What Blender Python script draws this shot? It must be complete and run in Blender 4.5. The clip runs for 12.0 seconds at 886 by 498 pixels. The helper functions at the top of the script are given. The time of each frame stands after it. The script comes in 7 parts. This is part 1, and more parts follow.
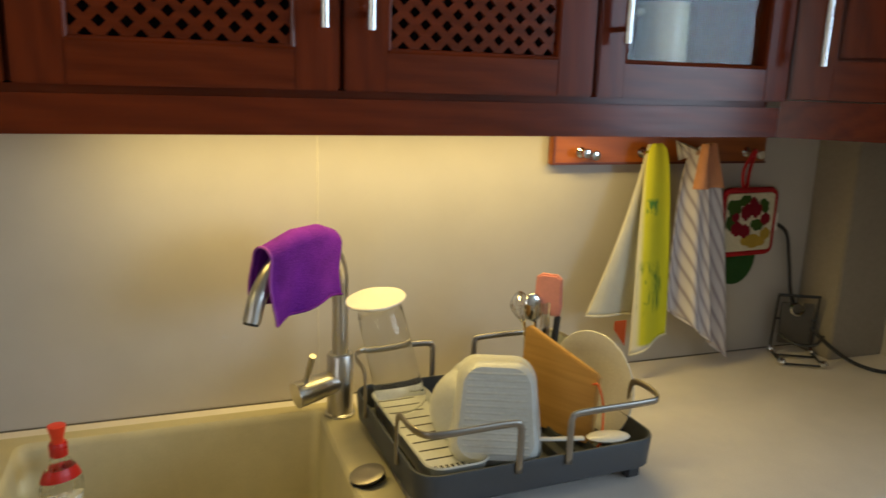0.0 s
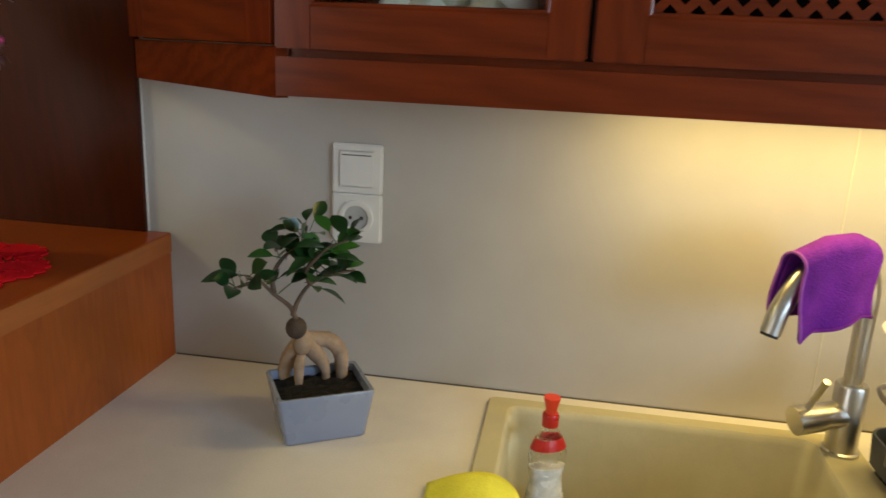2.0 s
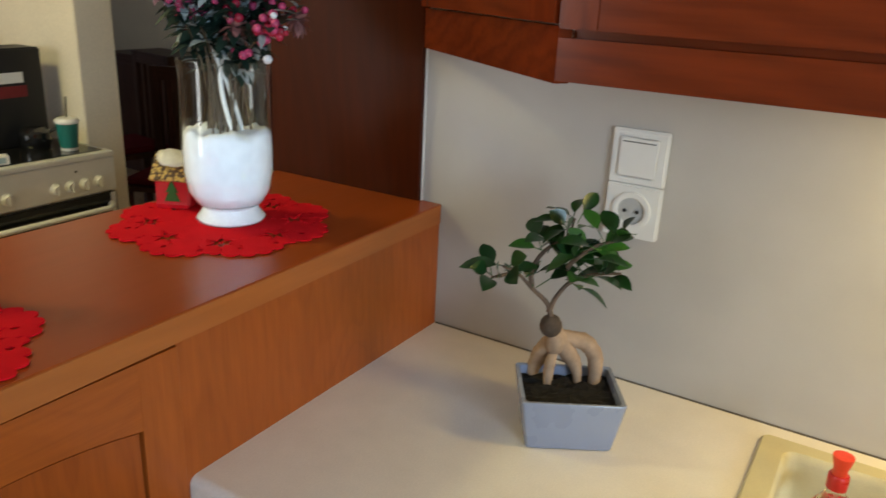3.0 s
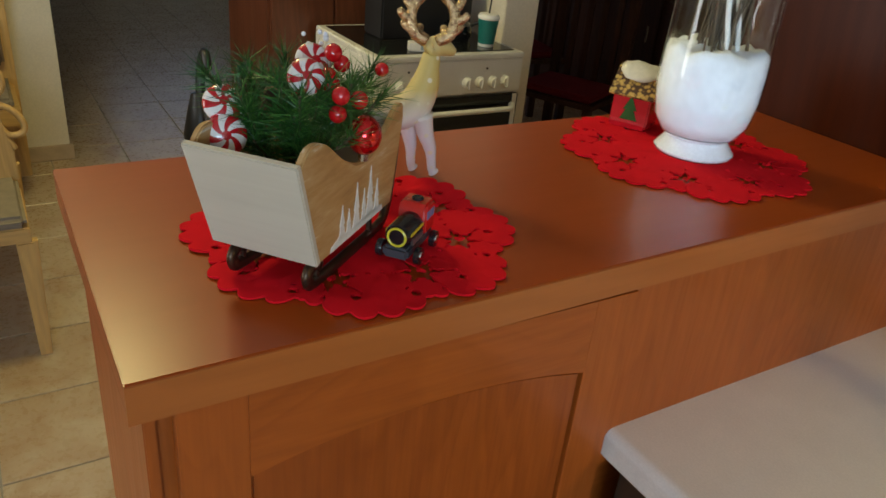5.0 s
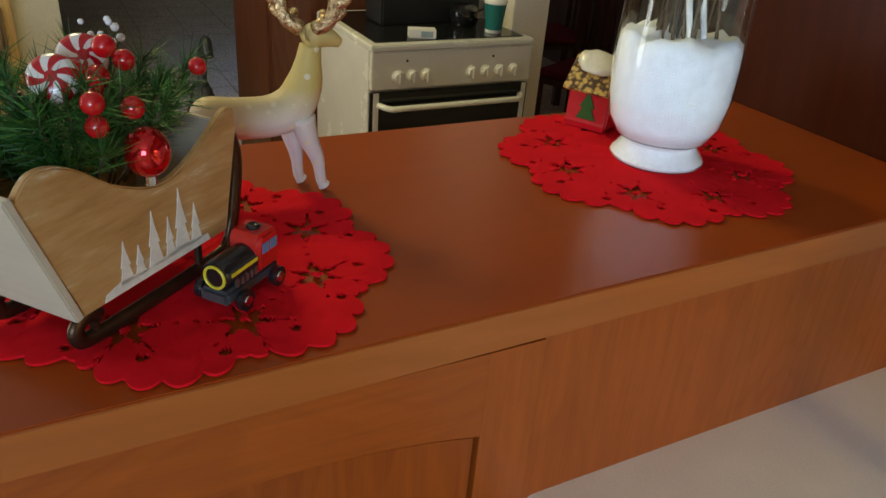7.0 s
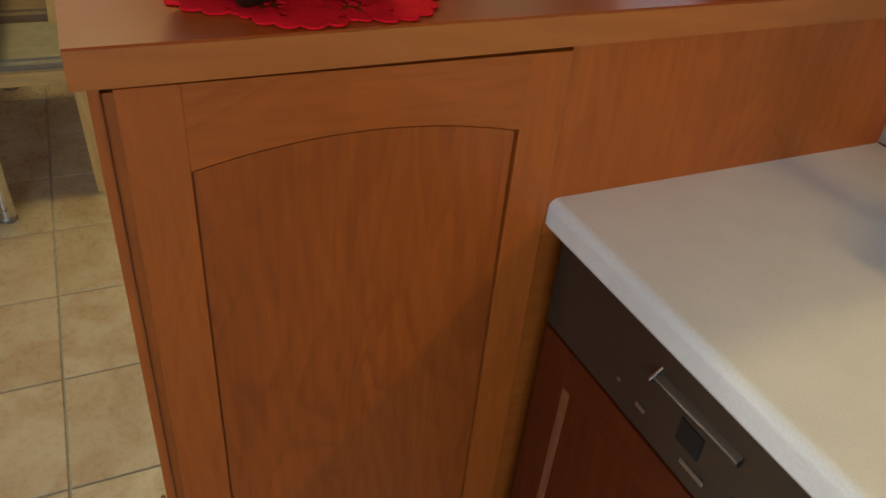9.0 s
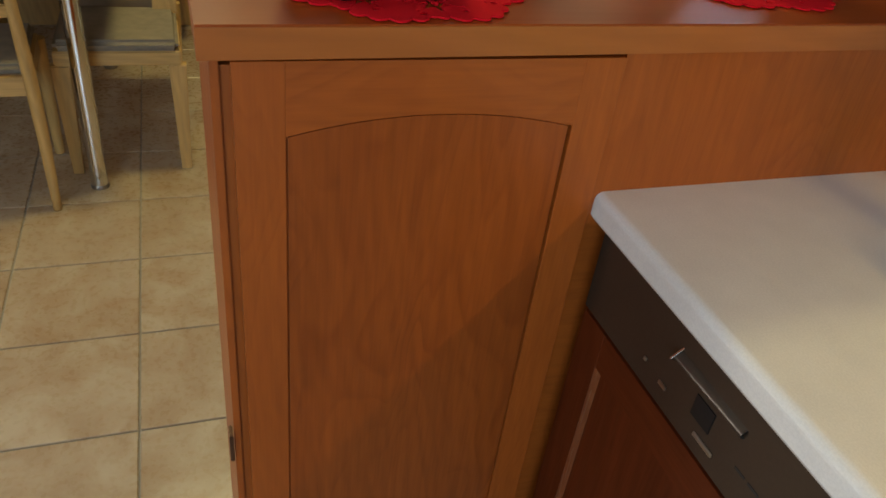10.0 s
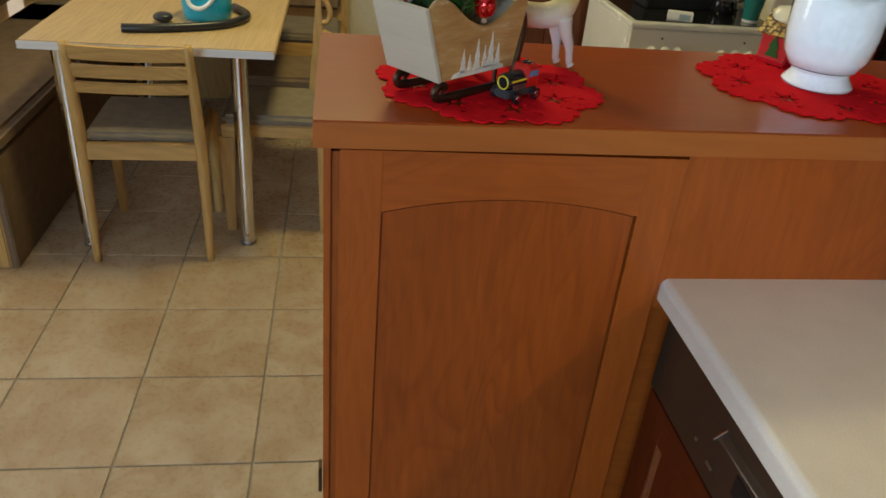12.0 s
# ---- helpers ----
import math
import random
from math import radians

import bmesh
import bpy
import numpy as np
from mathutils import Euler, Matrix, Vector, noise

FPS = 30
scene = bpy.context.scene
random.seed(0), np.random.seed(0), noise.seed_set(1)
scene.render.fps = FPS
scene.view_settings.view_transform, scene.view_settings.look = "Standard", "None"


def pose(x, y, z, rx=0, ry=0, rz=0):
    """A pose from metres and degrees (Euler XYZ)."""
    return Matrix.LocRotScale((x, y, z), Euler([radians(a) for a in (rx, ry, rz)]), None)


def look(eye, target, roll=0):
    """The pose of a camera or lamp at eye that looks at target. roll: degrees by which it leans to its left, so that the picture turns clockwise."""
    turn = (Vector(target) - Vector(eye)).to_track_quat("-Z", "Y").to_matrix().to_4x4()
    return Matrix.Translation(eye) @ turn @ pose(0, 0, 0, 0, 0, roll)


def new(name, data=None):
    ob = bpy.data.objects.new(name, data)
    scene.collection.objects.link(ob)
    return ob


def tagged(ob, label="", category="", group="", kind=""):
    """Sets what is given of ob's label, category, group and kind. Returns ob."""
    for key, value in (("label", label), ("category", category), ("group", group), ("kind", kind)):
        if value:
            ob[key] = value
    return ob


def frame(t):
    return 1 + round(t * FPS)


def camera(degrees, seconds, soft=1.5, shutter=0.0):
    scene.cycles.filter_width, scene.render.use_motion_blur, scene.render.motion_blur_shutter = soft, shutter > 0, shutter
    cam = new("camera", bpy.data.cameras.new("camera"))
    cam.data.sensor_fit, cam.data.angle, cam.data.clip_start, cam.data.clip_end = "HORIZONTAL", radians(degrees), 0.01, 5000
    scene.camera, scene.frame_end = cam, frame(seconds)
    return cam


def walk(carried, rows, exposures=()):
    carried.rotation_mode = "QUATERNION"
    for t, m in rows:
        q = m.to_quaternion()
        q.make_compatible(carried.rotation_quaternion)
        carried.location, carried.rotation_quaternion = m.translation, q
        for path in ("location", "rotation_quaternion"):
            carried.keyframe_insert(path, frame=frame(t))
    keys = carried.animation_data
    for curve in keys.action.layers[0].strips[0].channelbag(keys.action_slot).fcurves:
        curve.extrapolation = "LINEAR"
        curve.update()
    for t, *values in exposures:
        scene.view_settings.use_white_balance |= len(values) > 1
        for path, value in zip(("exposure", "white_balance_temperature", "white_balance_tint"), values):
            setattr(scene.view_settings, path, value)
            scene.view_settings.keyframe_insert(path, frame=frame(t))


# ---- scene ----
cam = camera(61.0, 12.0, shutter=0.2)
PATH = [
    (0, (0.854, -1.264, 1.468), (1.521, 0.57, 1.027), 1.8),
    (0.5, (0.792, -1.273, 1.463), (1.068, 0.652, 0.998), 2.2),
    (1, (0.747, -1.293, 1.462), (0.762, 0.652, 0.997), 2.4),
    (1.5, (0.737, -1.263, 1.459), (0.618, 0.676, 0.982), 2.3),
    (2, (0.671, -1.181, 1.454), (0.365, 0.729, 0.945), 2.6),
    (2.5, (0.635, -1.136, 1.464), (0.047, 0.700, 0.932), 3.0),
    (3, (0.65, -1.084, 1.488), (-0.312, 0.539, 0.825), 2.9),
    (3.5, (0.645, -1.116, 1.469), (-0.589, 0.275, 0.733), 2.8),
    (3.7, (0.639, -1.13, 1.458), (-0.689, 0.165, 0.708), 2.7),
    (5.3, (0.39, -1.081, 1.436), (-1.124, -0.156, 0.513), 5.4),
    (5.5, (0.364, -1.064, 1.429), (-1.165, -0.167, 0.502), 5.0),
    (6, (0.357, -0.999, 1.433), (-1.179, -0.135, 0.486), 5.2),
    (6.5, (0.373, -0.927, 1.435), (-1.155, -0.06, 0.479), 5.4),
    (6.7, (0.383, -0.899, 1.433), (-1.146, -0.02, 0.49), 5.0),
    (8.3, (0.498, -0.945, 1.386), (-1.03, -0.224, 0.317), 4.2),
    (8.5, (0.532, -0.982, 1.371), (-0.978, -0.253, 0.28), 4.7),
    (9, (0.633, -1.035, 1.349), (-0.828, -0.274, 0.215), 5.7),
    (9.5, (0.689, -1.057, 1.356), (-0.788, -0.319, 0.227), 6.9),
    (10, (0.734, -1.072, 1.374), (-0.795, -0.45, 0.245), 7.6),
    (10.5, (0.824, -1.051, 1.386), (-0.764, -0.556, 0.276), 7.4),
    (11, (0.857, -1.031, 1.404), (-0.783, -0.595, 0.347), 6.3),
    (11.5, (0.855, -1.022, 1.439), (-0.829, -0.621, 0.437), 5.4),
    (12, (0.856, -1.026, 1.444), (-0.855, -0.747, 0.448), 5.3),
]
walk(cam, [(t, look(eye, target, roll)) for t, eye, target, roll in PATH],
     [(0.0, -0.70), (0.6, -0.58), (1.4, -0.30), (2.2, -0.18), (2.7, 0.10), (3.1, 0.35), (3.5, 0.40), (5.5, 0.08), (6.5, 0.08), (8.5, 0.05), (9.5, 0.18), (10.5, 0.05), (12.0, 0.05)])

# ---- world and light ----
world = bpy.data.worlds.new("world")
scene.world = world
world.use_nodes = True
sky = world.node_tree.nodes.new("ShaderNodeTexSky")
sky.sky_type, sky.sun_disc, sky.sun_elevation, sky.sun_rotation = "NISHITA", False, radians(32), radians(150)
world.node_tree.links.new(sky.outputs[0], world.node_tree.nodes["Background"].inputs[0])
world.node_tree.nodes["Background"].inputs[1].default_value = 0.12


def area_lamp(name, at, target, w, h, watts, colour, spread=180):
    d = bpy.data.lights.new(name, "AREA")
    d.shape, d.size, d.size_y, d.energy, d.color = "RECTANGLE", w, h, watts, colour
    d.spread = radians(spread)
    ob = new(name, d)
    ob.matrix_world = look(at, target)
    return ob


DAY = (0.66, 0.82, 1.0)
WARM = (1.0, 0.74, 0.24)
area_lamp("kitchen_window_light", (3.44, -2.4, 1.65), (0.3, -0.9, 1.1), 1.4, 1.05, 60, (0.55, 0.76, 1.0))
# unseen, assumed balcony door: daylight added to brighten the dining corner
area_lamp("assumed_balcony_light", (-1.9, -4.02, 1.35), (-2.5, -1.4, 2.3), 1.2, 2.0, 42, (0.90, 0.92, 0.92))
area_lamp("dining_ceiling_light", (-1.72, -0.98, 2.535), (-1.72, -0.9805, 0.0), 0.34, 0.34, 17, (1.0, 0.90, 0.36))
area_lamp("hall_window_light", (-7.9, 0.6, 1.5), (-4, 0.3, 0.0), 1.2, 1.6, 4.0, (0.40, 0.62, 1.0))
area_lamp("strip_light", (1.19, -0.135, 1.418), (1.19, -0.20, 0.0), 0.86, 0.03, 5.0, WARM)


# ---- materials ----
def nodes_of(name, rough=0.5, metal=0.0):
    m = bpy.data.materials.new(name)
    m.use_nodes = True
    nt = m.node_tree
    b = nt.nodes["Principled BSDF"]
    b.inputs["Roughness"].default_value, b.inputs["Metallic"].default_value = rough, metal
    return m, nt, b


def ramp(nt, fac, stops):
    r = nt.nodes.new("ShaderNodeValToRGB")
    e = r.color_ramp.elements
    while len(e) < len(stops):
        e.new(0.5)
    for el, (p, c) in zip(e, stops):
        el.position, el.color = p, (*c, 1)
    nt.links.new(fac, r.inputs[0])
    return r.outputs[0]


def noise_tex(nt, coord, scale, detail=4, stretch=(1, 1, 1), rough=0.55, distort=0.0):
    mp = nt.nodes.new("ShaderNodeMapping")
    mp.inputs["Scale"].default_value = stretch
    nt.links.new(coord, mp.inputs[0])
    n = nt.nodes.new("ShaderNodeTexNoise")
    n.inputs["Scale"].default_value, n.inputs["Detail"].default_value = scale, detail
    n.inputs["Roughness"].default_value, n.inputs["Distortion"].default_value = rough, distort
    nt.links.new(mp.outputs[0], n.inputs["Vector"])
    return n.outputs["Fac"]


def coords(nt, kind="Object"):
    return nt.nodes.new("ShaderNodeTexCoord").outputs[kind]


def mix(nt, a, b, fac, how="MIX"):
    m = nt.nodes.new("ShaderNodeMix")
    m.data_type, m.blend_type = "RGBA", how
    for sock, v in ((m.inputs[0], fac), (m.inputs[6], a), (m.inputs[7], b)):
        if hasattr(v, "links"):
            nt.links.new(v, sock)
        else:
            sock.default_value = v if isinstance(v, float) else (*v, 1)
    return m.outputs[2]


def bump(nt, bsdf, height, strength, dist=0.002):
    bp = nt.nodes.new("ShaderNodeBump")
    bp.inputs["Strength"].default_value, bp.inputs["Distance"].default_value = strength, dist
    nt.links.new(height, bp.inputs["Height"])
    nt.links.new(bp.outputs[0], bsdf.inputs["Normal"])


def scale_col(c, k):
    return tuple(min(1.0, v * k) for v in c)


def paint(name, col, rough=0.5, metal=0.0, vary=0.12, scale=14.0, fine=220.0, relief=0.08, coat=0.0, spread=1.0):
    """A surface with soft stains, fine grain and a slight relief."""
    m, nt, b = nodes_of(name, rough, metal)
    co = coords(nt)
    big = noise_tex(nt, co, scale, 4)
    small = noise_tex(nt, co, fine, 2)
    c = ramp(nt, big, [(0.3, scale_col(col, 1 - vary)), (0.7, scale_col(col, 1 + vary))])
    c = mix(nt, c, ramp(nt, small, [(0.35, (0.86, 0.86, 0.86)), (0.65, (1, 1, 1))]), 0.5 * spread, "MULTIPLY")
    nt.links.new(c, b.inputs["Base Color"])
    r = ramp(nt, big, [(0.3, (rough * 0.85,) * 3), (0.7, (min(1, rough * 1.15),) * 3)])
    nt.links.new(r, b.inputs["Roughness"])
    if relief:
        bump(nt, b, small, relief, 0.001)
    b.inputs["Coat Weight"].default_value = coat
    return m


def wood(name, col, axis="z", rough=0.38, contrast=0.22, coat=0.15, fine=1.0, pore=0.4, spec=0.35, relief=0.12, flame=0.0):
    """Lacquered wood whose grain runs along one axis of the object; flame adds arched flat-sawn figure."""
    m, nt, b = nodes_of(name, rough)
    co = coords(nt)
    st = {"x": (0.07, 1, 1), "y": (1, 0.07, 1), "z": (1, 1, 0.07)}[axis]
    fig = noise_tex(nt, co, 11 * fine, 5, tuple(v if v == 1 else 0.13 for v in st), 0.6, 1.2)
    mp = nt.nodes.new("ShaderNodeMapping")
    mp.inputs["Scale"].default_value = tuple(v if v == 1 else 0.16 for v in st)
    nt.links.new(co, mp.inputs[0])
    rings = nt.nodes.new("ShaderNodeTexWave")
    rings.bands_direction = "DIAGONAL"
    for key, val in (("Scale", 20.0 * fine), ("Distortion", 7.0), ("Detail", 3.0), ("Detail Scale", 1.1), ("Detail Roughness", 0.55)):
        rings.inputs[key].default_value = val
    nt.links.new(mp.outputs[0], rings.inputs["Vector"])
    fig = mix(nt, fig, rings.outputs["Fac"], 0.17)
    pores = noise_tex(nt, co, 160 * fine, 3, tuple(v if v == 1 else 0.03 for v in st), 0.6)
    cloud = noise_tex(nt, co, 3.0, 2)
    c = ramp(nt, fig, [(0.25, scale_col(col, 1 - contrast)), (0.5, col), (0.78, scale_col(col, 1 + contrast))])
    c = mix(nt, c, ramp(nt, pores, [(0.3, (0.72, 0.66, 0.62)), (0.6, (1, 1, 1))]), pore, "MULTIPLY")
    c = mix(nt, c, ramp(nt, cloud, [(0.3, (0.85, 0.82, 0.8)), (0.7, (1, 1, 1))]), 0.6, "MULTIPLY")
    if flame:
        hill = noise_tex(nt, co, 7.0, 2, tuple(v if v == 1 else 0.26 for v in st), 0.42, 0.5)
        for op, val in (("MULTIPLY", 15.0), ("FRACT", 0.0)):
            node = nt.nodes.new("ShaderNodeMath")
            node.operation = op
            node.inputs[1].default_value = val
            nt.links.new(hill, node.inputs[0])
            hill = node.outputs[0]
        lines = ramp(nt, hill, [(0.0, (1, 1, 1)), (0.55, (0.92, 0.89, 0.87)), (0.86, (0.62, 0.52, 0.46)), (1.0, (1, 1, 1))])
        patch = noise_tex(nt, co, 9.0, 3, tuple(v if v == 1 else 0.5 for v in st))
        c = mix(nt, c, mix(nt, ramp(nt, patch, [(0.0, (1, 1, 1)), (1.0, (1, 1, 1))]), lines, ramp(nt, patch, [(0.35, (0.25,) * 3), (0.65, (1, 1, 1))])), flame, "MULTIPLY")
    nt.links.new(c, b.inputs["Base Color"])
    nt.links.new(ramp(nt, pores, [(0.3, (rough * (1 + 0.6 * pore),) * 3), (0.7, (rough * 0.92,) * 3)]), b.inputs["Roughness"])
    bump(nt, b, pores, relief, 0.0006)
    b.inputs["Coat Weight"].default_value, b.inputs["Coat Roughness"].default_value = coat, 0.18
    b.inputs["Specular IOR Level"].default_value = spec
    return m


def glass(name, col=(0.95, 0.98, 0.97), rough=0.02, ior=1.45):
    m, nt, b = nodes_of(name, rough)
    b.inputs["Transmission Weight"].default_value, b.inputs["IOR"].default_value = 1.0, ior
    b.inputs["Base Color"].default_value = (*col, 1)
    n = noise_tex(nt, coords(nt), 30, 2)
    nt.links.new(ramp(nt, n, [(0.4, (rough,) * 3), (0.7, (rough * 2.5,) * 3)]), b.inputs["Roughness"])
    return m


def glow(name, col, strength):
    m, nt, b = nodes_of(name)
    b.inputs["Base Color"].default_value = (*col, 1)
    b.inputs["Emission Color"].default_value, b.inputs["Emission Strength"].default_value = (*col, 1), strength
    return m


CHERRY, OAK, BEECH, DARKW = (0.168, 0.0245, 0.0047), (0.385, 0.090, 0.0118), (0.60, 0.37, 0.125), (0.06, 0.022, 0.014)
base_cherry = {a: wood("base_cherry_" + a, (0.125, 0.024, 0.006), a, 0.36, 0.22, coat=0.0, spec=0.2) for a in "xyz"}
cherry = {a: wood("cherry_" + a, CHERRY, a, 0.18, 0.38, coat=0.0, spec=0.24) for a in "xyz"}
oak = {a: wood("honey_oak_" + a, OAK, a, contrast=0.10, pore=0.36, fine=1.5, relief=0.05, flame=0.3) for a in "xyz"}
beech = {a: wood("beech_" + a, BEECH, a, 0.42, 0.18, 0.1) for a in "xyz"}
darkw = {a: wood("dark_wood_" + a, DARKW, a, 0.45, 0.3) for a in "xyz"}
bar_wood = wood("bar_top_veneer", (0.36, 0.064, 0.0070), "y", 0.31, 0.05, 0.0, 0.6, 0.03, spec=0.42, relief=0.0)
bar_edge = wood("bar_edge_wood", (0.42, 0.125, 0.026), "y", 0.34, 0.10, 0.15, pore=0.2, relief=0.05)
maple = wood("honey_maple", (0.56, 0.31, 0.085), "x", 0.5, 0.15, 0.0)
laminate = paint("splash_laminate", (0.50, 0.465, 0.425), 0.42, vary=0.05, scale=7, fine=500, relief=0.02, spread=0.4)
worktop = paint("worktop_laminate", (0.86, 0.80, 0.745), 0.40, vary=0.035, scale=16, fine=420, relief=0.03)
granite = paint("sand_composite", (0.62, 0.55, 0.34), 0.5, vary=0.06, scale=20, fine=600, relief=0.1)
plaster = paint("cream_plaster", (0.77, 0.69, 0.56), 0.85, vary=0.05, scale=3, fine=120, relief=0.1)
# much darker than the wall plaster: the corner's shade is in this colour
column_shade_paint = paint("shaded_column_plaster", (0.30, 0.26, 0.21), 0.8, vary=0.05, scale=4, fine=120, relief=0.1)
white_paint = paint("white_ceiling_paint", (0.8, 0.78, 0.74), 0.9, vary=0.03, scale=2)
steel = paint("brushed_steel", (0.55, 0.53, 0.50), 0.32, 1.0, 0.06, 30, 300, 0.05)
chrome = paint("polished_chrome", (0.75, 0.75, 0.75), 0.08, 1.0, 0.03, 30, 200, 0.0)
brown_steel = paint("bronze_steel_panel", (0.085, 0.058, 0.040), 0.34, 0.5, 0.05, 9, 260, 0.04)
white_plastic = paint("white_plastic", (0.80, 0.78, 0.74), 0.32, vary=0.02, scale=20, relief=0.0, spread=0.0)
black_plastic = paint("black_plastic", (0.02, 0.02, 0.022), 0.35, vary=0.1, scale=20, relief=0.03)
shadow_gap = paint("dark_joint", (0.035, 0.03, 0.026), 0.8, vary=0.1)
slate_plastic = paint("slate_plastic", (0.052, 0.058, 0.068), 0.5, vary=0.06, scale=12, fine=500, relief=0.06)
grey_steel = paint("satin_grey_steel", (0.34, 0.31, 0.27), 0.38, 0.9, 0.05, 20, 300, 0.04)
# near-black without gloss, stands in for the unlit cupboard inside behind the lattice
dark_inside = paint("dark_inside", (0.006, 0.005, 0.005), 1.0, vary=0.2, scale=40)
dark_inside.node_tree.nodes["Principled BSDF"].inputs["Specular IOR Level"].default_value = 0.05
clear = glass("clear_glass")
pane_glass = glass("cabinet_pane_glass", (0.9, 0.95, 0.97), 0.01, 1.22)


# ---- building tools ----
def thing(name, at, label, category, group="", kind="", rz=0.0, rx=0.0, ry=0.0):
    e = new(name)
    e.empty_display_size = 0.05
    e.matrix_basis = pose(*at, rx, ry, rz)
    return tagged(e, label, category, group, kind)


def part(name, bm, material, parent=None, label="", smooth=False, recalc=True):
    if recalc:
        bmesh.ops.recalc_face_normals(bm, faces=bm.faces)
    me = bpy.data.meshes.new(name)
    bm.to_mesh(me)
    bm.free()
    for mt in material if isinstance(material, (list, tuple)) else [material]:
        me.materials.append(mt)
    if smooth:
        for p in me.polygons:
            p.use_smooth = True
        if smooth != "all":
            me.set_sharp_from_angle(angle=radians(38))
    ob = new(name, me)
    ob.parent = parent
    return tagged(ob, label)


def solid(name, bm, material, label, category, kind="", group="", smooth=False):
    return tagged(part(name, bm, material, None, "", smooth), label, category, group, kind)


def box(x0, x1, y0, y1, z0, z1, bevel=0.0, bm=None, seg=2, m=None):
    own = bmesh.new()
    bmesh.ops.create_cube(own, size=1.0)
    mm = Matrix.LocRotScale(((x0 + x1) / 2, (y0 + y1) / 2, (z0 + z1) / 2), None, (abs(x1 - x0), abs(y1 - y0), abs(z1 - z0)))
    own.transform(mm)
    if bevel:
        bmesh.ops.bevel(own, geom=own.edges[:], offset=bevel, segments=seg, affect="EDGES", clamp_overlap=True)
    if m is not None:
        own.transform(m)
    return own if bm is None else join(bm, own)


def join(bm, other):
    me = bpy.data.meshes.new("tmp")
    other.to_mesh(me)
    other.free()
    bm.from_mesh(me)
    bpy.data.meshes.remove(me)
    return bm


def lathe(profile, n=32, bm=None, m=None, wobble=0.0):
    """Turns (radius, z) pairs round the z axis."""
    own = bmesh.new()
    rings = []
    for r, z in profile:
        if r < 1e-5:
            rings.append([own.verts.new((0, 0, z))])
        else:
            rings.append([own.verts.new((r * math.cos(2 * math.pi * i / n), r * math.sin(2 * math.pi * i / n), z)) for i in range(n)])
    for a, b in zip(rings, rings[1:]):
        for i in range(n):
            j = (i + 1) % n
            if len(a) == 1 and len(b) == 1:
                continue
            if len(a) == 1:
                own.faces.new((a[0], b[j], b[i]))
            elif len(b) == 1:
                own.faces.new((a[i], a[j], b[0]))
            else:
                own.faces.new((a[i], a[j], b[j], b[i]))
    if m is not None:
        own.transform(m)
    return own if bm is None else join(bm, own)


def smooth_path(pts, n=8):
    """Points along a Catmull-Rom curve through pts."""
    P = [Vector(p) for p in pts]
    P = [P[0] * 2 - P[1]] + P + [P[-1] * 2 - P[-2]]
    out = []
    for i in range(1, len(P) - 2):
        a, b, c, d = P[i - 1:i + 3]
        for k in range(n):
            t = k / n
            out.append(0.5 * (2 * b + (c - a) * t + (2 * a - 5 * b + 4 * c - d) * t * t + (3 * b - a - 3 * c + d) * t ** 3))
    return out + [P[-2]]


def tube(pts, radius, n=10, bm=None, flat=1.0, caps=True, closed=False):
    """A tube along pts; radius may be a list; flat squeezes its section along the second axis."""
    own = bmesh.new()
    P = [Vector(p) for p in pts]
    rs = radius if isinstance(radius, (list, tuple)) else [radius] * len(P)
    rings, u = [], None
    for i, p in enumerate(P):
        if closed:
            d = (P[(i + 1) % len(P)] - P[i - 1]).normalized()
        else:
            d = (P[min(i + 1, len(P) - 1)] - P[max(i - 1, 0)]).normalized()
        if u is None:
            u = d.cross(Vector((0, 0, 1)))
            u = u.normalized() if u.length > 0.05 else d.cross(Vector((0, 1, 0))).normalized()
        u = (u - d * u.dot(d)).normalized()
        v = d.cross(u)
        rings.append([own.verts.new(p + float(rs[i]) * (u * math.cos(2 * math.pi * k / n) + v * flat * math.sin(2 * math.pi * k / n))) for k in range(n)])
    pairs = list(zip(rings, rings[1:])) + ([(rings[-1], rings[0])] if closed else [])
    for a, b in pairs:
        for k in range(n):
            own.faces.new((a[k], a[(k + 1) % n], b[(k + 1) % n], b[k]))
    if caps and not closed:
        own.faces.new(rings[0][::-1])
        own.faces.new(rings[-1])
    return own if bm is None else join(bm, own)


def prism(outline, y0, y1, plane="xz", bevel=0.0, bm=None, m=None):
    """A flat outline (a list of pairs) given a thickness along the third axis."""
    own = bmesh.new()
    put = {"xz": lambda a, b, c: (a, c, b), "yz": lambda a, b, c: (c, a, b), "xy": lambda a, b, c: (a, b, c)}[plane]
    lo = [own.verts.new(put(a, b, y0)) for a, b in outline]
    hi = [own.verts.new(put(a, b, y1)) for a, b in outline]
    f0, f1 = own.faces.new(lo), own.faces.new(hi[::-1])
    n = len(lo)
    for i in range(n):
        own.faces.new((lo[i], hi[i], hi[(i + 1) % n], lo[(i + 1) % n]))
    bmesh.ops.recalc_face_normals(own, faces=own.faces)
    if bevel:
        rim = [e for e in own.edges if f0 in e.link_faces or f1 in e.link_faces]
        bmesh.ops.bevel(own, geom=rim, offset=bevel, segments=2, affect="EDGES", clamp_overlap=True)
    bmesh.ops.triangulate(own, faces=[f for f in own.faces if len(f.verts) > 4])
    if m is not None:
        own.transform(m)
    return own if bm is None else join(bm, own)


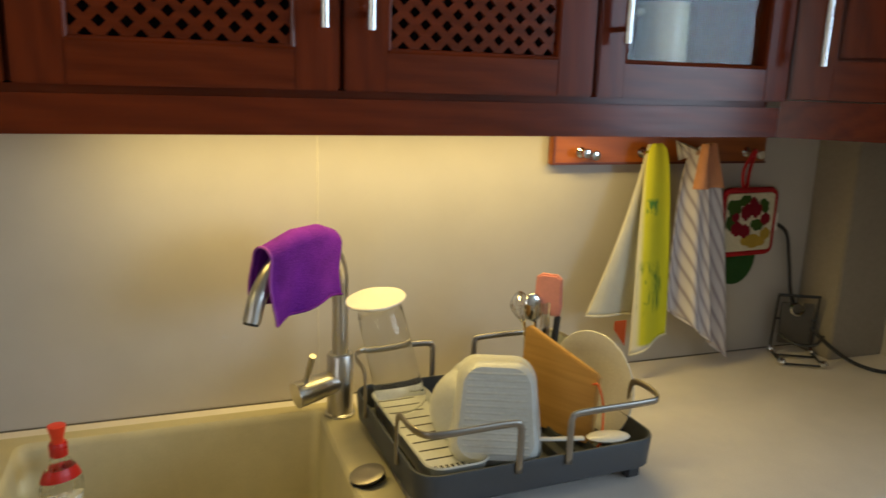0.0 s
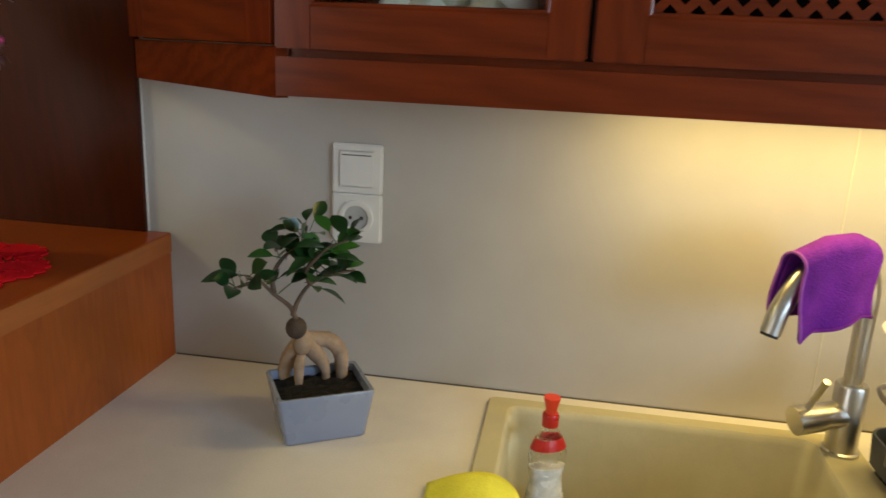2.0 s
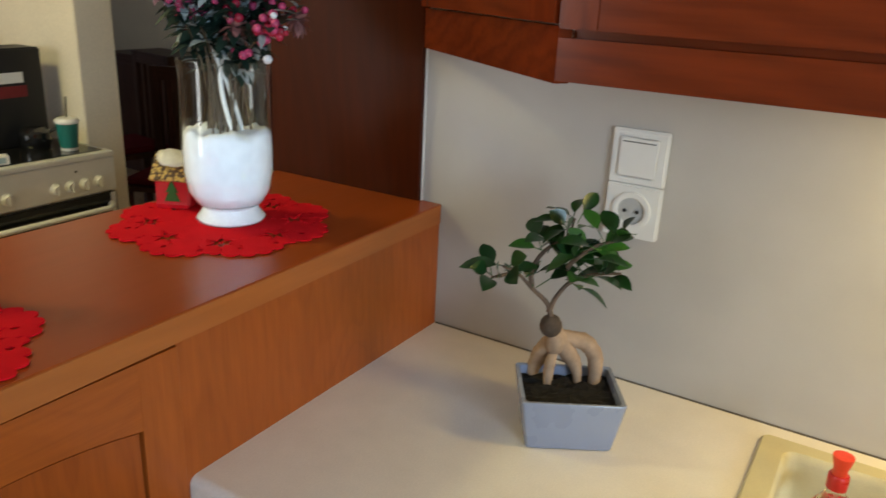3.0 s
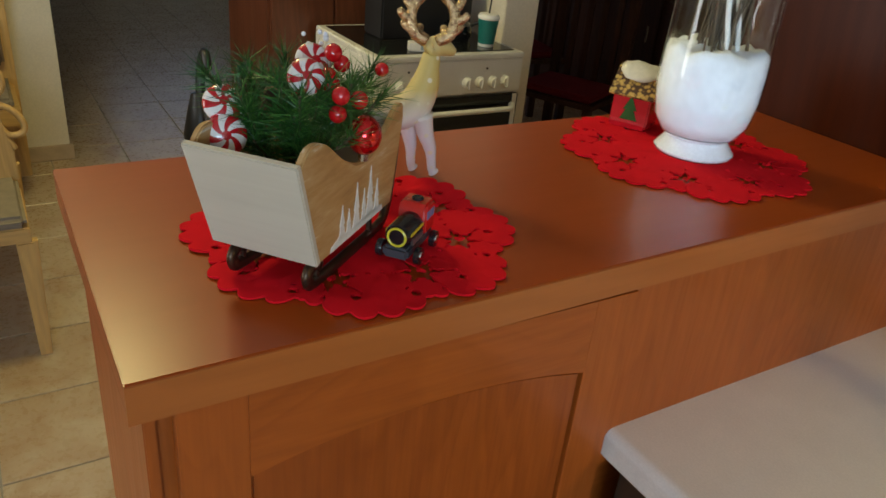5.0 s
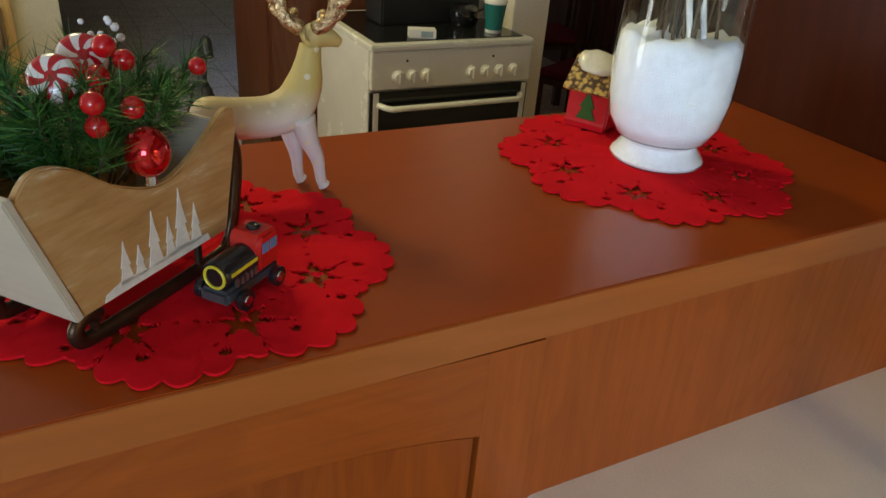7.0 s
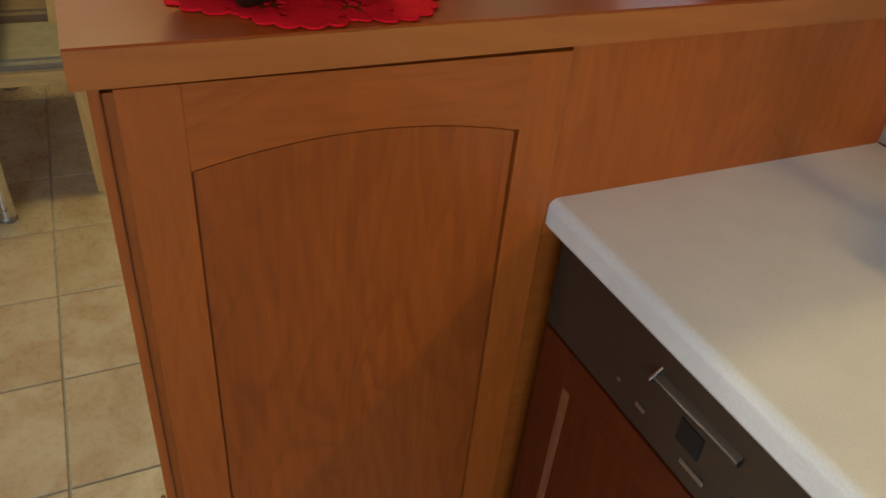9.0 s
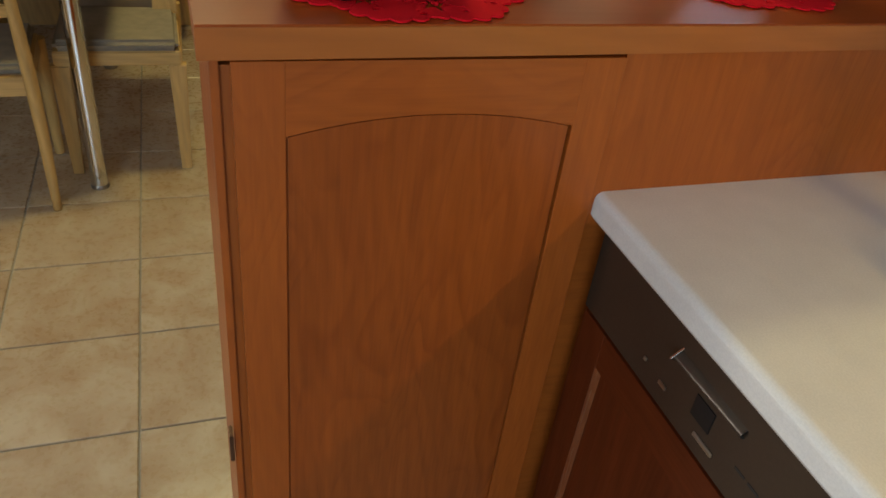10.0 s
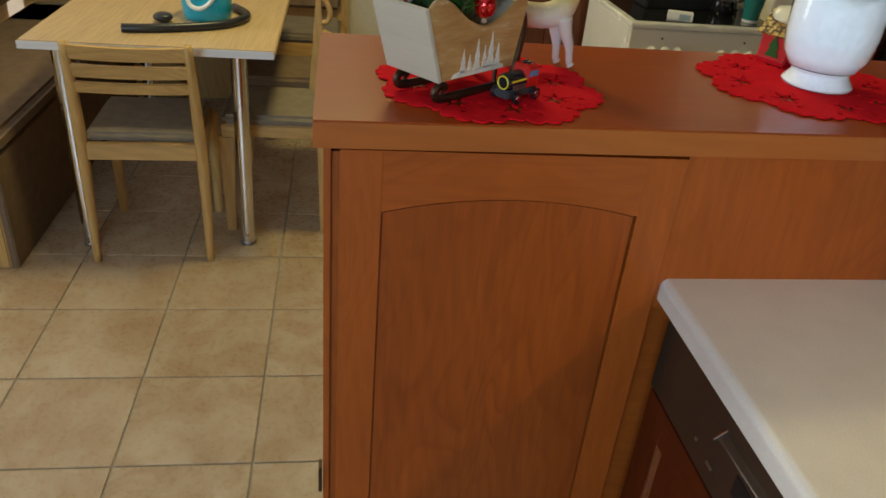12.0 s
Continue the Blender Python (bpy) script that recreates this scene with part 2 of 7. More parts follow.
def sheet(f, nu, nv, thick=0.0, bm=None):
    """A surface f(u, v) with u, v in 0..1, and a thickness."""
    own = bmesh.new()
    g = [[own.verts.new(f(i / nu, j / nv)) for j in range(nv + 1)] for i in range(nu + 1)]
    for i in range(nu):
        for j in range(nv):
            own.faces.new((g[i][j], g[i + 1][j], g[i + 1][j + 1], g[i][j + 1]))
    if thick:
        bmesh.ops.recalc_face_normals(own, faces=own.faces)
        bmesh.ops.solidify(own, geom=own.faces[:], thickness=thick)
    return own if bm is None else join(bm, own)


def ball(at, r, n=16, bm=None, squash=1.0):
    prof = [(r * math.sin(math.pi * k / (n // 2)), -r * squash * math.cos(math.pi * k / (n // 2))) for k in range(n // 2 + 1)]
    return lathe(prof, n, bm, Matrix.Translation(at))


def rod(a, b, r, n=12, bm=None, r2=None):
    return tube([a, b], [r, r if r2 is None else r2], n, bm)


def rounded(w, h, r, n=5, cx=0.0, cy=0.0):
    """The outline of a rectangle with round corners."""
    out = []
    for sx, sy, a0 in ((1, 1, 0), (-1, 1, 90), (-1, -1, 180), (1, -1, 270)):
        for k in range(n + 1):
            a = radians(a0 + 90 * k / n)
            out.append((cx + sx * (w / 2 - r) + r * math.cos(a), cy + sy * (h / 2 - r) + r * math.sin(a)))
    return out


# ---- the shell of the rooms ----
floor_grout = paint("tile_grout", (0.33, 0.29, 0.23), 0.9, vary=0.1, scale=6)
solid("floor", box(-8.2, 3.6, -4.4, 3.6, -0.06, -0.004), floor_grout, "beige ceramic tile floor with grey-brown grout joints", "floor", "structure")
solid("ceiling", box(-8.2, 3.6, -4.4, 3.6, 2.62, 2.74), white_paint, "plain white painted ceiling", "ceiling", "structure")
solid("wall_north", box(-0.383, 3.4, 0.006, 0.16, 0, 2.62), plaster, "cream plastered wall behind the worktop", "wall", "structure")
bm = box(3.4, 3.55, -3.2, -3.15, 0, 2.62)
box(3.4, 3.55, -1.65, 0.16, 0, 2.62, bm=bm)
box(3.4, 3.55, -3.15, -1.65, 0, 1.1, bm=bm)
box(3.4, 3.55, -3.15, -1.65, 2.2, 2.62, bm=bm)
solid("wall_east", bm, plaster, "cream plastered kitchen wall with a window opening", "wall", "structure")
solid("wall_south", box(-0.8, 3.55, -3.35, -3.2, 0, 2.62), plaster, "plain cream plastered kitchen wall", "wall", "structure")
win = thing("window_1", (3.47, -2.4, 1.1), "white framed kitchen window", "window", kind="structure")
for y0, y1, z0, z1 in ((-0.75, -0.69, 0, 1.1), (0.69, 0.75, 0, 1.1), (-0.03, 0.03, 0.06, 1.04), (-0.689, 0.689, 0, 0.059), (-0.689, 0.689, 1.041, 1.1)):
    part("window_frame", box(0.0, 0.05, y0, y1, z0, z1, 0.004), white_plastic, win)
# unseen wall, its door opening assumed for the added daylight
bm = box(-8.2, -2.55, -4.35, -4.2, 0, 2.62)
box(-2.55, -1.25, -4.35, -4.2, 2.35, 2.62, bm=bm)
box(-1.25, -0.8, -4.35, -4.2, 0, 2.62, bm=bm)
box(-0.8, -0.65, -4.35, -3.35, 0, 2.62, bm=bm)
solid("wall_balcony", bm, plaster, "unseen cream plastered wall with an assumed balcony door opening", "wall", "structure")
solid("wall_hall_end", box(-8.2, -8.05, -4.2, 3.4, 0, 2.62), plaster, "cream plastered wall at the end of the hall", "wall", "structure")
solid("wall_far_north", box(-8.05, -0.23, 3.3, 3.45, 0, 2.62), plaster, "cream plastered wall of the far room", "wall", "structure")
solid("wall_far_side", box(-0.23, -0.08, 0.16, 3.45, 0, 2.62), plaster, "cream plastered wall of the far room", "wall", "structure")
solid("wall_jamb", box(-3.64, -3.42, -4.2, -0.80, 0, 2.62, 0.004), plaster, "cream wall end beside the hall opening", "wall", "structure")
solid("baseboard", box(-3.66, -3.405, -1.0, -0.785, 0, 0.075, 0.004), paint("beige_skirting_tile", (0.50, 0.38, 0.26), 0.4), "beige tile skirting round the wall end", "baseboard", "structure")

# floor tiles, a third of a metre wide
tile_mat, nt, b = nodes_of("beige_floor_tile", 0.3)
co = coords(nt)
rnd = nt.nodes.new("ShaderNodeObjectInfo").outputs["Random"]
sh = nt.nodes.new("ShaderNodeVectorMath")
sh.operation = "ADD"
sc = nt.nodes.new("ShaderNodeVectorMath")
sc.operation = "SCALE"
cx = nt.nodes.new("ShaderNodeCombineXYZ")
for k in range(3):
    nt.links.new(rnd, cx.inputs[k])
nt.links.new(cx.outputs[0], sc.inputs[0])
sc.inputs["Scale"].default_value = 40
nt.links.new(co, sh.inputs[0])
nt.links.new(sc.outputs[0], sh.inputs[1])
n1 = noise_tex(nt, sh.outputs[0], 7, 6, rough=0.62, distort=0.8)
n2 = noise_tex(nt, sh.outputs[0], 60, 3)
c = ramp(nt, n1, [(0.30, (0.36, 0.225, 0.12)), (0.5, (0.45, 0.325, 0.20)), (0.68, (0.52, 0.41, 0.275))])
c = mix(nt, c, ramp(nt, n2, [(0.3, (0.85, 0.83, 0.8)), (0.6, (1, 1, 1))]), 0.5, "MULTIPLY")
nt.links.new(c, b.inputs["Base Color"])
nt.links.new(ramp(nt, n2, [(0.3, (0.34,) * 3), (0.7, (0.24,) * 3)]), b.inputs["Roughness"])
bump(nt, b, n1, 0.05, 0.002)

# ---- worktop run ----
solid("splashback", box(-0.04, 2.17, 0.0, 0.006, 0.9, 1.47), laminate, "plain greyish-beige laminate splashback behind the sink", "splashback", "structure")
bm = box(1.083, 1.0845, -0.0008, 0.003, 0.9, 1.45)
solid("trim_joint", bm, paint("pale_joint", (0.7, 0.66, 0.56), 0.6), "thin pale joint in the splashback", "trim", "structure")
solid("trim_worktop_seal", box(0.0, 2.17, -0.0025, 0.0, 0.9, 0.9018), paint("seal_grey", (0.10, 0.085, 0.07), 0.7), "dark sealing strip along the splashback", "trim", "structure")
solid("column_corner", box(2.17, 2.32, -0.105, 0.006, 0.9, 2.62, 0.003), column_shade_paint, "beige plastered pipe column in the corner", "column", "structure")
solid("splashback_side", box(2.32, 2.33, -0.9, -0.0, 0.9, 1.5), laminate, "greyish-beige laminate side splashback", "splashback", "structure")
solid("wall_stub", box(2.33, 3.4, -1.0, 0.006, 0.0, 2.62), plaster, "cream plastered wall beside the corner", "wall", "structure")

# worktop with a hole for the sink
SX0, SX1, SY0, SY1 = 0.60, 1.10, -0.50, -0.06
EDGE = -0.568
top = thing("worktop", (0, 0, 0), "pale pinkish-beige laminate worktop with a rounded front edge", "worktop")
out = []
for k in range(7):
    a = radians(90 * k / 6)
    out.append((EDGE + 0.012 - 0.012 * math.sin(a), 0.888 + 0.012 * math.cos(a)))
prof = [(0.0, 0.9)] + out + [(EDGE, 0.866), (EDGE + 0.006, 0.858), (0.0, 0.858)]
bm = bmesh.new()
for xa, xb in ((-0.002, SX0), (SX1, 2.33)):
    prism(prof, xa, xb, "yz", bm=bm)
prism([p for p in prof if p[0] < SY0] [:] and [(SY0, 0.9)] + out + [(EDGE, 0.866), (EDGE + 0.006, 0.858), (SY0, 0.858)], SX0, SX1, "yz", bm=bm)
box(SX0, SX1, SY1, 0.0, 0.858, 0.9, bm=bm)
part("slab", bm, worktop, top)

# sink with basin
sink = thing("sink", (0, 0, 0), "sand-coloured composite kitchen sink with a deep basin", "sink")


def ring(bm, w, h, r, cx, cy, z):
    return [bm.verts.new((x, y, z)) for x, y in rounded(w, h, r, 6, cx, cy)]


bm = bmesh.new()
ocx, ocy, ow, oh = 0.857, -0.2775, 0.560, 0.475
icx, icy, iw, ih = 0.8425, -0.285, 0.455, 0.425
rings = [ring(bm, ow, oh, 0.012, ocx, ocy, 0.9005), ring(bm, ow, oh, 0.012, ocx, ocy, 0.905), ring(bm, ow - 0.006, oh - 0.006, 0.010, ocx, ocy, 0.908),
         ring(bm, iw + 0.010, ih + 0.010, 0.020, icx, icy, 0.908), ring(bm, iw + 0.002, ih + 0.002, 0.016, icx, icy, 0.904), ring(bm, iw, ih, 0.016, icx, icy, 0.895), ring(bm, iw - 0.012, ih - 0.012, 0.02, icx, icy, 0.735),
         ring(bm, iw - 0.06, ih - 0.06, 0.05, icx, icy, 0.712)]
for a, b in zip(rings, rings[1:]):
    for i in range(len(a)):
        bm.faces.new((a[i], a[(i + 1) % len(a)], b[(i + 1) % len(a)], b[i]))
bm.faces.new(rings[-1])
part("basin", bm, granite, sink, smooth=True)
bm = lathe([(0.0, 0), (0.016, 0), (0.018, 0.003), (0.018, 0.006), (0, 0.006)], 24, None, pose(1.066, -0.36, 0.862, 0, -90, 0))
part("overflow", bm, chrome, sink, "round chrome overflow", True)
bm = lathe([(0.0, 0), (0.045, 0), (0.045, 0.003), (0.036, 0.004), (0.03, 0.001), (0, 0.001)], 28, None, Matrix.Translation((0.84, -0.29, 0.7125)))
part("drain", bm, chrome, sink, "chrome basket drain", True)

# base units below the worktop
def cupboard(x0, x1):
    u = thing("base_cabinet", (0, 0, 0), "cherry-coloured base cabinet under the worktop", "cabinet", "base units")
    part("body", box(x0, x1, -0.52, -0.02, 0.1, 0.855 if x0 > 1.15 else 0.69), cherry["z"], u)
    part("plinth", box(x0, x1, -0.48, -0.46, 0, 0.1), cherry["x"], u)
    d = part("door", box(x0 + 0.003, x1 - 0.003, -0.541, -0.521, 0.11, 0.85, 0.003), base_cherry["z"], u)
    part("handle", tube(smooth_path([(x1 - 0.04, -0.541, 0.72), (x1 - 0.04, -0.565, 0.715), (x1 - 0.04, -0.565, 0.60), (x1 - 0.04, -0.541, 0.595)], 4), 0.005), steel, d)


for a, b2 in ((0.615, 1.14), (1.145, 1.73), (1.735, 2.32)):
    cupboard(a, b2)

dw = thing("dishwasher", (0, 0, 0), "built-in dishwasher with a bronze steel panel and a wooden door", "dishwasher")
part("body", box(0.016, 0.61, -0.53, -0.02, 0.1, 0.85), black_plastic, dw)
pan = part("control_panel", box(0.016, 0.61, -0.552, -0.531, 0.722, 0.853, 0.003), brown_steel, dw, "bronze steel control panel")
# recessed grip: dark slot with a bright curved lip
g = part("grip", sheet(lambda u, v: (0.225 + 0.12 * u, -0.552 - 0.010 * math.sin(math.pi * v) * (1 - 0.3 * u), 0.820 - 0.014 * v), 12, 8, 0.002), paint("bronze_grip", (0.13, 0.105, 0.085), 0.30, 0.8), pan, "steel pull grip", True)
part("grip_end", prism([(-0.5518, 0.825), (-0.5518, 0.802), (-0.567, 0.811)], 0.2218, 0.2248, "yz", 0.0005), paint("polished_grip_end", (0.62, 0.62, 0.62), 0.16, 1.0), pan, "polished steel end of the grip")
part("display", box(0.268, 0.302, -0.5535, -0.552, 0.766, 0.796), paint("display_glass", (0.004, 0.004, 0.005), 0.55), pan, "black display window")
for k, (xx, w, zz) in enumerate(((0.168, 0.006, 0.757), (0.205, 0.016, 0.752), (0.283, 0.036, 0.746))):
    part("button", box(xx, xx + w, -0.555, -0.552, zz, zz + 0.006, 0.001), steel, pan)
for k in range(3):
    part("mark", box(0.35 + 0.022 * k, 0.367 + 0.022 * k, -0.5528, -0.552, 0.768, 0.771), shadow_gap, pan)


def framed_door(parent, name, w, h, mats, t=0.02, stile=0.055, arch=0.0, head=0.0):
    """A door in its own plane: x to the right, z up, the face towards -y at y = 0, the back at t."""
    head = head or stile
    d = part(name, box(0.004, w - 0.004, 0.012, t, 0.004, h - 0.004), mats["z"], parent)
    for x0 in (0, w - stile):
        part("stile", box(x0, x0 + stile, 0, 0.0125, 0, h, 0.0005, seg=1), mats["z"], d)
    part("rail", box(stile, w - stile, 0.0001, 0.0125, 0, stile), mats["x"], d)
    if arch:
        n = 16
        low = [(stile + (w - 2 * stile) * k / n, h - head - arch + arch * (1 - (2 * k / n - 1) ** 2)) for k in range(n + 1)]
        part("top_rail", prism([(stile, h), *low, (w - stile, h)], 0.0001, 0.0125, "xz"), mats["x"], d)
    else:
        part("top_rail", box(stile + 0.0001, w - stile - 0.0001, 0.0004, 0.0125, h - head, h, 0.0005), mats["x"], d)
    return d


# dishwasher's wooden door
# glossy bead, its cherry lightened to carry the window glare on the bevel
lacquer_bead = wood("glare_toned_cherry_bead", (0.19, 0.042, 0.010), "z", 0.24, 0.15, coat=0.5, spec=0.5)
dd = framed_door(dw, "door_panel", 0.592, 0.60, base_cherry, stile=0.06)
dd.matrix_basis = pose(0.017, -0.549, 0.115)
bm = box(0.066, 0.526, 0.007, 0.012, 0.066, 0.534, 0.003)
part("panel", bm, base_cherry["z"], dd)
for x0, x1 in ((0.0602, 0.0692), (0.5318, 0.5228)):
    part("moulding", prism([(x0, 0.0006), (x1, 0.0066), (x0, 0.0066)], 0.0605, 0.5395, "xy"), lacquer_bead, dd)

# ---- raised bar ----
BZ, BY, BX0, BX1 = 1.127, -1.056, -0.376, 0.016
bar = thing("bar_counter", (0, 0, 0), "honey-brown wooden breakfast bar raised above the worktop", "counter")
# the front runs slightly out of square with the wall
BF0, BF1 = BX1 + 0.002, 0.0


def bar_slab(x_in, y_in, z0, z1, bevel):
    return prism([(BX0, BY + y_in), (BF0 - x_in, BY + y_in), (BF1 - x_in, -0.001), (BX0, -0.001)], z0, z1, "xy", bevel)


part("bar_top", bar_slab(0.0, 0.0, BZ - 0.0022, BZ, 0.0009), bar_wood, bar, "dark reddish-brown glossy veneer top")
part("bar_core", bar_slab(0.0034, 0.0034, BZ - 0.034, BZ - 0.0024, 0.0), bar_wood, bar)
part("front_edge", prism([(BF0 - 0.0032, BY), (BF0, BY), (BF1, -0.001), (BF1 - 0.0032, -0.001)], BZ - 0.035, BZ - 0.0023, "xy", 0.0006), bar_edge, bar, "lighter wooden edge strip")
part("end_edge", box(BX0, BF0 - 0.0034, BY, BY + 0.0032, BZ - 0.035, BZ - 0.0023, 0.0006), oak["x"], bar)
part("panel", box(-0.030, -0.0021, -0.574, -0.001, 0.85, BZ - 0.0355), oak["z"], bar)
part("body", box(-0.345, -0.070, BY + 0.022, -0.576, 0.10, BZ - 0.0355), oak["z"], bar)
part("back_panel", box(-0.345, -0.031, -0.574, -0.001, 0.0, BZ - 0.0355), oak["y"], bar)
part("door_lining", box(-0.0698, -0.018, BY + 0.0218, BY + 0.042, 0.10, 1.074), oak["z"], bar)
part("side_panel", box(-0.348, -0.012, BY + 0.012, BY + 0.0215, 0.0, BZ - 0.0355, 0.001), oak["z"], bar)
part("plinth", box(-0.33, -0.05, BY + 0.04, -0.576, 0.0, 0.1), oak["y"], bar)
DY0, DY1, DZ0, DZ1 = -1.024, -0.577, 0.11, 1.086
bd = framed_door(bar, "door", DY1 - DY0, DZ1 - DZ0, oak, t=0.022, stile=0.053, arch=0.021, head=0.063)
bd.matrix_basis = pose(0.005, DY0, DZ0, 0, 0, 90)
W, Hh = DY1 - DY0, DZ1 - DZ0
n = 16
low = [(0.0532 + (W - 0.109) * k / n, Hh - 0.0632 - 0.021 + 0.021 * (1 - (2 * k / n - 1) ** 2)) for k in range(n + 1)]
part("panel", prism([(0.0532, 0.0532), *low, (W - 0.0532, 0.0532)], 0.0026, 0.0118, "xz", 0.0024), wood("oak_panel_veneer", (0.325, 0.073, 0.0098), "z", 0.36, 0.15, pore=0.42, fine=1.3, flame=0.5), bd)
for zz in (0.41,):
    part("hinge", box(-0.027, -0.0215, 0.006, 0.03, zz - 0.030, zz + 0.024, 0.002), paint("brown_metal", (0.10, 0.05, 0.03), 0.4, 0.6), bd)

# wooden wall cladding above the bar
solid("wall_cladding", box(-0.383, -0.042, -0.012, 0.0055, BZ, 2.62, 0.001), wood("cladding_veneer", (0.060, 0.0105, 0.0021), "z", 0.30, 0.2, 0.0, spec=0.16), "reddish-brown veneered wall panel above the bar", "wall panel", "structure")
solid("trim_splash_end", box(-0.0415, -0.0395, -0.004, 0.0, BZ, 1.45), white_plastic, "thin white edge strip of the splashback", "trim", "structure")

# ---- wall cupboards ----
UZ, UT, UY = 1.452, 2.10, -0.30


def bar_handle(parent, x, z0, z1, y=-0.0):
    h = part("handle", rod((x, y - 0.028, z0), (x, y - 0.028, z1), 0.0058, 14), chrome, parent, "slim chrome bar handle", True)
    for zz in (z0 + 0.02, z1 - 0.02):
        part("post", rod((x, y, zz), (x, y - 0.028, zz), 0.004, 10), chrome, h)


def lattice(x0, x1, z0, z1, pitch=0.0212, w=0.0102):
    """Two layers of crossed diagonal slats, cut to a rectangle."""
    bm = bmesh.new()
    for layer, sgn in ((0, 1), (1, -1)):
        ya, yb = (0.005, 0.0105) if layer == 0 else (0.0056, 0.0111)
        c0, c1 = (x0 - (z1 - z0), x1) if sgn > 0 else (x0, x1 + (z1 - z0))
        k = c0 + pitch / 2
        hw = w * 0.7071
        while k < c1:
            # the slat's centre line: x = k + sgn * (z - z0)
            poly = [(k - hw, z0), (k + hw, z0), (k + hw + sgn * (z1 - z0), z1), (k - hw + sgn * (z1 - z0), z1)]
            for lim, keep in ((x0, 1), (x1, -1)):
                res = []
                for i in range(len(poly)):
                    p, q = poly[i], poly[(i + 1) % len(poly)]
                    ip, iq = (p[0] - lim) * keep >= 0, (q[0] - lim) * keep >= 0
                    if ip:
                        res.append(p)
                    if ip != iq:
                        t = (lim - p[0]) / (q[0] - p[0])
                        res.append((lim, p[1] + t * (q[1] - p[1])))
                poly = res
                if not poly:
                    break
            if len(poly) >= 3:
                prism(poly, ya, yb, "xz", bm=bm)
            k += pitch * 1.4142
    return bm


def wall_unit(x0, x1, style, handle_right, label):
    u = thing("wall_cabinet", (x0, UY, UZ), label, "cabinet", "wall cupboards")
    w, h = x1 - x0, UT - UZ
    c = part("carcass", box(0.0, 0.016, 0.022, 0.29, 0.0, h), cherry["z"], u)
    box_parts = [("side", (w - 0.016, w, 0.022, 0.29, 0, h)), ("base", (0.0165, w - 0.0165, 0.022, 0.29, 0, 0.016)), ("top", (0.0165, w - 0.0165, 0.022, 0.29, h - 0.016, h)), ("back", (0.0165, w - 0.0165, 0.283, 0.29, 0.0165, h - 0.0165))]
    for nm, bx in box_parts:
        part(nm, box(*bx), cherry["x"], u)
    st, rl = (0.058, 0.047) if style == "lattice" else (0.046, 0.046)
    d = part("door", box(0.002, 0.002 + st, 0, 0.021, -0.003, h - 0.002, 0.002), cherry["z"], u)
    part("stile", box(w - 0.002 - st, w - 0.002, 0, 0.021, -0.003, h - 0.002, 0.002), cherry["z"], d)
    for z0, z1 in ((-0.003, 0.002 + rl), (h - 0.002 - rl, h - 0.002)):
        part("rail", box(st + 0.0005, w - st - 0.0005, 0.0009, 0.0205, z0, z1, 0.0004), cherry["x"], d)
    ix0, ix1, iz0, iz1 = st + 0.002, w - st - 0.002, rl + 0.002, h - rl - 0.002
    if style == "lattice":
        part("lattice", lattice(ix0, ix1, iz0, iz1), cherry["x"], d, "diagonal wooden lattice")
        part("backing", box(ix0 - 0.004, ix1 + 0.004, 0.0145, 0.0165, iz0 - 0.004, iz1 + 0.004), dark_inside, d, "black sheet standing in for the dark cupboard inside")
    else:
        part("pane", box(ix0 - 0.004, ix1 + 0.004, 0.010, 0.013, iz0 - 0.004, iz1 + 0.004), pane_glass, d, "clear glass pane").visible_shadow = False
    for a, bb in (((ix0, iz0), (ix1, iz0)), ((ix0, iz0), (ix0, iz1)), ((ix1, iz0), (ix1, iz1))):
        part("bead", rod((a[0], 0.003, a[1]), (bb[0], 0.003, bb[1]), 0.0035, 8), cherry["x" if a[1] == bb[1] else "z"], d)
    bar_handle(d, w - 0.026 if handle_right else 0.030, 0.072, 0.235)
    return u


wall_unit(0.313, 0.684, "glass", True, "cherry-coloured wall cabinet with a glass door over crockery")
wall_unit(0.6865, 1.0605, "lattice", True, "cherry-coloured wall cabinet with a latticed door")
wall_unit(1.0625, 1.4265, "lattice", False, "cherry-coloured wall cabinet with a latticed door")
wall_unit(1.4285, 1.778, "glass", False, "cherry-coloured wall cabinet with a glass door reflecting the window")


def corner_unit(name, p, q, label, handle_at):
    """A cupboard with a slanting front from p to q, a closed wooden box behind."""
    p, q = Vector(p), Vector(q)
    w = (q - p).length
    u = thing(name, (p.x, p.y, UZ), label, "cabinet", "wall cupboards", rz=math.degrees(math.atan2(q.y - p.y, q.x - p.x)))
    h = UT - UZ
    d = framed_door(u, "door", w - 0.006, h - 0.004, cherry, stile=0.058)
    d.matrix_basis = pose(0.003, -0.0005, 0.002)
    part("panel", box(0.062, w - 0.068, 0.006, 0.0118, 0.062, h - 0.066, 0.003), cherry["z"], d)
    bar_handle(d, handle_at if handle_at > 0 else w + handle_at, 0.05, 0.22)
    return u, w, h


u, w, h = corner_unit("end_cabinet", (-0.040, -0.030), (0.311, -0.2985), "dark cherry-coloured slanting end cabinet", -0.05)
part("carcass", prism([(0.0, 0.022), (w, 0.022), (w - 0.236 * 0.9, 0.022 + 0.20), (0.03, 0.026)], 0.0, h, "xy"), cherry["z"], u)
u, w, h = corner_unit("corner_cabinet", (1.780, -0.2985), (2.10, -0.60), "cherry-coloured slanting corner cabinet", 0.04)
part("carcass", prism([(0.0, 0.022), (w, 0.022), (w + 0.2, 0.22), (w * 0.5, 0.40), (-0.17, 0.20)], 0.0, h, "xy"), cherry["z"], u)
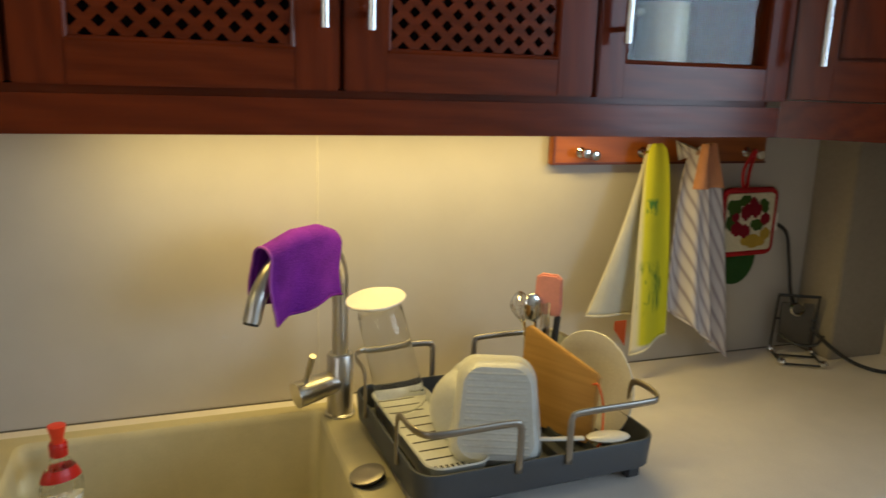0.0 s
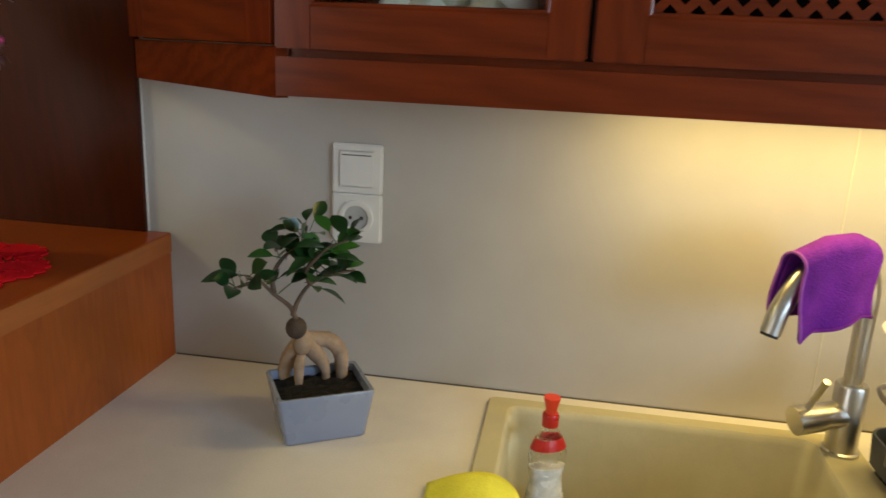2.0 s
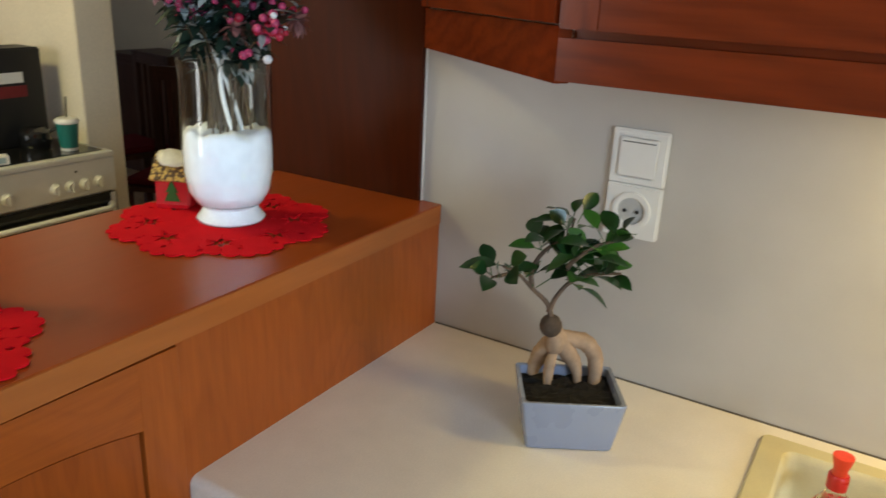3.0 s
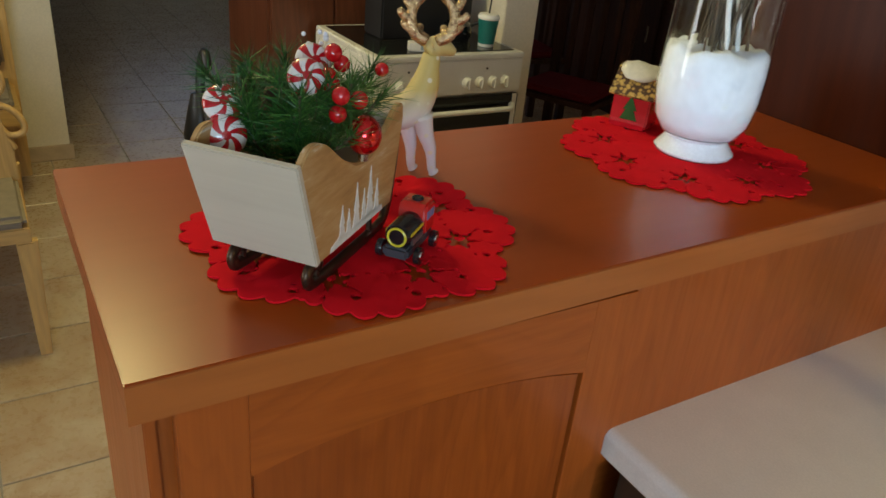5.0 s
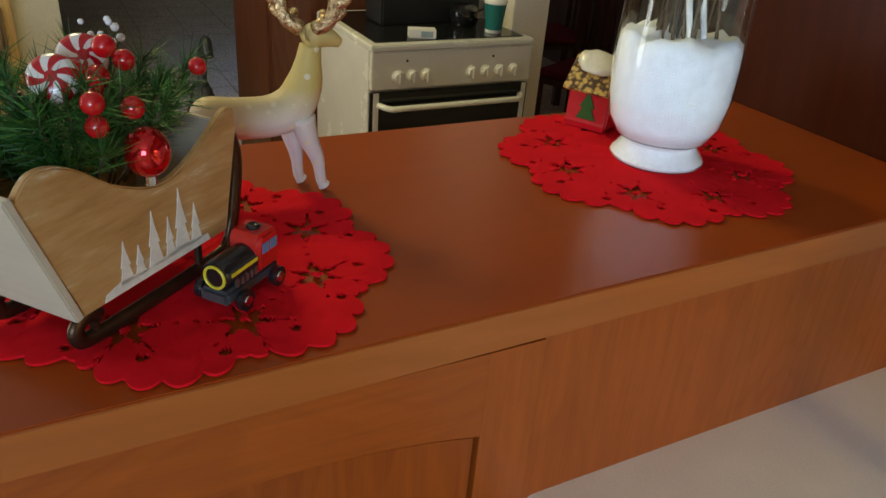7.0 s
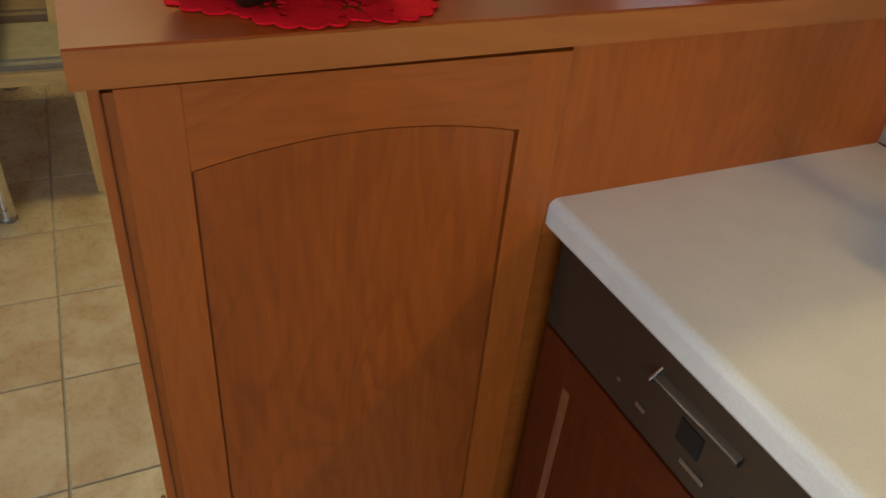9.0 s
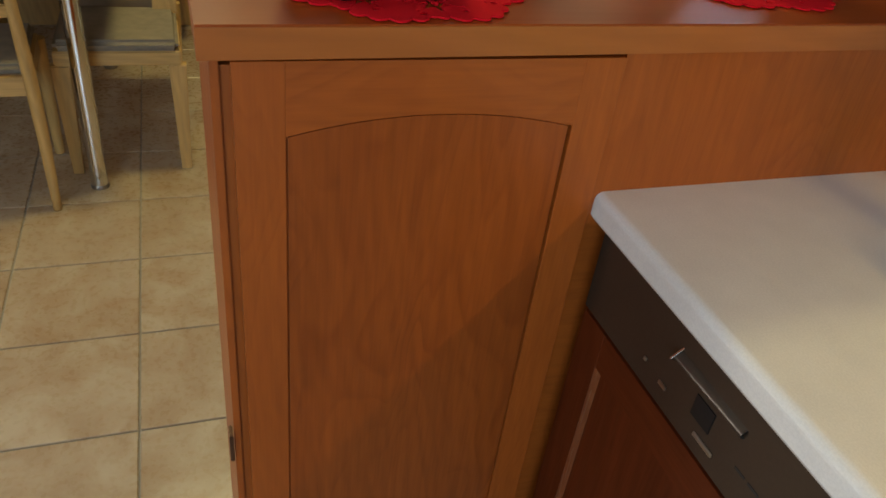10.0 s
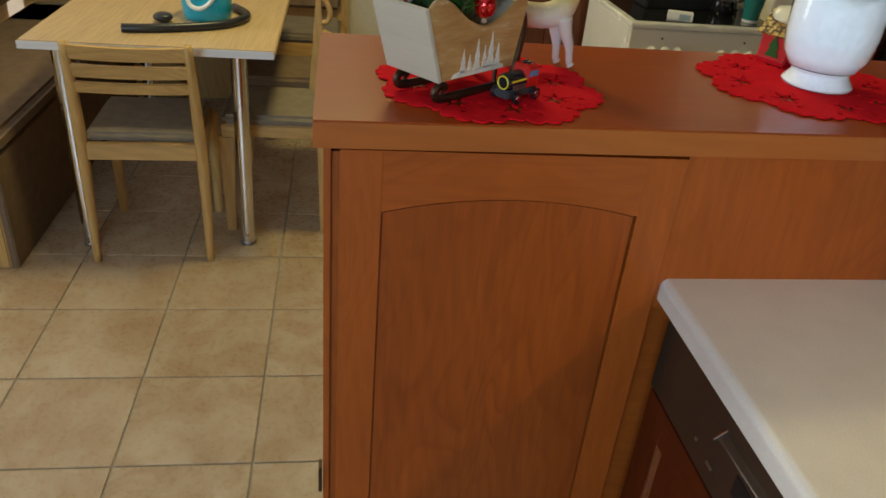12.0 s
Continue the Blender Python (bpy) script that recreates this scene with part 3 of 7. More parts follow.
# valance under the cupboards: a board that follows their fronts
val = thing("valance", (0, 0, 0), "reddish cherry-coloured light valance below the wall cabinets", "valance", kind="structure")


def board_between(p, q, z0, z1, t=0.018):
    p, q = Vector(p), Vector(q)
    d = (q - p).normalized()
    nrm = Vector((-d.y, d.x)) * t
    return prism([tuple(p), tuple(q), tuple(q + nrm), tuple(p + nrm)], z0, z1, "xy")


VZ = 1.392
part("board", board_between((0.311, -0.286), (1.778, -0.286), VZ, UZ - 0.013), cherry["x"], val)
part("board", board_between((-0.038, -0.016), (0.3105, -0.2865), VZ - 0.003, UZ - 0.001), cherry["x"], val)
part("board", board_between((1.7785, -0.2865), (2.10, -0.588), VZ, UZ - 0.001), cherry["x"], val)
part("bottom", box(0.32, 1.77, -0.266, -0.002, UZ - 0.022, UZ - 0.003), cherry["x"], val)
lamp = thing("under_cabinet_lamp", (1.19, -0.135, 1.43), "slim under-cabinet strip lamp giving warm yellow light", "lamp")
part("housing", box(-0.45, 0.45, -0.024, 0.024, -0.006, -0.0005, 0.002), white_plastic, lamp)

# ---- on and over the worktop ----
skt = thing("wall_socket", (0, 0, 0), "white double wall plate with a switch above a socket", "socket")
for z0 in (1.1405, 1.2225):
    f = part("frame", prism(rounded(0.0845, 0.081, 0.004, 3, 0.3365, z0 + 0.0405), -0.010, -0.0002, "xz", 0.003), white_plastic, skt)
    if z0 > 1.2:
        part("rocker", box(0.307, 0.366, -0.0135, -0.010, z0 + 0.011, z0 + 0.070, 0.002), white_plastic, f)
        part("slit", box(0.312, 0.361, -0.0139, -0.0134, z0 + 0.0625, z0 + 0.064), shadow_gap, f)
    else:
        part("insert", lathe([(0.0205, 0.0), (0.0205, -0.004), (0.023, -0.005), (0.029, -0.004), (0.029, 0.0)], 28, None, pose(0.3365, -0.010, z0 + 0.042, -90, 0, 0)), white_plastic, f, smooth=True)
        part("well", lathe([(0, 0), (0.0205, 0.0), (0.0205, 0.002), (0, 0.002)], 28, None, pose(0.3365, -0.0108, z0 + 0.042, -90, 0, 0)), paint("shaded_white", (0.5, 0.5, 0.48), 0.4), f)
        for dx in (-0.0095, 0.0095):
            part("pin_hole", rod((0.3365 + dx, -0.0135, z0 + 0.042), (0.3365 + dx, -0.0125, z0 + 0.042), 0.003, 10), black_plastic, f)

# bonsai fig in a square pot
PX, PY = 0.337, -0.197
pot_mat = paint("blue_grey_ceramic", (0.27, 0.30, 0.40), 0.28, vary=0.02, scale=12, fine=900, relief=0.01, spread=0.3, coat=0.2)
bonsai = thing("bonsai", (PX, PY, 0.9), "small ficus bonsai with swollen roots in a blue-grey square pot", "plant", rz=31)
bm = bmesh.new()


def rect_ring(bm, w, d, z, r=0.006):
    return [bm.verts.new((x, y, z)) for x, y in rounded(w, d, r, 3)]


rr = [rect_ring(bm, 0.112, 0.088, 0.0), rect_ring(bm, 0.118, 0.093, 0.002), rect_ring(bm, 0.140, 0.114, 0.074), rect_ring(bm, 0.138, 0.112, 0.076), rect_ring(bm, 0.128, 0.102, 0.075), rect_ring(bm, 0.124, 0.098, 0.055)]
for a, b in zip(rr, rr[1:]):
    for i in range(len(a)):
        bm.faces.new((a[i], a[(i + 1) % len(a)], b[(i + 1) % len(a)], b[i]))
bm.faces.new(rr[0][::-1])
bm.faces.new(rr[-1])
pot = part("pot", bm, pot_mat, bonsai, "blue-grey glazed pot", True)
soil_mat = paint("potting_soil", (0.006, 0.004, 0.0035), 1.0, vary=0.5, scale=120, fine=500, relief=0.6)
part("soil", sheet(lambda u, v: (-0.062 + 0.124 * u, -0.049 + 0.098 * v, 0.063 + 0.006 * noise.noise(Vector((u * 9, v * 9, 0)))), 24, 20), soil_mat, bonsai)
bark = paint("pale_fig_bark", (0.40, 0.27, 0.18), 0.7, vary=0.25, scale=40, fine=300, relief=0.35)
twig = paint("brown_twig", (0.14, 0.09, 0.06), 0.8, vary=0.3, scale=60, fine=300, relief=0.4)
inv = pose(PX, PY, 0.9, 0, 0, 31).inverted()


def L(x, y, z):
    return inv @ Vector((x, y, z))


roots = [([(0.303, -0.180, 1.046), (0.300, -0.178, 1.029), (0.291, -0.172, 1.011), (0.281, -0.170, 0.993), (0.274, -0.174, 0.975), (0.271, -0.176, 0.948)], [0.010, 0.0135, 0.0175, 0.0185, 0.013, 0.008]),
         ([(0.303, -0.180, 1.046), (0.309, -0.175, 1.027), (0.317, -0.164, 1.007), (0.326, -0.158, 0.991), (0.333, -0.157, 0.973), (0.335, -0.157, 0.948)], [0.010, 0.0145, 0.0175, 0.0145, 0.0095, 0.007]),
         ([(0.304, -0.174, 1.033), (0.320, -0.160, 1.025), (0.336, -0.148, 1.020), (0.350, -0.142, 1.003), (0.355, -0.144, 0.981), (0.355, -0.146, 0.948)], [0.012, 0.0155, 0.0165, 0.0155, 0.0135, 0.010]),
         ([(0.304, -0.182, 1.008), (0.304, -0.190, 0.995), (0.304, -0.193, 0.981), (0.304, -0.193, 0.953)], [0.008, 0.0105, 0.010, 0.006])]
part("trunk", ball(L(0.304, -0.180, 1.024), 0.0145, 18, None, 1.35), bark, bonsai, smooth="all")
for pts, rad in roots:
    sp = smooth_path([L(*p) for p in pts], 5)
    rs = [0.76 * np.interp(i, np.linspace(0, len(sp) - 1, len(rad)), rad) * (1 + 0.05 * math.sin(2.3 * i)) for i in range(len(sp))]
    part("root", tube(sp, rs, 14), bark, bonsai, smooth="all")
part("knob", ball(L(0.300, -0.192, 1.052), 0.0158, 16, None, 1.05), paint("dark_cut_bark", (0.075, 0.05, 0.035), 0.85, vary=0.35, scale=90, fine=300, relief=0.6), bonsai, "brown cut knob", True)
leaf_m, nt, b = nodes_of("fig_leaf", 0.3)
isl = nt.nodes.new("ShaderNodeNewGeometry").outputs["Random Per Island"]
nl = noise_tex(nt, coords(nt), 60, 3)
c = ramp(nt, isl, [(0.0, (0.010, 0.040, 0.011)), (0.6, (0.020, 0.080, 0.016)), (1.0, (0.050, 0.17, 0.022))])
nt.links.new(mix(nt, c, ramp(nt, nl, [(0.3, (0.7, 0.7, 0.7)), (0.7, (1, 1, 1))]), 0.6, "MULTIPLY"), b.inputs["Base Color"])
bump(nt, b, nl, 0.1, 0.001)


def leaf(base, way, up, length, width, bm, n=6):
    """A pointed oval leaf, folded along its midrib and drooping."""
    d = Vector(way).normalized()
    s = d.cross(Vector(up)).normalized()
    u = s.cross(d)
    rows = []
    for i in range(n + 1):
        t = i / n
        w = width * math.sin(math.pi * min(1, t * 0.97 + 0.03)) ** 0.75 * (1 if t < 0.5 else 1 - 0.18 * (t - 0.5))
        p = Vector(base) + d * length * t - Vector((0, 0, 1)) * length * 0.28 * t * t
        rows.append([bm.verts.new(p - s * w + u * w * 0.3), bm.verts.new(p), bm.verts.new(p + s * w + u * w * 0.3)])
    for a, c2 in zip(rows, rows[1:]):
        for k in range(2):
            bm.faces.new((a[k], a[k + 1], c2[k + 1], c2[k]))


rnd_p = random.Random(5)
branches = [[(0.300, -0.194, 1.066), (0.292, -0.195, 1.085), (0.272, -0.205, 1.105), (0.258, -0.222, 1.128), (0.246, -0.245, 1.142)],
            [(0.296, -0.195, 1.072), (0.303, -0.190, 1.095), (0.318, -0.180, 1.118), (0.345, -0.172, 1.132), (0.380, -0.165, 1.140)],
            [(0.272, -0.205, 1.105), (0.268, -0.200, 1.130), (0.278, -0.185, 1.155), (0.300, -0.165, 1.175), (0.300, -0.145, 1.195)],
            [(0.318, -0.180, 1.118), (0.315, -0.190, 1.140), (0.330, -0.195, 1.160), (0.350, -0.185, 1.178), (0.372, -0.170, 1.185)],
            [(0.258, -0.222, 1.128), (0.244, -0.232, 1.126), (0.232, -0.250, 1.124)]]
leaves = bmesh.new()
tips = []
for bi, pts in enumerate(branches):
    sp = smooth_path([L(*p) for p in pts], 5)
    part("branch", tube(sp, [0.0042 - 0.0028 * i / len(sp) for i in range(len(sp))], 8), twig, bonsai, smooth="all")
    tips.append((sp, (6, 18, 16, 19, 6)[bi]))
for bi, (sp, cnt) in enumerate(tips):
    for k in range(cnt + 1):
        q = sp[int(len(sp) * (0.5 + 0.5 * k / max(1, cnt))) - 1] + Vector([rnd_p.uniform(-0.006, 0.006) for _ in range(3)])
        a = rnd_p.uniform(0, 2 * math.pi)
        way = Vector((math.cos(a), math.sin(a), rnd_p.uniform(-0.5, 1.4)))
        st = q + way.normalized() * rnd_p.uniform(0.006, 0.028)
        leaf(st, way, (rnd_p.uniform(-0.7, 0.7), rnd_p.uniform(-1.1, 0.2), 1), rnd_p.uniform(0.032, 0.050), rnd_p.uniform(0.0095, 0.0135), leaves)
        tube([q, st], 0.0008, 4, leaves)
part("leaves", leaves, leaf_m, bonsai, "glossy dark green oval leaves", "all")

# tap
tap = thing("tap", (1.103, -0.093, 0.908), "brushed steel single-lever kitchen tap with an arched spout", "tap")
part("body", lathe([(0, 0), (0.026, 0), (0.026, 0.004), (0.0225, 0.006), (0.0225, 0.105), (0.0205, 0.109), (0.0, 0.109)], 28), steel, tap, smooth=True)
arch = smooth_path([(0, 0, 0.105), (0, 0, 0.20), (-0.002, -0.001, 0.255), (-0.022, -0.015, 0.297), (-0.062, -0.042, 0.310), (-0.108, -0.073, 0.290), (-0.140, -0.094, 0.245), (-0.152, -0.102, 0.207)], 7)
sp = part("spout", tube(arch, 0.0135, 18), steel, tap, smooth=True)
part("outlet", tube([arch[-1], arch[-1] + (arch[-1] - arch[-2]).normalized() * 0.004], 0.0115, 16), shadow_gap, sp)
val_dir = Vector((-0.95, -0.31, 0))
mx = part("mixer", tube([(0, 0, 0.062), tuple(val_dir * 0.040 + Vector((0, 0, 0.058))), tuple(val_dir * 0.042 + Vector((0, 0, 0.0575))), tuple(val_dir * 0.082 + Vector((0, 0, 0.052)))], [0.0205, 0.0205, 0.0215, 0.0215], 24), steel, tap, smooth=True)
part("lever", rod(val_dir * 0.066 + Vector((0, 0, 0.068)), (-0.056, -0.060, 0.131), 0.0046, 12, None, 0.0052), steel, mx, smooth=True)

# cloth folded over the tap
def fabric(name, col, relief=0.6, fine=900.0, vary=0.12):
    m, nt, b = nodes_of(name, 0.95)
    co = coords(nt)
    a, s = noise_tex(nt, co, 22, 4), noise_tex(nt, co, fine, 2)
    nt.links.new(mix(nt, ramp(nt, a, [(0.3, scale_col(col, 1 - vary)), (0.7, scale_col(col, 1 + vary))]), ramp(nt, s, [(0.3, (0.75,) * 3), (0.65, (1,) * 3)]), 0.7, "MULTIPLY"), b.inputs["Base Color"])
    bump(nt, b, s, relief, 0.002)
    b.inputs["Specular IOR Level"].default_value = 0.15
    return m


purple = fabric("purple_microfibre", (0.165, 0.02, 0.34), 0.9, 420.0, 0.25)
cl = thing("cleaning_cloth", (1.103, -0.093, 0.908), "purple microfibre cloth folded over the tap spout", "cloth")


def cloth_at(u, v, grow=0.0):
    """u along the spout, v from the near hem over the top to the far hem."""
    d, nr = Vector((-0.83, -0.557, 0)), Vector((0.557, -0.83, 0))
    s = 0.016 + 0.144 * (1 - u)
    topz = float(np.interp(s, [0.0, 0.02, 0.05, 0.10, 0.14, 0.17], [0.306, 0.324, 0.335, 0.334, 0.322, 0.312])) + grow
    f = 1 - v * 2
    side = 1 if f > 0 else -1
    a = abs(f)
    r = 0.020 + grow
    if a < 0.28:
        ang = a / 0.28 * math.pi / 2
        off, z = r * math.sin(ang), topz - r * (1 - math.cos(ang))
    else:
        hang = (topz - r - 0.216 + 0.006 * math.sin(u * 6.0) + 0.016 * max(0, 1 - u / 0.2) if side > 0 else topz - r - 0.230 + 0.008 * math.sin(u * 7)) * (a - 0.28) / 0.72
        off = r + 0.006 * math.sin(u * 9 + hang * 30) * hang / 0.1 + 0.004 * hang / 0.1
        z = topz - r - hang
    p = d * s * (1 - 0.0 * a) + nr * off * side + Vector((0, 0, z))
    return p + d * 0.006 * math.sin(hang * 40 if a > 0.28 else 0)


bm = sheet(lambda u, v: cloth_at(u, v), 36, 60, 0.003)
part("folded_cloth", bm, purple, cl, smooth="all")
inner = sheet(lambda u, v: cloth_at(0.03 + 0.95 * u, v, -0.0042), 30, 50, 0.0025)
part("inner_fold", inner, purple, cl, smooth="all")
for v in (0.0, 1.0):
    part("hem", tube([cloth_at(k / 36, v) for k in range(37)], 0.0023, 6), purple, cl)
part("hem", tube([cloth_at(0.0, k / 60) for k in range(61)], 0.0023, 6), fabric("violet_piping", (0.36, 0.10, 0.52)), cl)

# dish soap in the basin
soap = thing("soap_bottle", (0.679, -0.140, 0.7135), "clear dish soap bottle with a red cap in the sink", "bottle", rz=28)
bm = lathe([(0, 0), (0.030, 0.0), (0.034, 0.006), (0.035, 0.06), (0.029, 0.10), (0.026, 0.118), (0.030, 0.140), (0.030, 0.160), (0.020, 0.187), (0.012, 0.200), (0.0115, 0.206), (0, 0.206)], 28)
for v in bm.verts:
    v.co.y *= 0.62
soap_plastic = glass("soap_bottle_plastic", (0.97, 0.97, 0.95), 0.15, 1.12)
bt = part("bottle", bm, soap_plastic, soap, smooth=True)
bt.visible_shadow = False
bm = lathe([(0, 0.003), (0.028, 0.004), (0.032, 0.01), (0.033, 0.06), (0.027, 0.10), (0.024, 0.118), (0.0275, 0.138), (0.0, 0.139)], 24)
for v in bm.verts:
    v.co.y *= 0.58
part("liquid", bm, paint("milky_soap", (0.72, 0.72, 0.68), 0.2, vary=0.25, scale=60, relief=0), soap, "clear liquid soap", True).visible_shadow = False
red_plastic = paint("red_plastic", (0.55, 0.018, 0.015), 0.3, vary=0.06, scale=30, relief=0.0)
part("cap", lathe([(0.0125, 0.205), (0.0128, 0.222), (0.0115, 0.225), (0, 0.225)], 20), red_plastic, soap, smooth=True)
part("nozzle", lathe([(0.0095, 0.225), (0.0085, 0.232), (0.0125, 0.248), (0.0125, 0.251), (0, 0.252)], 20), paint("orange_red_plastic", (0.75, 0.05, 0.02), 0.3), soap, smooth=True)
bm = lathe([(0.0218, 0.186), (0.0262, 0.177), (0.0292, 0.169)], 24)
for v in bm.verts:
    v.co.y *= 0.64
part("neck_label", bm, red_plastic, soap, "red paper neck label")
lab = part("front_label", sheet(lambda u, v: (0.0362 * math.sin(radians(-55 + 110 * u)), -0.0232 * math.cos(radians(-55 + 110 * u)), 0.035 + 0.05 * v), 12, 4), paint("white_paper_label", (0.78, 0.78, 0.75), 0.5), soap, "white label")
part("label_bar", sheet(lambda u, v: (0.0368 * math.sin(radians(-35 + 60 * u)), -0.0238 * math.cos(radians(-35 + 60 * u)), 0.064 + 0.012 * v), 8, 2), paint("navy_ink", (0.02, 0.03, 0.10), 0.5), lab)

# yellow sponge cloth bent over the sink's rim
yellow = fabric("yellow_sponge_cloth", (0.90, 0.85, 0.10), 0.2, 700)


def y_cloth(u, v):
    s = u * 0.26
    if s < 0.075:
        x, z = 0.525 + s, 0.9045 + 0.022 * math.sin(s / 0.075 * math.pi / 2)
    else:
        a = min(1, (s - 0.075) / 0.09)
        x, z = 0.600 + 0.052 * math.sin(a * math.pi / 2), 0.9265 - 0.055 * (1 - math.cos(a * math.pi / 2)) - max(0, s - 0.165) * 0.95
    return (x + 0.004 * math.sin(v * 4), -0.315 - 0.17 * v + 0.012 * u, z + 0.003 * math.sin(v * 9 + u * 4))


yc = thing("sponge_cloth", (0, 0, 0), "yellow sponge cloth draped over the sink rim", "cloth")
part("cloth", sheet(y_cloth, 40, 16, 0.004), yellow, yc, smooth="all")
part("cloth_corner", sheet(lambda u, v: (0.655 + 0.052 * u, -0.385 - 0.06 * v, 0.914 - 0.03 * u * u - 0.01 * v), 8, 6, 0.004), yellow, yc, smooth="all")

# ---- dish rack ----
rack = thing("dish_rack", (1.310, -0.277, 0.9), "slate-grey plastic dish rack with steel rails, full of dishes", "dish rack", rz=2.5)
RW, RD, RZ0, RZ1 = 0.375, 0.318, 0.020, 0.070
bm = bmesh.new()


def rk(w, d, r, z):
    return [bm.verts.new((x, y, z)) for x, y in rounded(w, d, r, 6)]


rings = [rk(RW - 0.02, RD - 0.02, 0.025, RZ0), rk(RW - 0.006, RD - 0.006, 0.03, RZ0 + 0.006), rk(RW, RD, 0.032, RZ1 - 0.003), rk(RW - 0.002, RD - 0.002, 0.032, RZ1), rk(RW - 0.008, RD - 0.008, 0.03, RZ1), rk(RW - 0.014, RD - 0.014, 0.028, RZ0 + 0.01), rk(RW - 0.03, RD - 0.03, 0.02, RZ0 + 0.006)]
for a, b in zip(rings, rings[1:]):
    for i in range(len(a)):
        bm.faces.new((a[i], a[(i + 1) % len(a)], b[(i + 1) % len(a)], b[i]))
bm.faces.new(rings[0][::-1])
bm.faces.new(rings[-1])
part("tray", bm, slate_plastic, rack, smooth=True)
for sx in (-1, 1):
    for sy in (-1, 1):
        part("foot", box(sx * 0.16 - 0.012, sx * 0.16 + 0.012, sy * 0.128 - 0.012, sy * 0.128 + 0.012, 0, RZ0 + 0.006, 0.003), black_plastic, rack)
for k in range(7):
    part("rib", box(-0.05 + 0.032 * k, -0.047 + 0.032 * k, -0.13, 0.13, RZ0 + 0.006, RZ0 + 0.022, 0.001), slate_plastic, rack)


def flat_rail(pts):
    p = smooth_path(pts, 6)
    own = bmesh.new()
    return tube(p, 0.0023, 10, own, 2.3)


hx, hy, hz = RW / 2 + 0.002, RD / 2 + 0.002, 0.130
for sx, xe in ((-1, -0.045), (1, 0.032)):
    for sy in (-1, 1):
        x1 = sx * hx
        y_in = sy * (hy - 0.085)
        pts = [(x1, y_in, 0.052), (x1, y_in, hz - 0.018), (x1, y_in + sy * 0.014, hz - 0.002), (x1, sy * (hy - 0.035), hz), (x1 - sx * 0.01, sy * (hy - 0.008), hz), (x1 - sx * 0.036, sy * hy, hz),
               (xe + sx * 0.016, sy * hy, hz), (xe + sx * 0.002, sy * hy, hz - 0.006), (xe, sy * hy, hz - 0.020), (xe, sy * hy, 0.056)]
        part("rail", flat_rail(pts), grey_steel, rack, "flat satin steel rail", "all")

# draining tray inside the rack
grey_white = paint("off_white_plastic", (0.66, 0.66, 0.62), 0.35, vary=0.03, scale=20, relief=0.02)
dt = thing("draining_tray", (1.192, -0.283, 0.936), "off-white slotted plastic draining tray in the dish rack", "tray", rz=3)
bm = bmesh.new()
rings = [[bm.verts.new((x, y, z)) for x, y in rounded(w, d, r, 5)] for w, d, r, z in ((0.082, 0.262, 0.02, 0.0), (0.09, 0.272, 0.024, 0.028), (0.096, 0.278, 0.026, 0.031), (0.092, 0.274, 0.025, 0.033), (0.086, 0.266, 0.023, 0.028), (0.082, 0.26, 0.02, 0.018))]
for a, b in zip(rings, rings[1:]):
    for i in range(len(a)):
        bm.faces.new((a[i], a[(i + 1) % len(a)], b[(i + 1) % len(a)], b[i]))
bm.faces.new(rings[0][::-1])
bm.faces.new(rings[-1])
part("tray", bm, grey_white, dt, smooth=True)
for k in range(9):
    part("slot", box(-0.032, 0.024, -0.085 + 0.026 * k, -0.082 + 0.026 * k, 0.0176, 0.0184), shadow_gap, dt)
for k in range(9):
    part("slot", box(-0.036 + 0.008 * k, -0.0325 + 0.008 * k, -0.122, -0.104, 0.0176, 0.0184), shadow_gap, dt)

thick_glass = glass("thick_rim_glass", (0.80, 0.82, 0.80), 0.15, 1.3)
jar_glass_m = glass("washed_jar_glass", (0.92, 0.925, 0.92), 0.05, 1.04)
jar_glass_m.node_tree.nodes["Principled BSDF"].inputs["Coat Weight"].default_value = 0.5
# glass jar turned over, a white saucer on it
jar = thing("glass_jar", (1.185, -0.184, 0.957), "clear glass tumbler upside down with a white lid on top", "jar", rx=-1.5, ry=-13.6)
part("jar_glass", lathe([(0.0395, 0.0), (0.0400, 0.004), (0.0392, 0.03), (0.0368, 0.11), (0.0350, 0.160), (0.0325, 0.165), (0, 0.165), (0, 0.156), (0.0315, 0.156), (0.0345, 0.110), (0.0374, 0.03), (0.0382, 0.004), (0.0383, 0.0), (0.0395, 0.0)], 48), jar_glass_m, jar, smooth=True).visible_shadow = False
part("rim", tube([(0.0392 * math.cos(a), 0.0392 * math.sin(a), 0.001) for a in np.linspace(0, 2 * math.pi, 48, endpoint=False)], 0.0011, 6, closed=True), thick_glass, jar)
bm = lathe([(0, 0.170), (0.030, 0.170), (0.046, 0.178), (0.047, 0.180), (0.046, 0.1815), (0, 0.181)], 36)
for v in bm.verts:
    v.co.z += 0.0004 * math.sin(5 * math.atan2(v.co.y, v.co.x)) * (v.co.x ** 2 + v.co.y ** 2) / 0.0022 - 0.170
saucer = thing("saucer", (1.1415, -0.180, 1.124), "flat white plastic lid lying on the upturned tumbler", "lid", rx=3, ry=-8)
part("disc", bm, white_plastic, saucer, "", True)

# plastic bowls on their sides
frost = paint("milky_plastic", (0.62, 0.62, 0.58), 0.32, vary=0.04, scale=14, fine=200, relief=0.02)


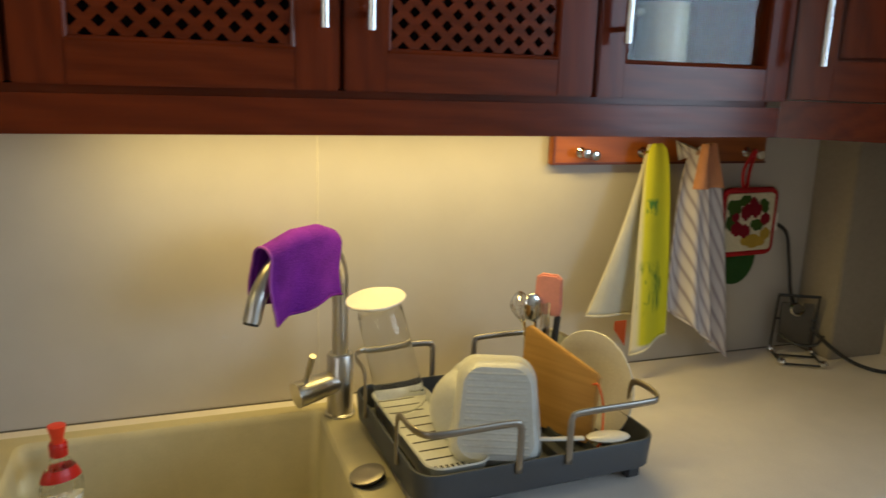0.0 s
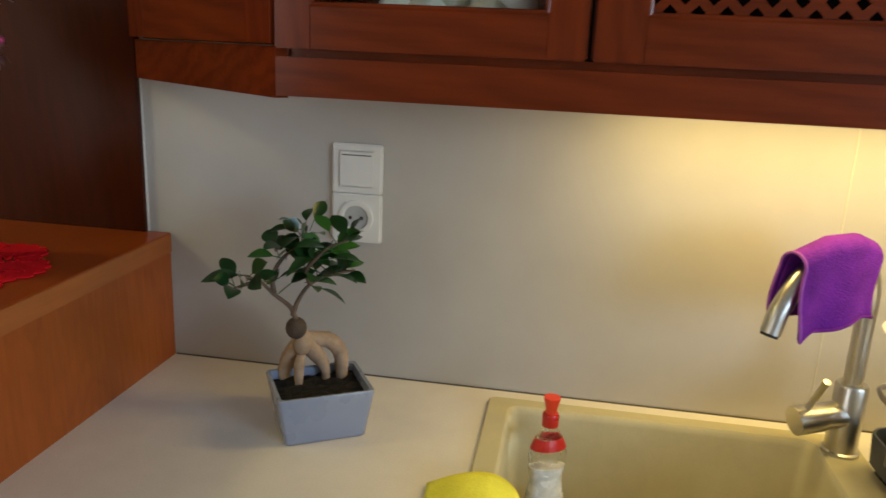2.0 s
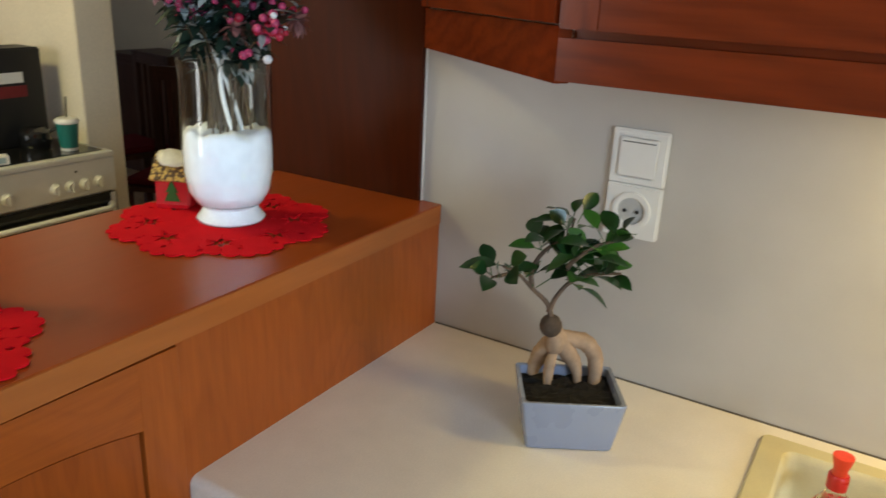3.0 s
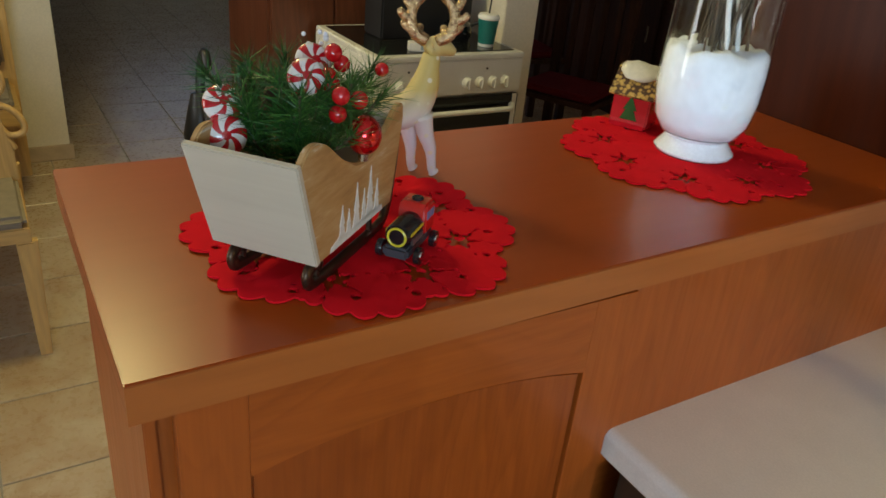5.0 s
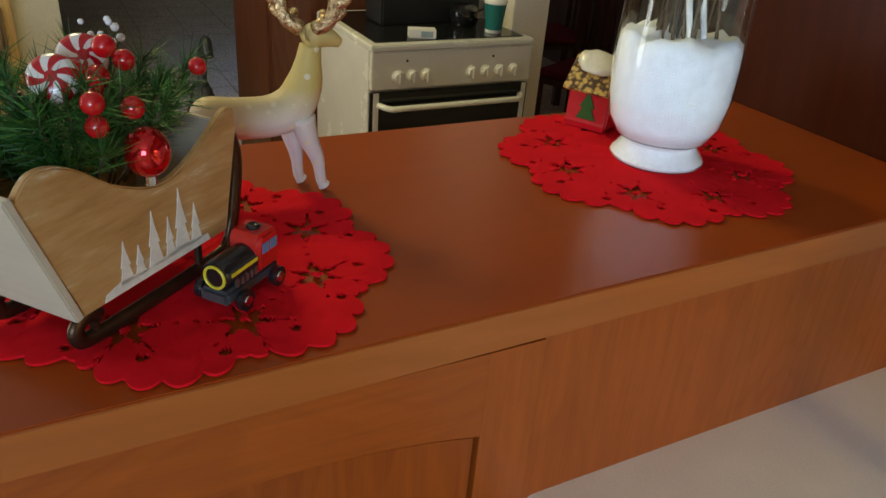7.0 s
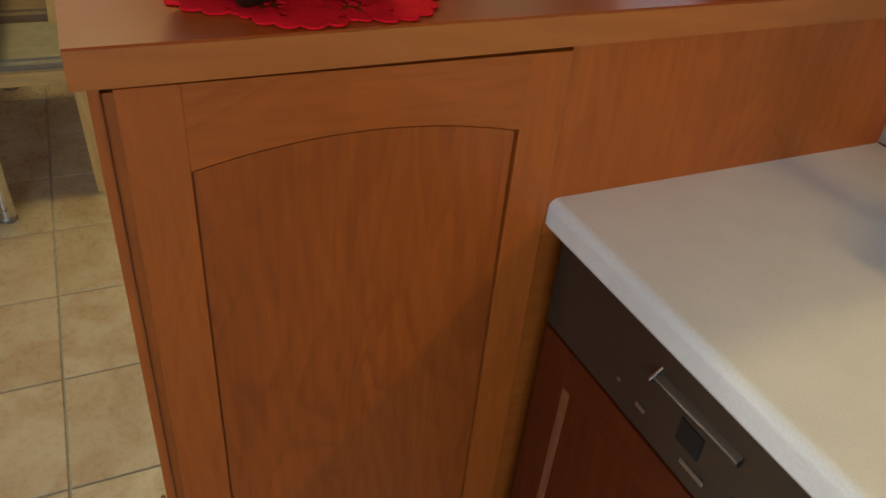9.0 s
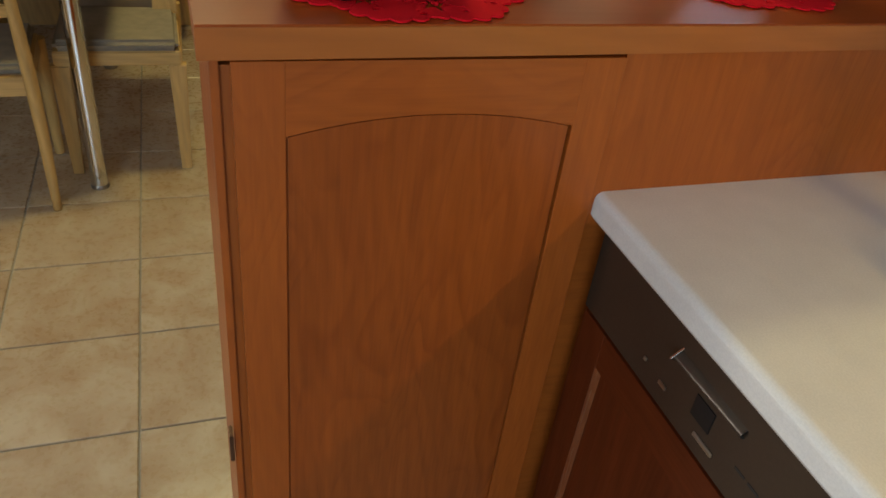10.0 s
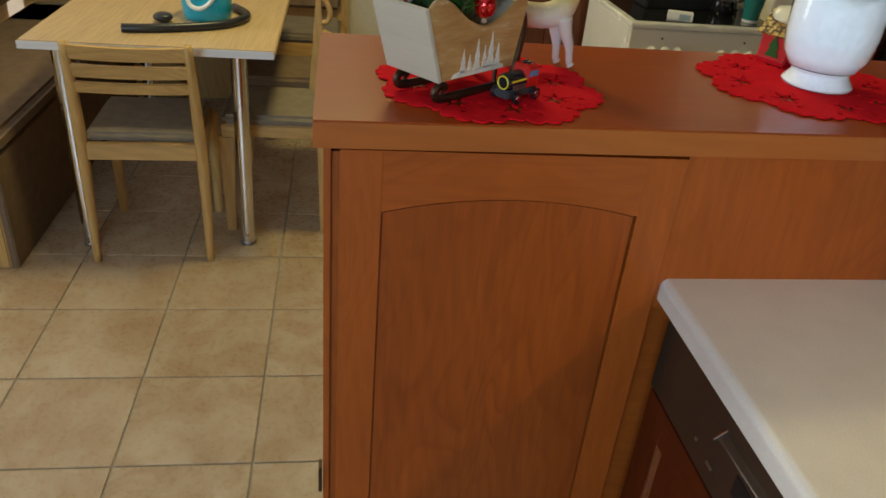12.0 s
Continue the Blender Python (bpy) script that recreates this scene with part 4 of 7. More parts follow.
def bowl(at, rx, ry, rz, r, depth, ribs, label):
    bw = thing("plastic_bowl", at, label, "bowl", "bowls in the rack", rz=rz, rx=rx, ry=ry)
    prof = []
    n = 30
    for k in range(n + 1):
        a = k / n * math.pi / 2
        rr = r * math.sin(a) ** 0.62
        zz = depth * (1 - math.cos(a) ** 0.9)
        prof.append((max(rr, 0) + (0.0014 * math.sin(k * 2.1) if ribs and 6 < k < 26 else 0), zz))
    prof[0] = (0, 0)
    inn = [(max(0, q - 0.0028), zz + 0.003) for q, zz in prof[1:]][::-1]
    part("shell", lathe(prof + [(r + 0.006, depth), (r + 0.006, depth + 0.003), (r, depth + 0.003)] + inn + [(0, 0.003)], 48), frost, bw, smooth="all")
    return bw


bowl((1.212, -0.325, 0.992), -94, 0, -62, 0.066, 0.066, False, "milky white plastic bowl standing on its side")
bw = thing("ribbed_bowl", (1.274, -0.350, 1.004), "white ribbed rectangular plastic tub standing on its side", "bowl", "bowls in the rack", rz=-22, rx=-112)
bm = bmesh.new()
prev = None
N = 18
for k in range(N + 1):
    t = k / N
    s = 0.78 + 0.10 * math.sin(min(1, t * 5) * math.pi / 2) + 0.12 * t
    flare = 0.004 if t > 0.93 else 0
    ringv = [bm.verts.new((x * (1 + 1.5 * y), y, -0.045 + 0.075 * t)) for x, y in rounded(0.128 * s + flare, 0.160 * s + flare, 0.034 * s, 8)]
    if prev:
        for i in range(len(ringv)):
            bm.faces.new((prev[i], prev[(i + 1) % len(ringv)], ringv[(i + 1) % len(ringv)], ringv[i]))
    else:
        bm.faces.new(ringv[::-1])
    prev = ringv
bmesh.ops.recalc_face_normals(bm, faces=bm.faces)
bmesh.ops.solidify(bm, geom=bm.faces[:], thickness=0.002)
part("shell", bm, frost, bw, smooth=True)
for k in range(13):
    yy = -0.054 + 0.009 * k
    part("rib", tube([(-0.043 * (1 + 1.5 * yy), yy, -0.0446), (0.043 * (1 + 1.5 * yy), yy, -0.0446)], 0.0022, 8), frost, bw)

# board, plate, cutlery pot
cb = thing("cutting_board", (1.401, -0.302, 0.955), "pale wooden cutting board standing in the dish rack", "cutting board", rz=-61, rx=-6)
part("board", prism([(-0.072, -0.02), (0.066, -0.02), (0.066, 0.085), (0.060, 0.091), (-0.066, 0.135), (-0.072, 0.13)], -0.006, 0.006, "xz", 0.0018), maple, cb)
part("cord", tube(smooth_path([(0.060, -0.008, 0.075), (0.072, -0.014, 0.078), (0.085, -0.016, 0.05), (0.088, -0.014, 0.0), (0.082, -0.012, -0.015)], 6), 0.0016, 8), paint("orange_cord", (0.75, 0.12, 0.02), 0.6), cb, "orange hanging cord")
white_china = paint("white_china", (0.78, 0.76, 0.71), 0.14, vary=0.02, scale=8, relief=0.0, coat=0.3)


def dinner_plate(at, r, rz, lean, label):
    p = thing("plate", at, label, "plate", "plates in the rack", rz=rz, rx=lean)
    part("dish", lathe([(0, 0), (0.55 * r, 0), (0.62 * r, 0.004), (0.98 * r, 0.013), (r, 0.0155), (0.985 * r, 0.017), (0.64 * r, 0.0085), (0.56 * r, 0.004), (0, 0.004)], 48), white_china, p, smooth=True)
    return p


dinner_plate((1.490, -0.268, 0.990), 0.088, -72, 83, "white china plate standing in the dish rack")
CPX, CPY = 1.452, -0.157
pot_c = thing("cutlery_pot", (CPX, CPY, 0.926), "grey plastic cutlery pot holding utensils", "cutlery holder")
part("cup", lathe([(0, 0), (0.030, 0), (0.034, 0.01), (0.038, 0.104), (0.039, 0.106), (0.0375, 0.107), (0.0355, 0.103), (0.032, 0.012), (0, 0.012)], 28), paint("grey_green_plastic", (0.30, 0.31, 0.28), 0.4), pot_c, smooth=True)
sp = thing("silicone_spatula", (CPX, CPY, 0.925), "salmon pink silicone spatula with a clear handle", "spatula", rx=4, ry=1, rz=-40)
part("blade", prism([(-0.021, 0.155), (0.021, 0.155), (0.024, 0.175), (0.022, 0.222), (0.014, 0.229), (-0.012, 0.229), (-0.022, 0.222), (-0.024, 0.175)], -0.005, 0.005, "xz", 0.003), paint("salmon_silicone", (0.80, 0.33, 0.27), 0.5), sp, smooth=True)
part("handle", rod((0, 0, 0.0), (0, 0, 0.158), 0.005, 10), paint("clear_handle", (0.7, 0.6, 0.55), 0.2), sp)
for nm, dx, dy, ln, kind in (("spoon", -0.022, -0.008, 0.165, 0), ("fork", -0.012, -0.018, 0.155, 1), ("whisk", -0.030, 0.010, 0.16, 2), ("knife", 0.004, -0.022, 0.150, 3)):
    u = thing(nm, (CPX + dx * 0.5, CPY + dy * 0.5, 0.932), "stainless steel " + nm + " standing in the cutlery pot", nm, "utensils", ry=math.degrees(dx) * 6, rx=-math.degrees(dy) * 5)
    if kind == 3:
        part("handle", box(-0.006, 0.006, -0.003, 0.003, 0.05, ln, 0.002), black_plastic, u)
    else:
        part("handle", tube([(0, 0, 0), (0, 0, ln * 0.7), (0, -0.002, ln * 0.85)], [0.003, 0.0028, 0.004], 8), chrome, u)
    if kind == 0:
        part("bowl", ball((0, 0, ln), 0.019, 14, None, 1.35), chrome, u, smooth=True).scale = (1, 0.35, 1)
    if kind == 1:
        for k in range(4):
            part("tine", rod((-0.007 + 0.0047 * k, -0.002, ln * 0.85), (-0.008 + 0.0053 * k, 0, ln + 0.02), 0.0012, 6), chrome, u)
    if kind == 2:
        for k in range(6):
            a = math.pi * k / 6
            part("wire", tube(smooth_path([(0, 0, ln * 0.8), (0.018 * math.cos(a), 0.018 * math.sin(a), ln * 1.02), (0, 0, ln * 1.18), (-0.018 * math.cos(a), -0.018 * math.sin(a), ln * 1.02), (0, 0, ln * 0.8)], 5), 0.0008, 5), chrome, u)
ws = thing("serving_spoon", (1.375, -0.392, 0.962), "white plastic serving spoon lying in the dish rack", "spoon", rz=-8)
part("bowl", ball((0.045, 0, 0.006), 0.026, 16, None, 0.22), white_china, ws, smooth=True).scale = (1.3, 0.7, 1)
part("handle", tube([(0.02, 0, 0.006), (-0.03, 0, 0.008), (-0.09, 0.004, 0.012)], [0.006, 0.005, 0.006], 10, None, 0.5), white_china, ws)
plug = thing("sink_plug", (1.096, -0.318, 0.9085), "round steel sink plug leaning on the dish rack", "plug", ry=-12)
part("disc", lathe([(0, 0.004), (0.021, 0.004), (0.025, 0.007), (0.026, 0.010), (0.022, 0.012), (0.01, 0.0105), (0, 0.0105)], 28), grey_steel, plug, smooth=True)
part("seal", lathe([(0, 0), (0.022, 0), (0.026, 0.002), (0.026, 0.004), (0, 0.004)], 24), black_plastic, plug)

# ---- towel rail ----
hr = thing("towel_rail", (0, 0, 0), "orange-brown wooden hook rail on the splashback", "hook rail")
part("board", box(1.516, 2.01, -0.020, -0.0005, 1.318, 1.389, 0.003), wood("rail_pine", (0.33, 0.092, 0.018), "x", 0.35, 0.3, 0.1), hr)
part("border", box(1.517, 2.009, -0.0225, -0.0202, 1.319, 1.323), wood("rail_dark", (0.12, 0.03, 0.02), "x"), hr)
part("border", box(1.517, 1.521, -0.0225, -0.0202, 1.3235, 1.388), wood("rail_dark_z", (0.12, 0.03, 0.02), "z"), hr)
HOOKS = (1.582, 1.716, 1.832, 1.965)
for x in HOOKS:
    hk = part("hook", lathe([(0, 0), (0.010, 0), (0.010, 0.003), (0.004, 0.006), (0.004, 0.018), (0.009, 0.022), (0.009, 0.027), (0, 0.029)], 18, None, pose(x - 0.008, -0.0203, 1.342, 90, 0, 0)), chrome, hr, smooth=True)
    part("knob", lathe([(0, 0), (0.004, 0.0), (0.004, 0.016), (0.009, 0.020), (0.009, 0.025), (0, 0.027)], 18, None, pose(x + 0.012, -0.0203, 1.338, 90, 0, 0)), chrome, hk, smooth=True)


def hung(name, x, z, half, length, lean, folds, mat, label, cat, seed, skew=0.0, wide=0.6):
    """A towel hung by one point: pleated at the hook, wide and wavy at its hem."""
    t = thing(name, (x, -0.04, z), label, cat, "kitchen towels")

    def f(u, v):
        w = 0.012 + (half - 0.012) * (v ** wide)
        s = (u * 2 - 1)
        drop = length * v * (1 + skew * s)
        y = -0.006 - 0.020 * v - 0.017 * math.sin(folds * s + seed) * (0.35 + 0.65 * v) - 0.010 * math.cos(2.7 * folds * s + seed * 2) * v
        hump = 0.012 * (1 - v) * (1 - s * s)
        return (w * s + lean * v, min(0.03, y), -drop + hump)
    part("cloth", sheet(f, 40, 36, 0.0025), mat, t, smooth="all")
    part("hem", tube([f(k / 40, 1.0) for k in range(41)], 0.0022, 6), mat, t)
    return t, f


# towel with printed pattern: cream cloth, yellow field, green print
pm, nt, b = nodes_of("printed_tea_towel", 0.95)
uvw = nt.nodes.new("ShaderNodeSeparateXYZ")
co = coords(nt, "Generated")
nt.links.new(co, uvw.inputs[0])
col = ramp(nt, uvw.outputs[0], [(0.0, (0.74, 0.71, 0.56)), (0.10, (0.74, 0.71, 0.56)), (0.20, (0.72, 0.68, 0.03)), (0.96, (0.68, 0.66, 0.02)), (1.0, (0.75, 0.72, 0.6))])
gn = noise_tex(nt, co, 7, 5, (1, 1, 0.6), 0.7, 1.2)
gm = ramp(nt, gn, [(0.50, (0, 0, 0)), (0.56, (1, 1, 1))])
zm = ramp(nt, uvw.outputs[2], [(0.18, (0, 0, 0)), (0.25, (1, 1, 1)), (0.40, (1, 1, 1)), (0.46, (0, 0, 0))])
xm = ramp(nt, uvw.outputs[0], [(0.06, (0, 0, 0)), (0.12, (1, 1, 1)), (0.74, (1, 1, 1)), (0.82, (0, 0, 0))])
col = mix(nt, col, (0.12, 0.24, 0.03), mix(nt, mix(nt, gm, zm, 1.0, "MULTIPLY"), xm, 1.0, "MULTIPLY"))
zl = ramp(nt, uvw.outputs[2], [(0.66, (0, 0, 0)), (0.68, (1, 1, 1)), (0.73, (1, 1, 1)), (0.75, (0, 0, 0))])
xl = ramp(nt, uvw.outputs[0], [(0.20, (0, 0, 0)), (0.24, (1, 1, 1)), (0.50, (1, 1, 1)), (0.54, (0, 0, 0))])
col = mix(nt, col, (0.10, 0.28, 0.05), mix(nt, mix(nt, zl, xl, 1.0, "MULTIPLY"), ramp(nt, noise_tex(nt, co, 9, 3), [(0.46, (0, 0, 0)), (0.52, (1, 1, 1))]), 1.0, "MULTIPLY"))
hem_c = ramp(nt, uvw.outputs[2], [(0.04, (1, 1, 1)), (0.055, (0, 0, 0))])
nt.links.new(mix(nt, col, (0.75, 0.72, 0.62), hem_c), b.inputs["Base Color"])
bump(nt, b, noise_tex(nt, coords(nt), 900, 2), 0.5, 0.001)
tea = thing("tea_towel", (1.716, -0.040, 1.350), "white tea towel with yellow and green printed fruit", "towel", "kitchen towels")


def white_fold(u, v):
    x = (-0.012 + 0.020 * u) * (1 - v) + (-0.132 + 0.112 * u) * v + 0.010 * math.sin(math.pi * v) * (1 - u)
    return (x, min(0.03, -0.004 - 0.014 * v - 0.010 * math.sin(4.0 * u + 0.8) * (0.3 + 0.7 * v)), 0.010 * (1 - v) - (0.315 + 0.010 * u) * v)


def yellow_fold(u, v):
    w = v ** 0.38
    x = (-0.010 + 0.024 * u) * (1 - w) + (-0.038 + 0.098 * u) * w - 0.006 * v * u
    return (x, -0.016 - 0.022 * v - 0.012 * math.sin(5.0 * u + 0.3) * (0.25 + 0.75 * v), 0.012 * (1 - v) - (0.398 - 0.032 * u) * v)


cream_cotton = fabric("cream_cotton", (0.76, 0.72, 0.58), 0.4, 900, 0.05)
for nm, f, mt in (("white_fold", white_fold, cream_cotton), ("printed_fold", yellow_fold, pm)):
    fold = part(nm, sheet(f, 30, 36, 0.0025), mt, tea, smooth="all")
    part("hem", tube([f(k / 30, 1.0) for k in range(31)], 0.0024, 6), cream_cotton, fold)
part("red_corner", sheet(lambda u, v: (-0.068 + 0.026 * u, -0.030, -0.330 - 0.035 * v * (0.5 + u)), 4, 4, 0.002), fabric("red_print_cotton", (0.55, 0.10, 0.03)), tea, "red printed corner")
sm, nt, b = nodes_of("striped_tea_towel", 0.95)
co = coords(nt)
wv = nt.nodes.new("ShaderNodeTexWave")
wv.inputs["Scale"].default_value, wv.inputs["Distortion"].default_value, wv.inputs["Detail"].default_value = 20.0, 0.6, 1.0
mp = nt.nodes.new("ShaderNodeMapping")
mp.inputs["Rotation"].default_value = (0, radians(24), 0)
nt.links.new(co, mp.inputs[0])
nt.links.new(mp.outputs[0], wv.inputs["Vector"])
nt.links.new(ramp(nt, wv.outputs["Fac"], [(0.0, (0.36, 0.31, 0.35)), (0.16, (0.46, 0.41, 0.44)), (0.26, (0.64, 0.60, 0.62)), (1.0, (0.70, 0.66, 0.68))]), b.inputs["Base Color"])
bump(nt, b, noise_tex(nt, co, 900, 2), 0.5, 0.001)
hung("striped_towel", 1.835, 1.350, 0.082, 0.375, 0.020, 3.8, sm, "greyish-white striped tea towel hung on a hook", "towel", 2.1, 0.16, 0.4)
tl = thing("peach_cloth", (1.818, -0.066, 1.352), "peach-coloured cloth loop on the hook", "cloth")
part("cloth", sheet(lambda u, v: ((u - 0.5) * (0.035 + 0.04 * v), -0.012 - 0.012 * math.sin(3.1 * u * 2) - 0.012 * v, 0.012 - 0.085 * v), 16, 12, 0.002), fabric("peach_cotton", (0.72, 0.33, 0.17)), tl, smooth="all")

# pot holder with red border
ph = thing("pot_holder", (1.972, -0.030, 1.198), "square quilted pot holder with red border and fruit print", "pot holder", rz=4)
fm = fabric("cream_quilting", (0.66, 0.60, 0.44), 0.5, 300, 0.10)
part("pad", prism(rounded(0.136, 0.128, 0.012, 4), -0.008, 0.006, "xz", 0.004), fm, ph, "cream pad with red fruit print", True)
prints = {"grape": fabric("grape_print", (0.20, 0.010, 0.022)), "vine": fabric("vine_print", (0.045, 0.09, 0.02)), "basket": fabric("basket_print", (0.45, 0.30, 0.05))}
for kind, x, z, a, b2, tilt in (("vine", -0.046, 0.032, 0.020, 0.015, 30), ("vine", -0.020, 0.046, 0.018, 0.010, -20), ("vine", 0.036, 0.034, 0.016, 0.011, 60), ("vine", 0.020, -0.006, 0.018, 0.011, 15), ("vine", -0.052, 0.002, 0.012, 0.016, 0), ("basket", 0.014, -0.040, 0.034, 0.013, 4), ("basket", 0.046, -0.026, 0.014, 0.012, 0),
                              ("grape", -0.012, 0.022, 0.014, 0.016, 0), ("grape", 0.014, 0.026, 0.015, 0.015, 0), ("grape", 0.004, 0.040, 0.010, 0.012, 0), ("grape", -0.034, -0.012, 0.016, 0.014, 0), ("grape", -0.012, -0.018, 0.015, 0.013, 0), ("grape", 0.042, 0.006, 0.013, 0.012, 0), ("grape", -0.040, 0.012, 0.010, 0.009, 0)):
    ring_pts = [(a * math.cos(radians(q)), b2 * math.sin(radians(q)) * (1.15 if q % 60 else 0.85)) for q in range(0, 360, 20)]
    layer = {"vine": -0.0092, "basket": -0.0094, "grape": -0.0098}[kind]
    part("fruit_print", prism(ring_pts, layer, -0.0079, "xz", m=pose(x, 0, z, 0, tilt, 0)), prints[kind], ph)
part("border", tube([(x, -0.001, z) for x, z in rounded(0.140, 0.132, 0.014, 4)], 0.0065, 8, closed=True), fabric("red_binding", (0.42, 0.02, 0.025)), ph, "red cloth binding", "all")
part("loop", tube(smooth_path([(-0.020, -0.001, 0.064), (-0.028, -0.004, 0.11), (-0.020, -0.022, 0.150), (-0.012, -0.004, 0.11), (-0.012, -0.001, 0.066)], 5), 0.0035, 8), fabric("red_loop", (0.42, 0.02, 0.025)), ph)
part("tag", box(0.070, 0.084, -0.003, -0.001, -0.022, 0.015), white_plastic, ph, "white tag")
gl = thing("green_pot_holder", (1.965, -0.014, 1.120), "dark green pot holder hanging behind the printed one", "pot holder")
part("pad", prism([(0.052 * math.cos(radians(a)), 0.0 + 0.060 * math.sin(radians(a))) for a in range(0, 360, 15)], -0.006, 0.006, "xz", 0.003), fabric("dark_green_cotton", (0.03, 0.09, 0.025)), gl, smooth=True)

# wire stand and cable in the corner
wstand = thing("wire_stand", (2.105, -0.075, 0.9), "black wire phone stand on the worktop", "stand", rz=-28)
for sx in (-0.042, 0.042):
    part("side_wire", tube(smooth_path([(sx, -0.055, 0.006), (sx, 0.0, 0.006), (sx, 0.035, 0.012), (sx, 0.030, 0.06), (sx, 0.020, 0.135)], 5), 0.0028, 8), black_plastic, wstand)
    part("foot", ball((sx, -0.052, 0.009), 0.009, 12), chrome, wstand)
    part("foot", ball((sx, 0.03, 0.009), 0.009, 12), chrome, wstand)
for (y, z) in ((0.020, 0.135), (0.028, 0.08), (0.0, 0.006), (-0.055, 0.006)):
    part("cross_wire", rod((-0.044, y, z), (0.044, y, z), 0.0035 if z > 0.1 else 0.0025, 8), black_plastic, wstand)
part("holder", lathe([(0.012, -0.004), (0.016, 0.0), (0.012, 0.004)], 20, None, pose(0, 0.022, 0.105, 80, 0, 0)), chrome, wstand, "chrome ring", True)
part("plate", box(-0.034, 0.034, 0.024, 0.028, 0.025, 0.118, 0.002), paint("smoked_metal", (0.10, 0.09, 0.08), 0.35, 0.6), wstand)
part("cradle", tube(smooth_path([(-0.045, -0.02, 0.060), (-0.02, -0.050, 0.050), (0.02, -0.050, 0.050), (0.045, -0.02, 0.060)], 5), 0.0035, 8), black_plastic, wstand)
cable = thing("power_cable", (0, 0, 0), "black power cable hanging down the splashback and over the worktop", "cable")
part("cord", tube(smooth_path([(2.060, -0.012, 1.192), (2.098, -0.013, 1.165), (2.116, -0.014, 1.10), (2.130, -0.022, 1.02), (2.150, -0.060, 0.965), (2.175, -0.125, 0.922), (2.205, -0.180, 0.905), (2.27, -0.25, 0.9045), (2.31, -0.42, 0.9045), (2.315, -0.62, 0.9045)], 8), 0.0040, 8), black_plastic, cable, smooth="all")

# crockery behind the glass doors
beige = paint("beige_stoneware", (0.52, 0.44, 0.28), 0.35, vary=0.12, scale=30, relief=0.05)
SH = UZ + 0.0165
for x, r, h, nm, mt, lab in ((0.43, 0.040, 0.10, "glass_jar", clear, "clear glass jar inside the wall cabinet"), (0.50, 0.034, 0.085, "stoneware_cup", beige, "beige stoneware cup inside the wall cabinet"), (0.575, 0.045, 0.055, "bowl", white_china, "white china bowl inside the wall cabinet")):
    o = thing(nm, (x, UY + 0.12, SH), lab, nm.split("_")[-1], "crockery in the cabinet")
    part("body", lathe([(0, 0), (r * 0.7, 0), (r * 0.95, 0.01), (r, h * 0.5), (r * 0.96, h), (r * 0.9, h), (r * 0.92, h * 0.5), (r * 0.85, 0.012), (0, 0.008)], 28), mt, o, smooth=True)
for x in (0.445, 0.485, 0.56):
    o = thing("crumpled_bag", (x, UY + 0.075, SH), "crumpled pale paper bag inside the wall cabinet", "bag", "crockery in the cabinet")
    bm = lathe([(0, 0), (0.024, 0), (0.030, 0.012), (0.027, 0.035), (0.012, 0.05), (0, 0.052)], 20)
    for v in bm.verts:
        v.co += v.co.normalized() * 0.006 * noise.noise(v.co * 60 + Vector((x * 50, 0, 0)))
    part("paper", bm, paint("pale_paper", (0.6, 0.53, 0.40), 0.7, vary=0.15, scale=60), o, smooth=True)
mug = thing("beer_mug", (1.585, UY + 0.075, SH), "beige stoneware beer mug inside the wall cabinet", "mug")
part("body", lathe([(0, 0), (0.043, 0), (0.045, 0.006), (0.040, 0.03), (0.038, 0.12), (0.040, 0.128), (0.036, 0.128), (0.034, 0.12), (0, 0.02)], 28), beige, mug, smooth=True)
part("handle", tube(smooth_path([(-0.038, 0, 0.11), (-0.066, 0, 0.10), (-0.068, 0, 0.05), (-0.040, 0, 0.03)], 6), 0.006, 10), beige, mug, smooth=True)
part("band", lathe([(0.0405, 0.124), (0.0415, 0.126), (0.0415, 0.132), (0.0405, 0.134)], 28), shadow_gap, mug)
for k, x in enumerate((1.505, 1.520)):
    o = thing("tumbler", (x, UY + 0.08 + 0.09 * k, SH), "clear ribbed glass tumbler inside the wall cabinet", "glass", "crockery in the cabinet")
    part("body", lathe([(0, 0), (0.026, 0)] + [(0.027 + 0.001 * (i % 2) + 0.0003 * i, 0.012 * i + 0.004) for i in range(11)] + [(0.028, 0.125), (0.025, 0.01), (0, 0.008)], 24), clear, o, smooth=True)

# ---- on the bar ----
def felt(name, col):
    return fabric(name, col, 0.3, 1600, 0.06)


red_felt = felt("red_felt", (0.78, 0.008, 0.018))
red_felt.node_tree.nodes["Principled BSDF"].inputs["Sheen Weight"].default_value = 0.0
red_felt.node_tree.nodes["Principled BSDF"].inputs["Specular IOR Level"].default_value = 0.1


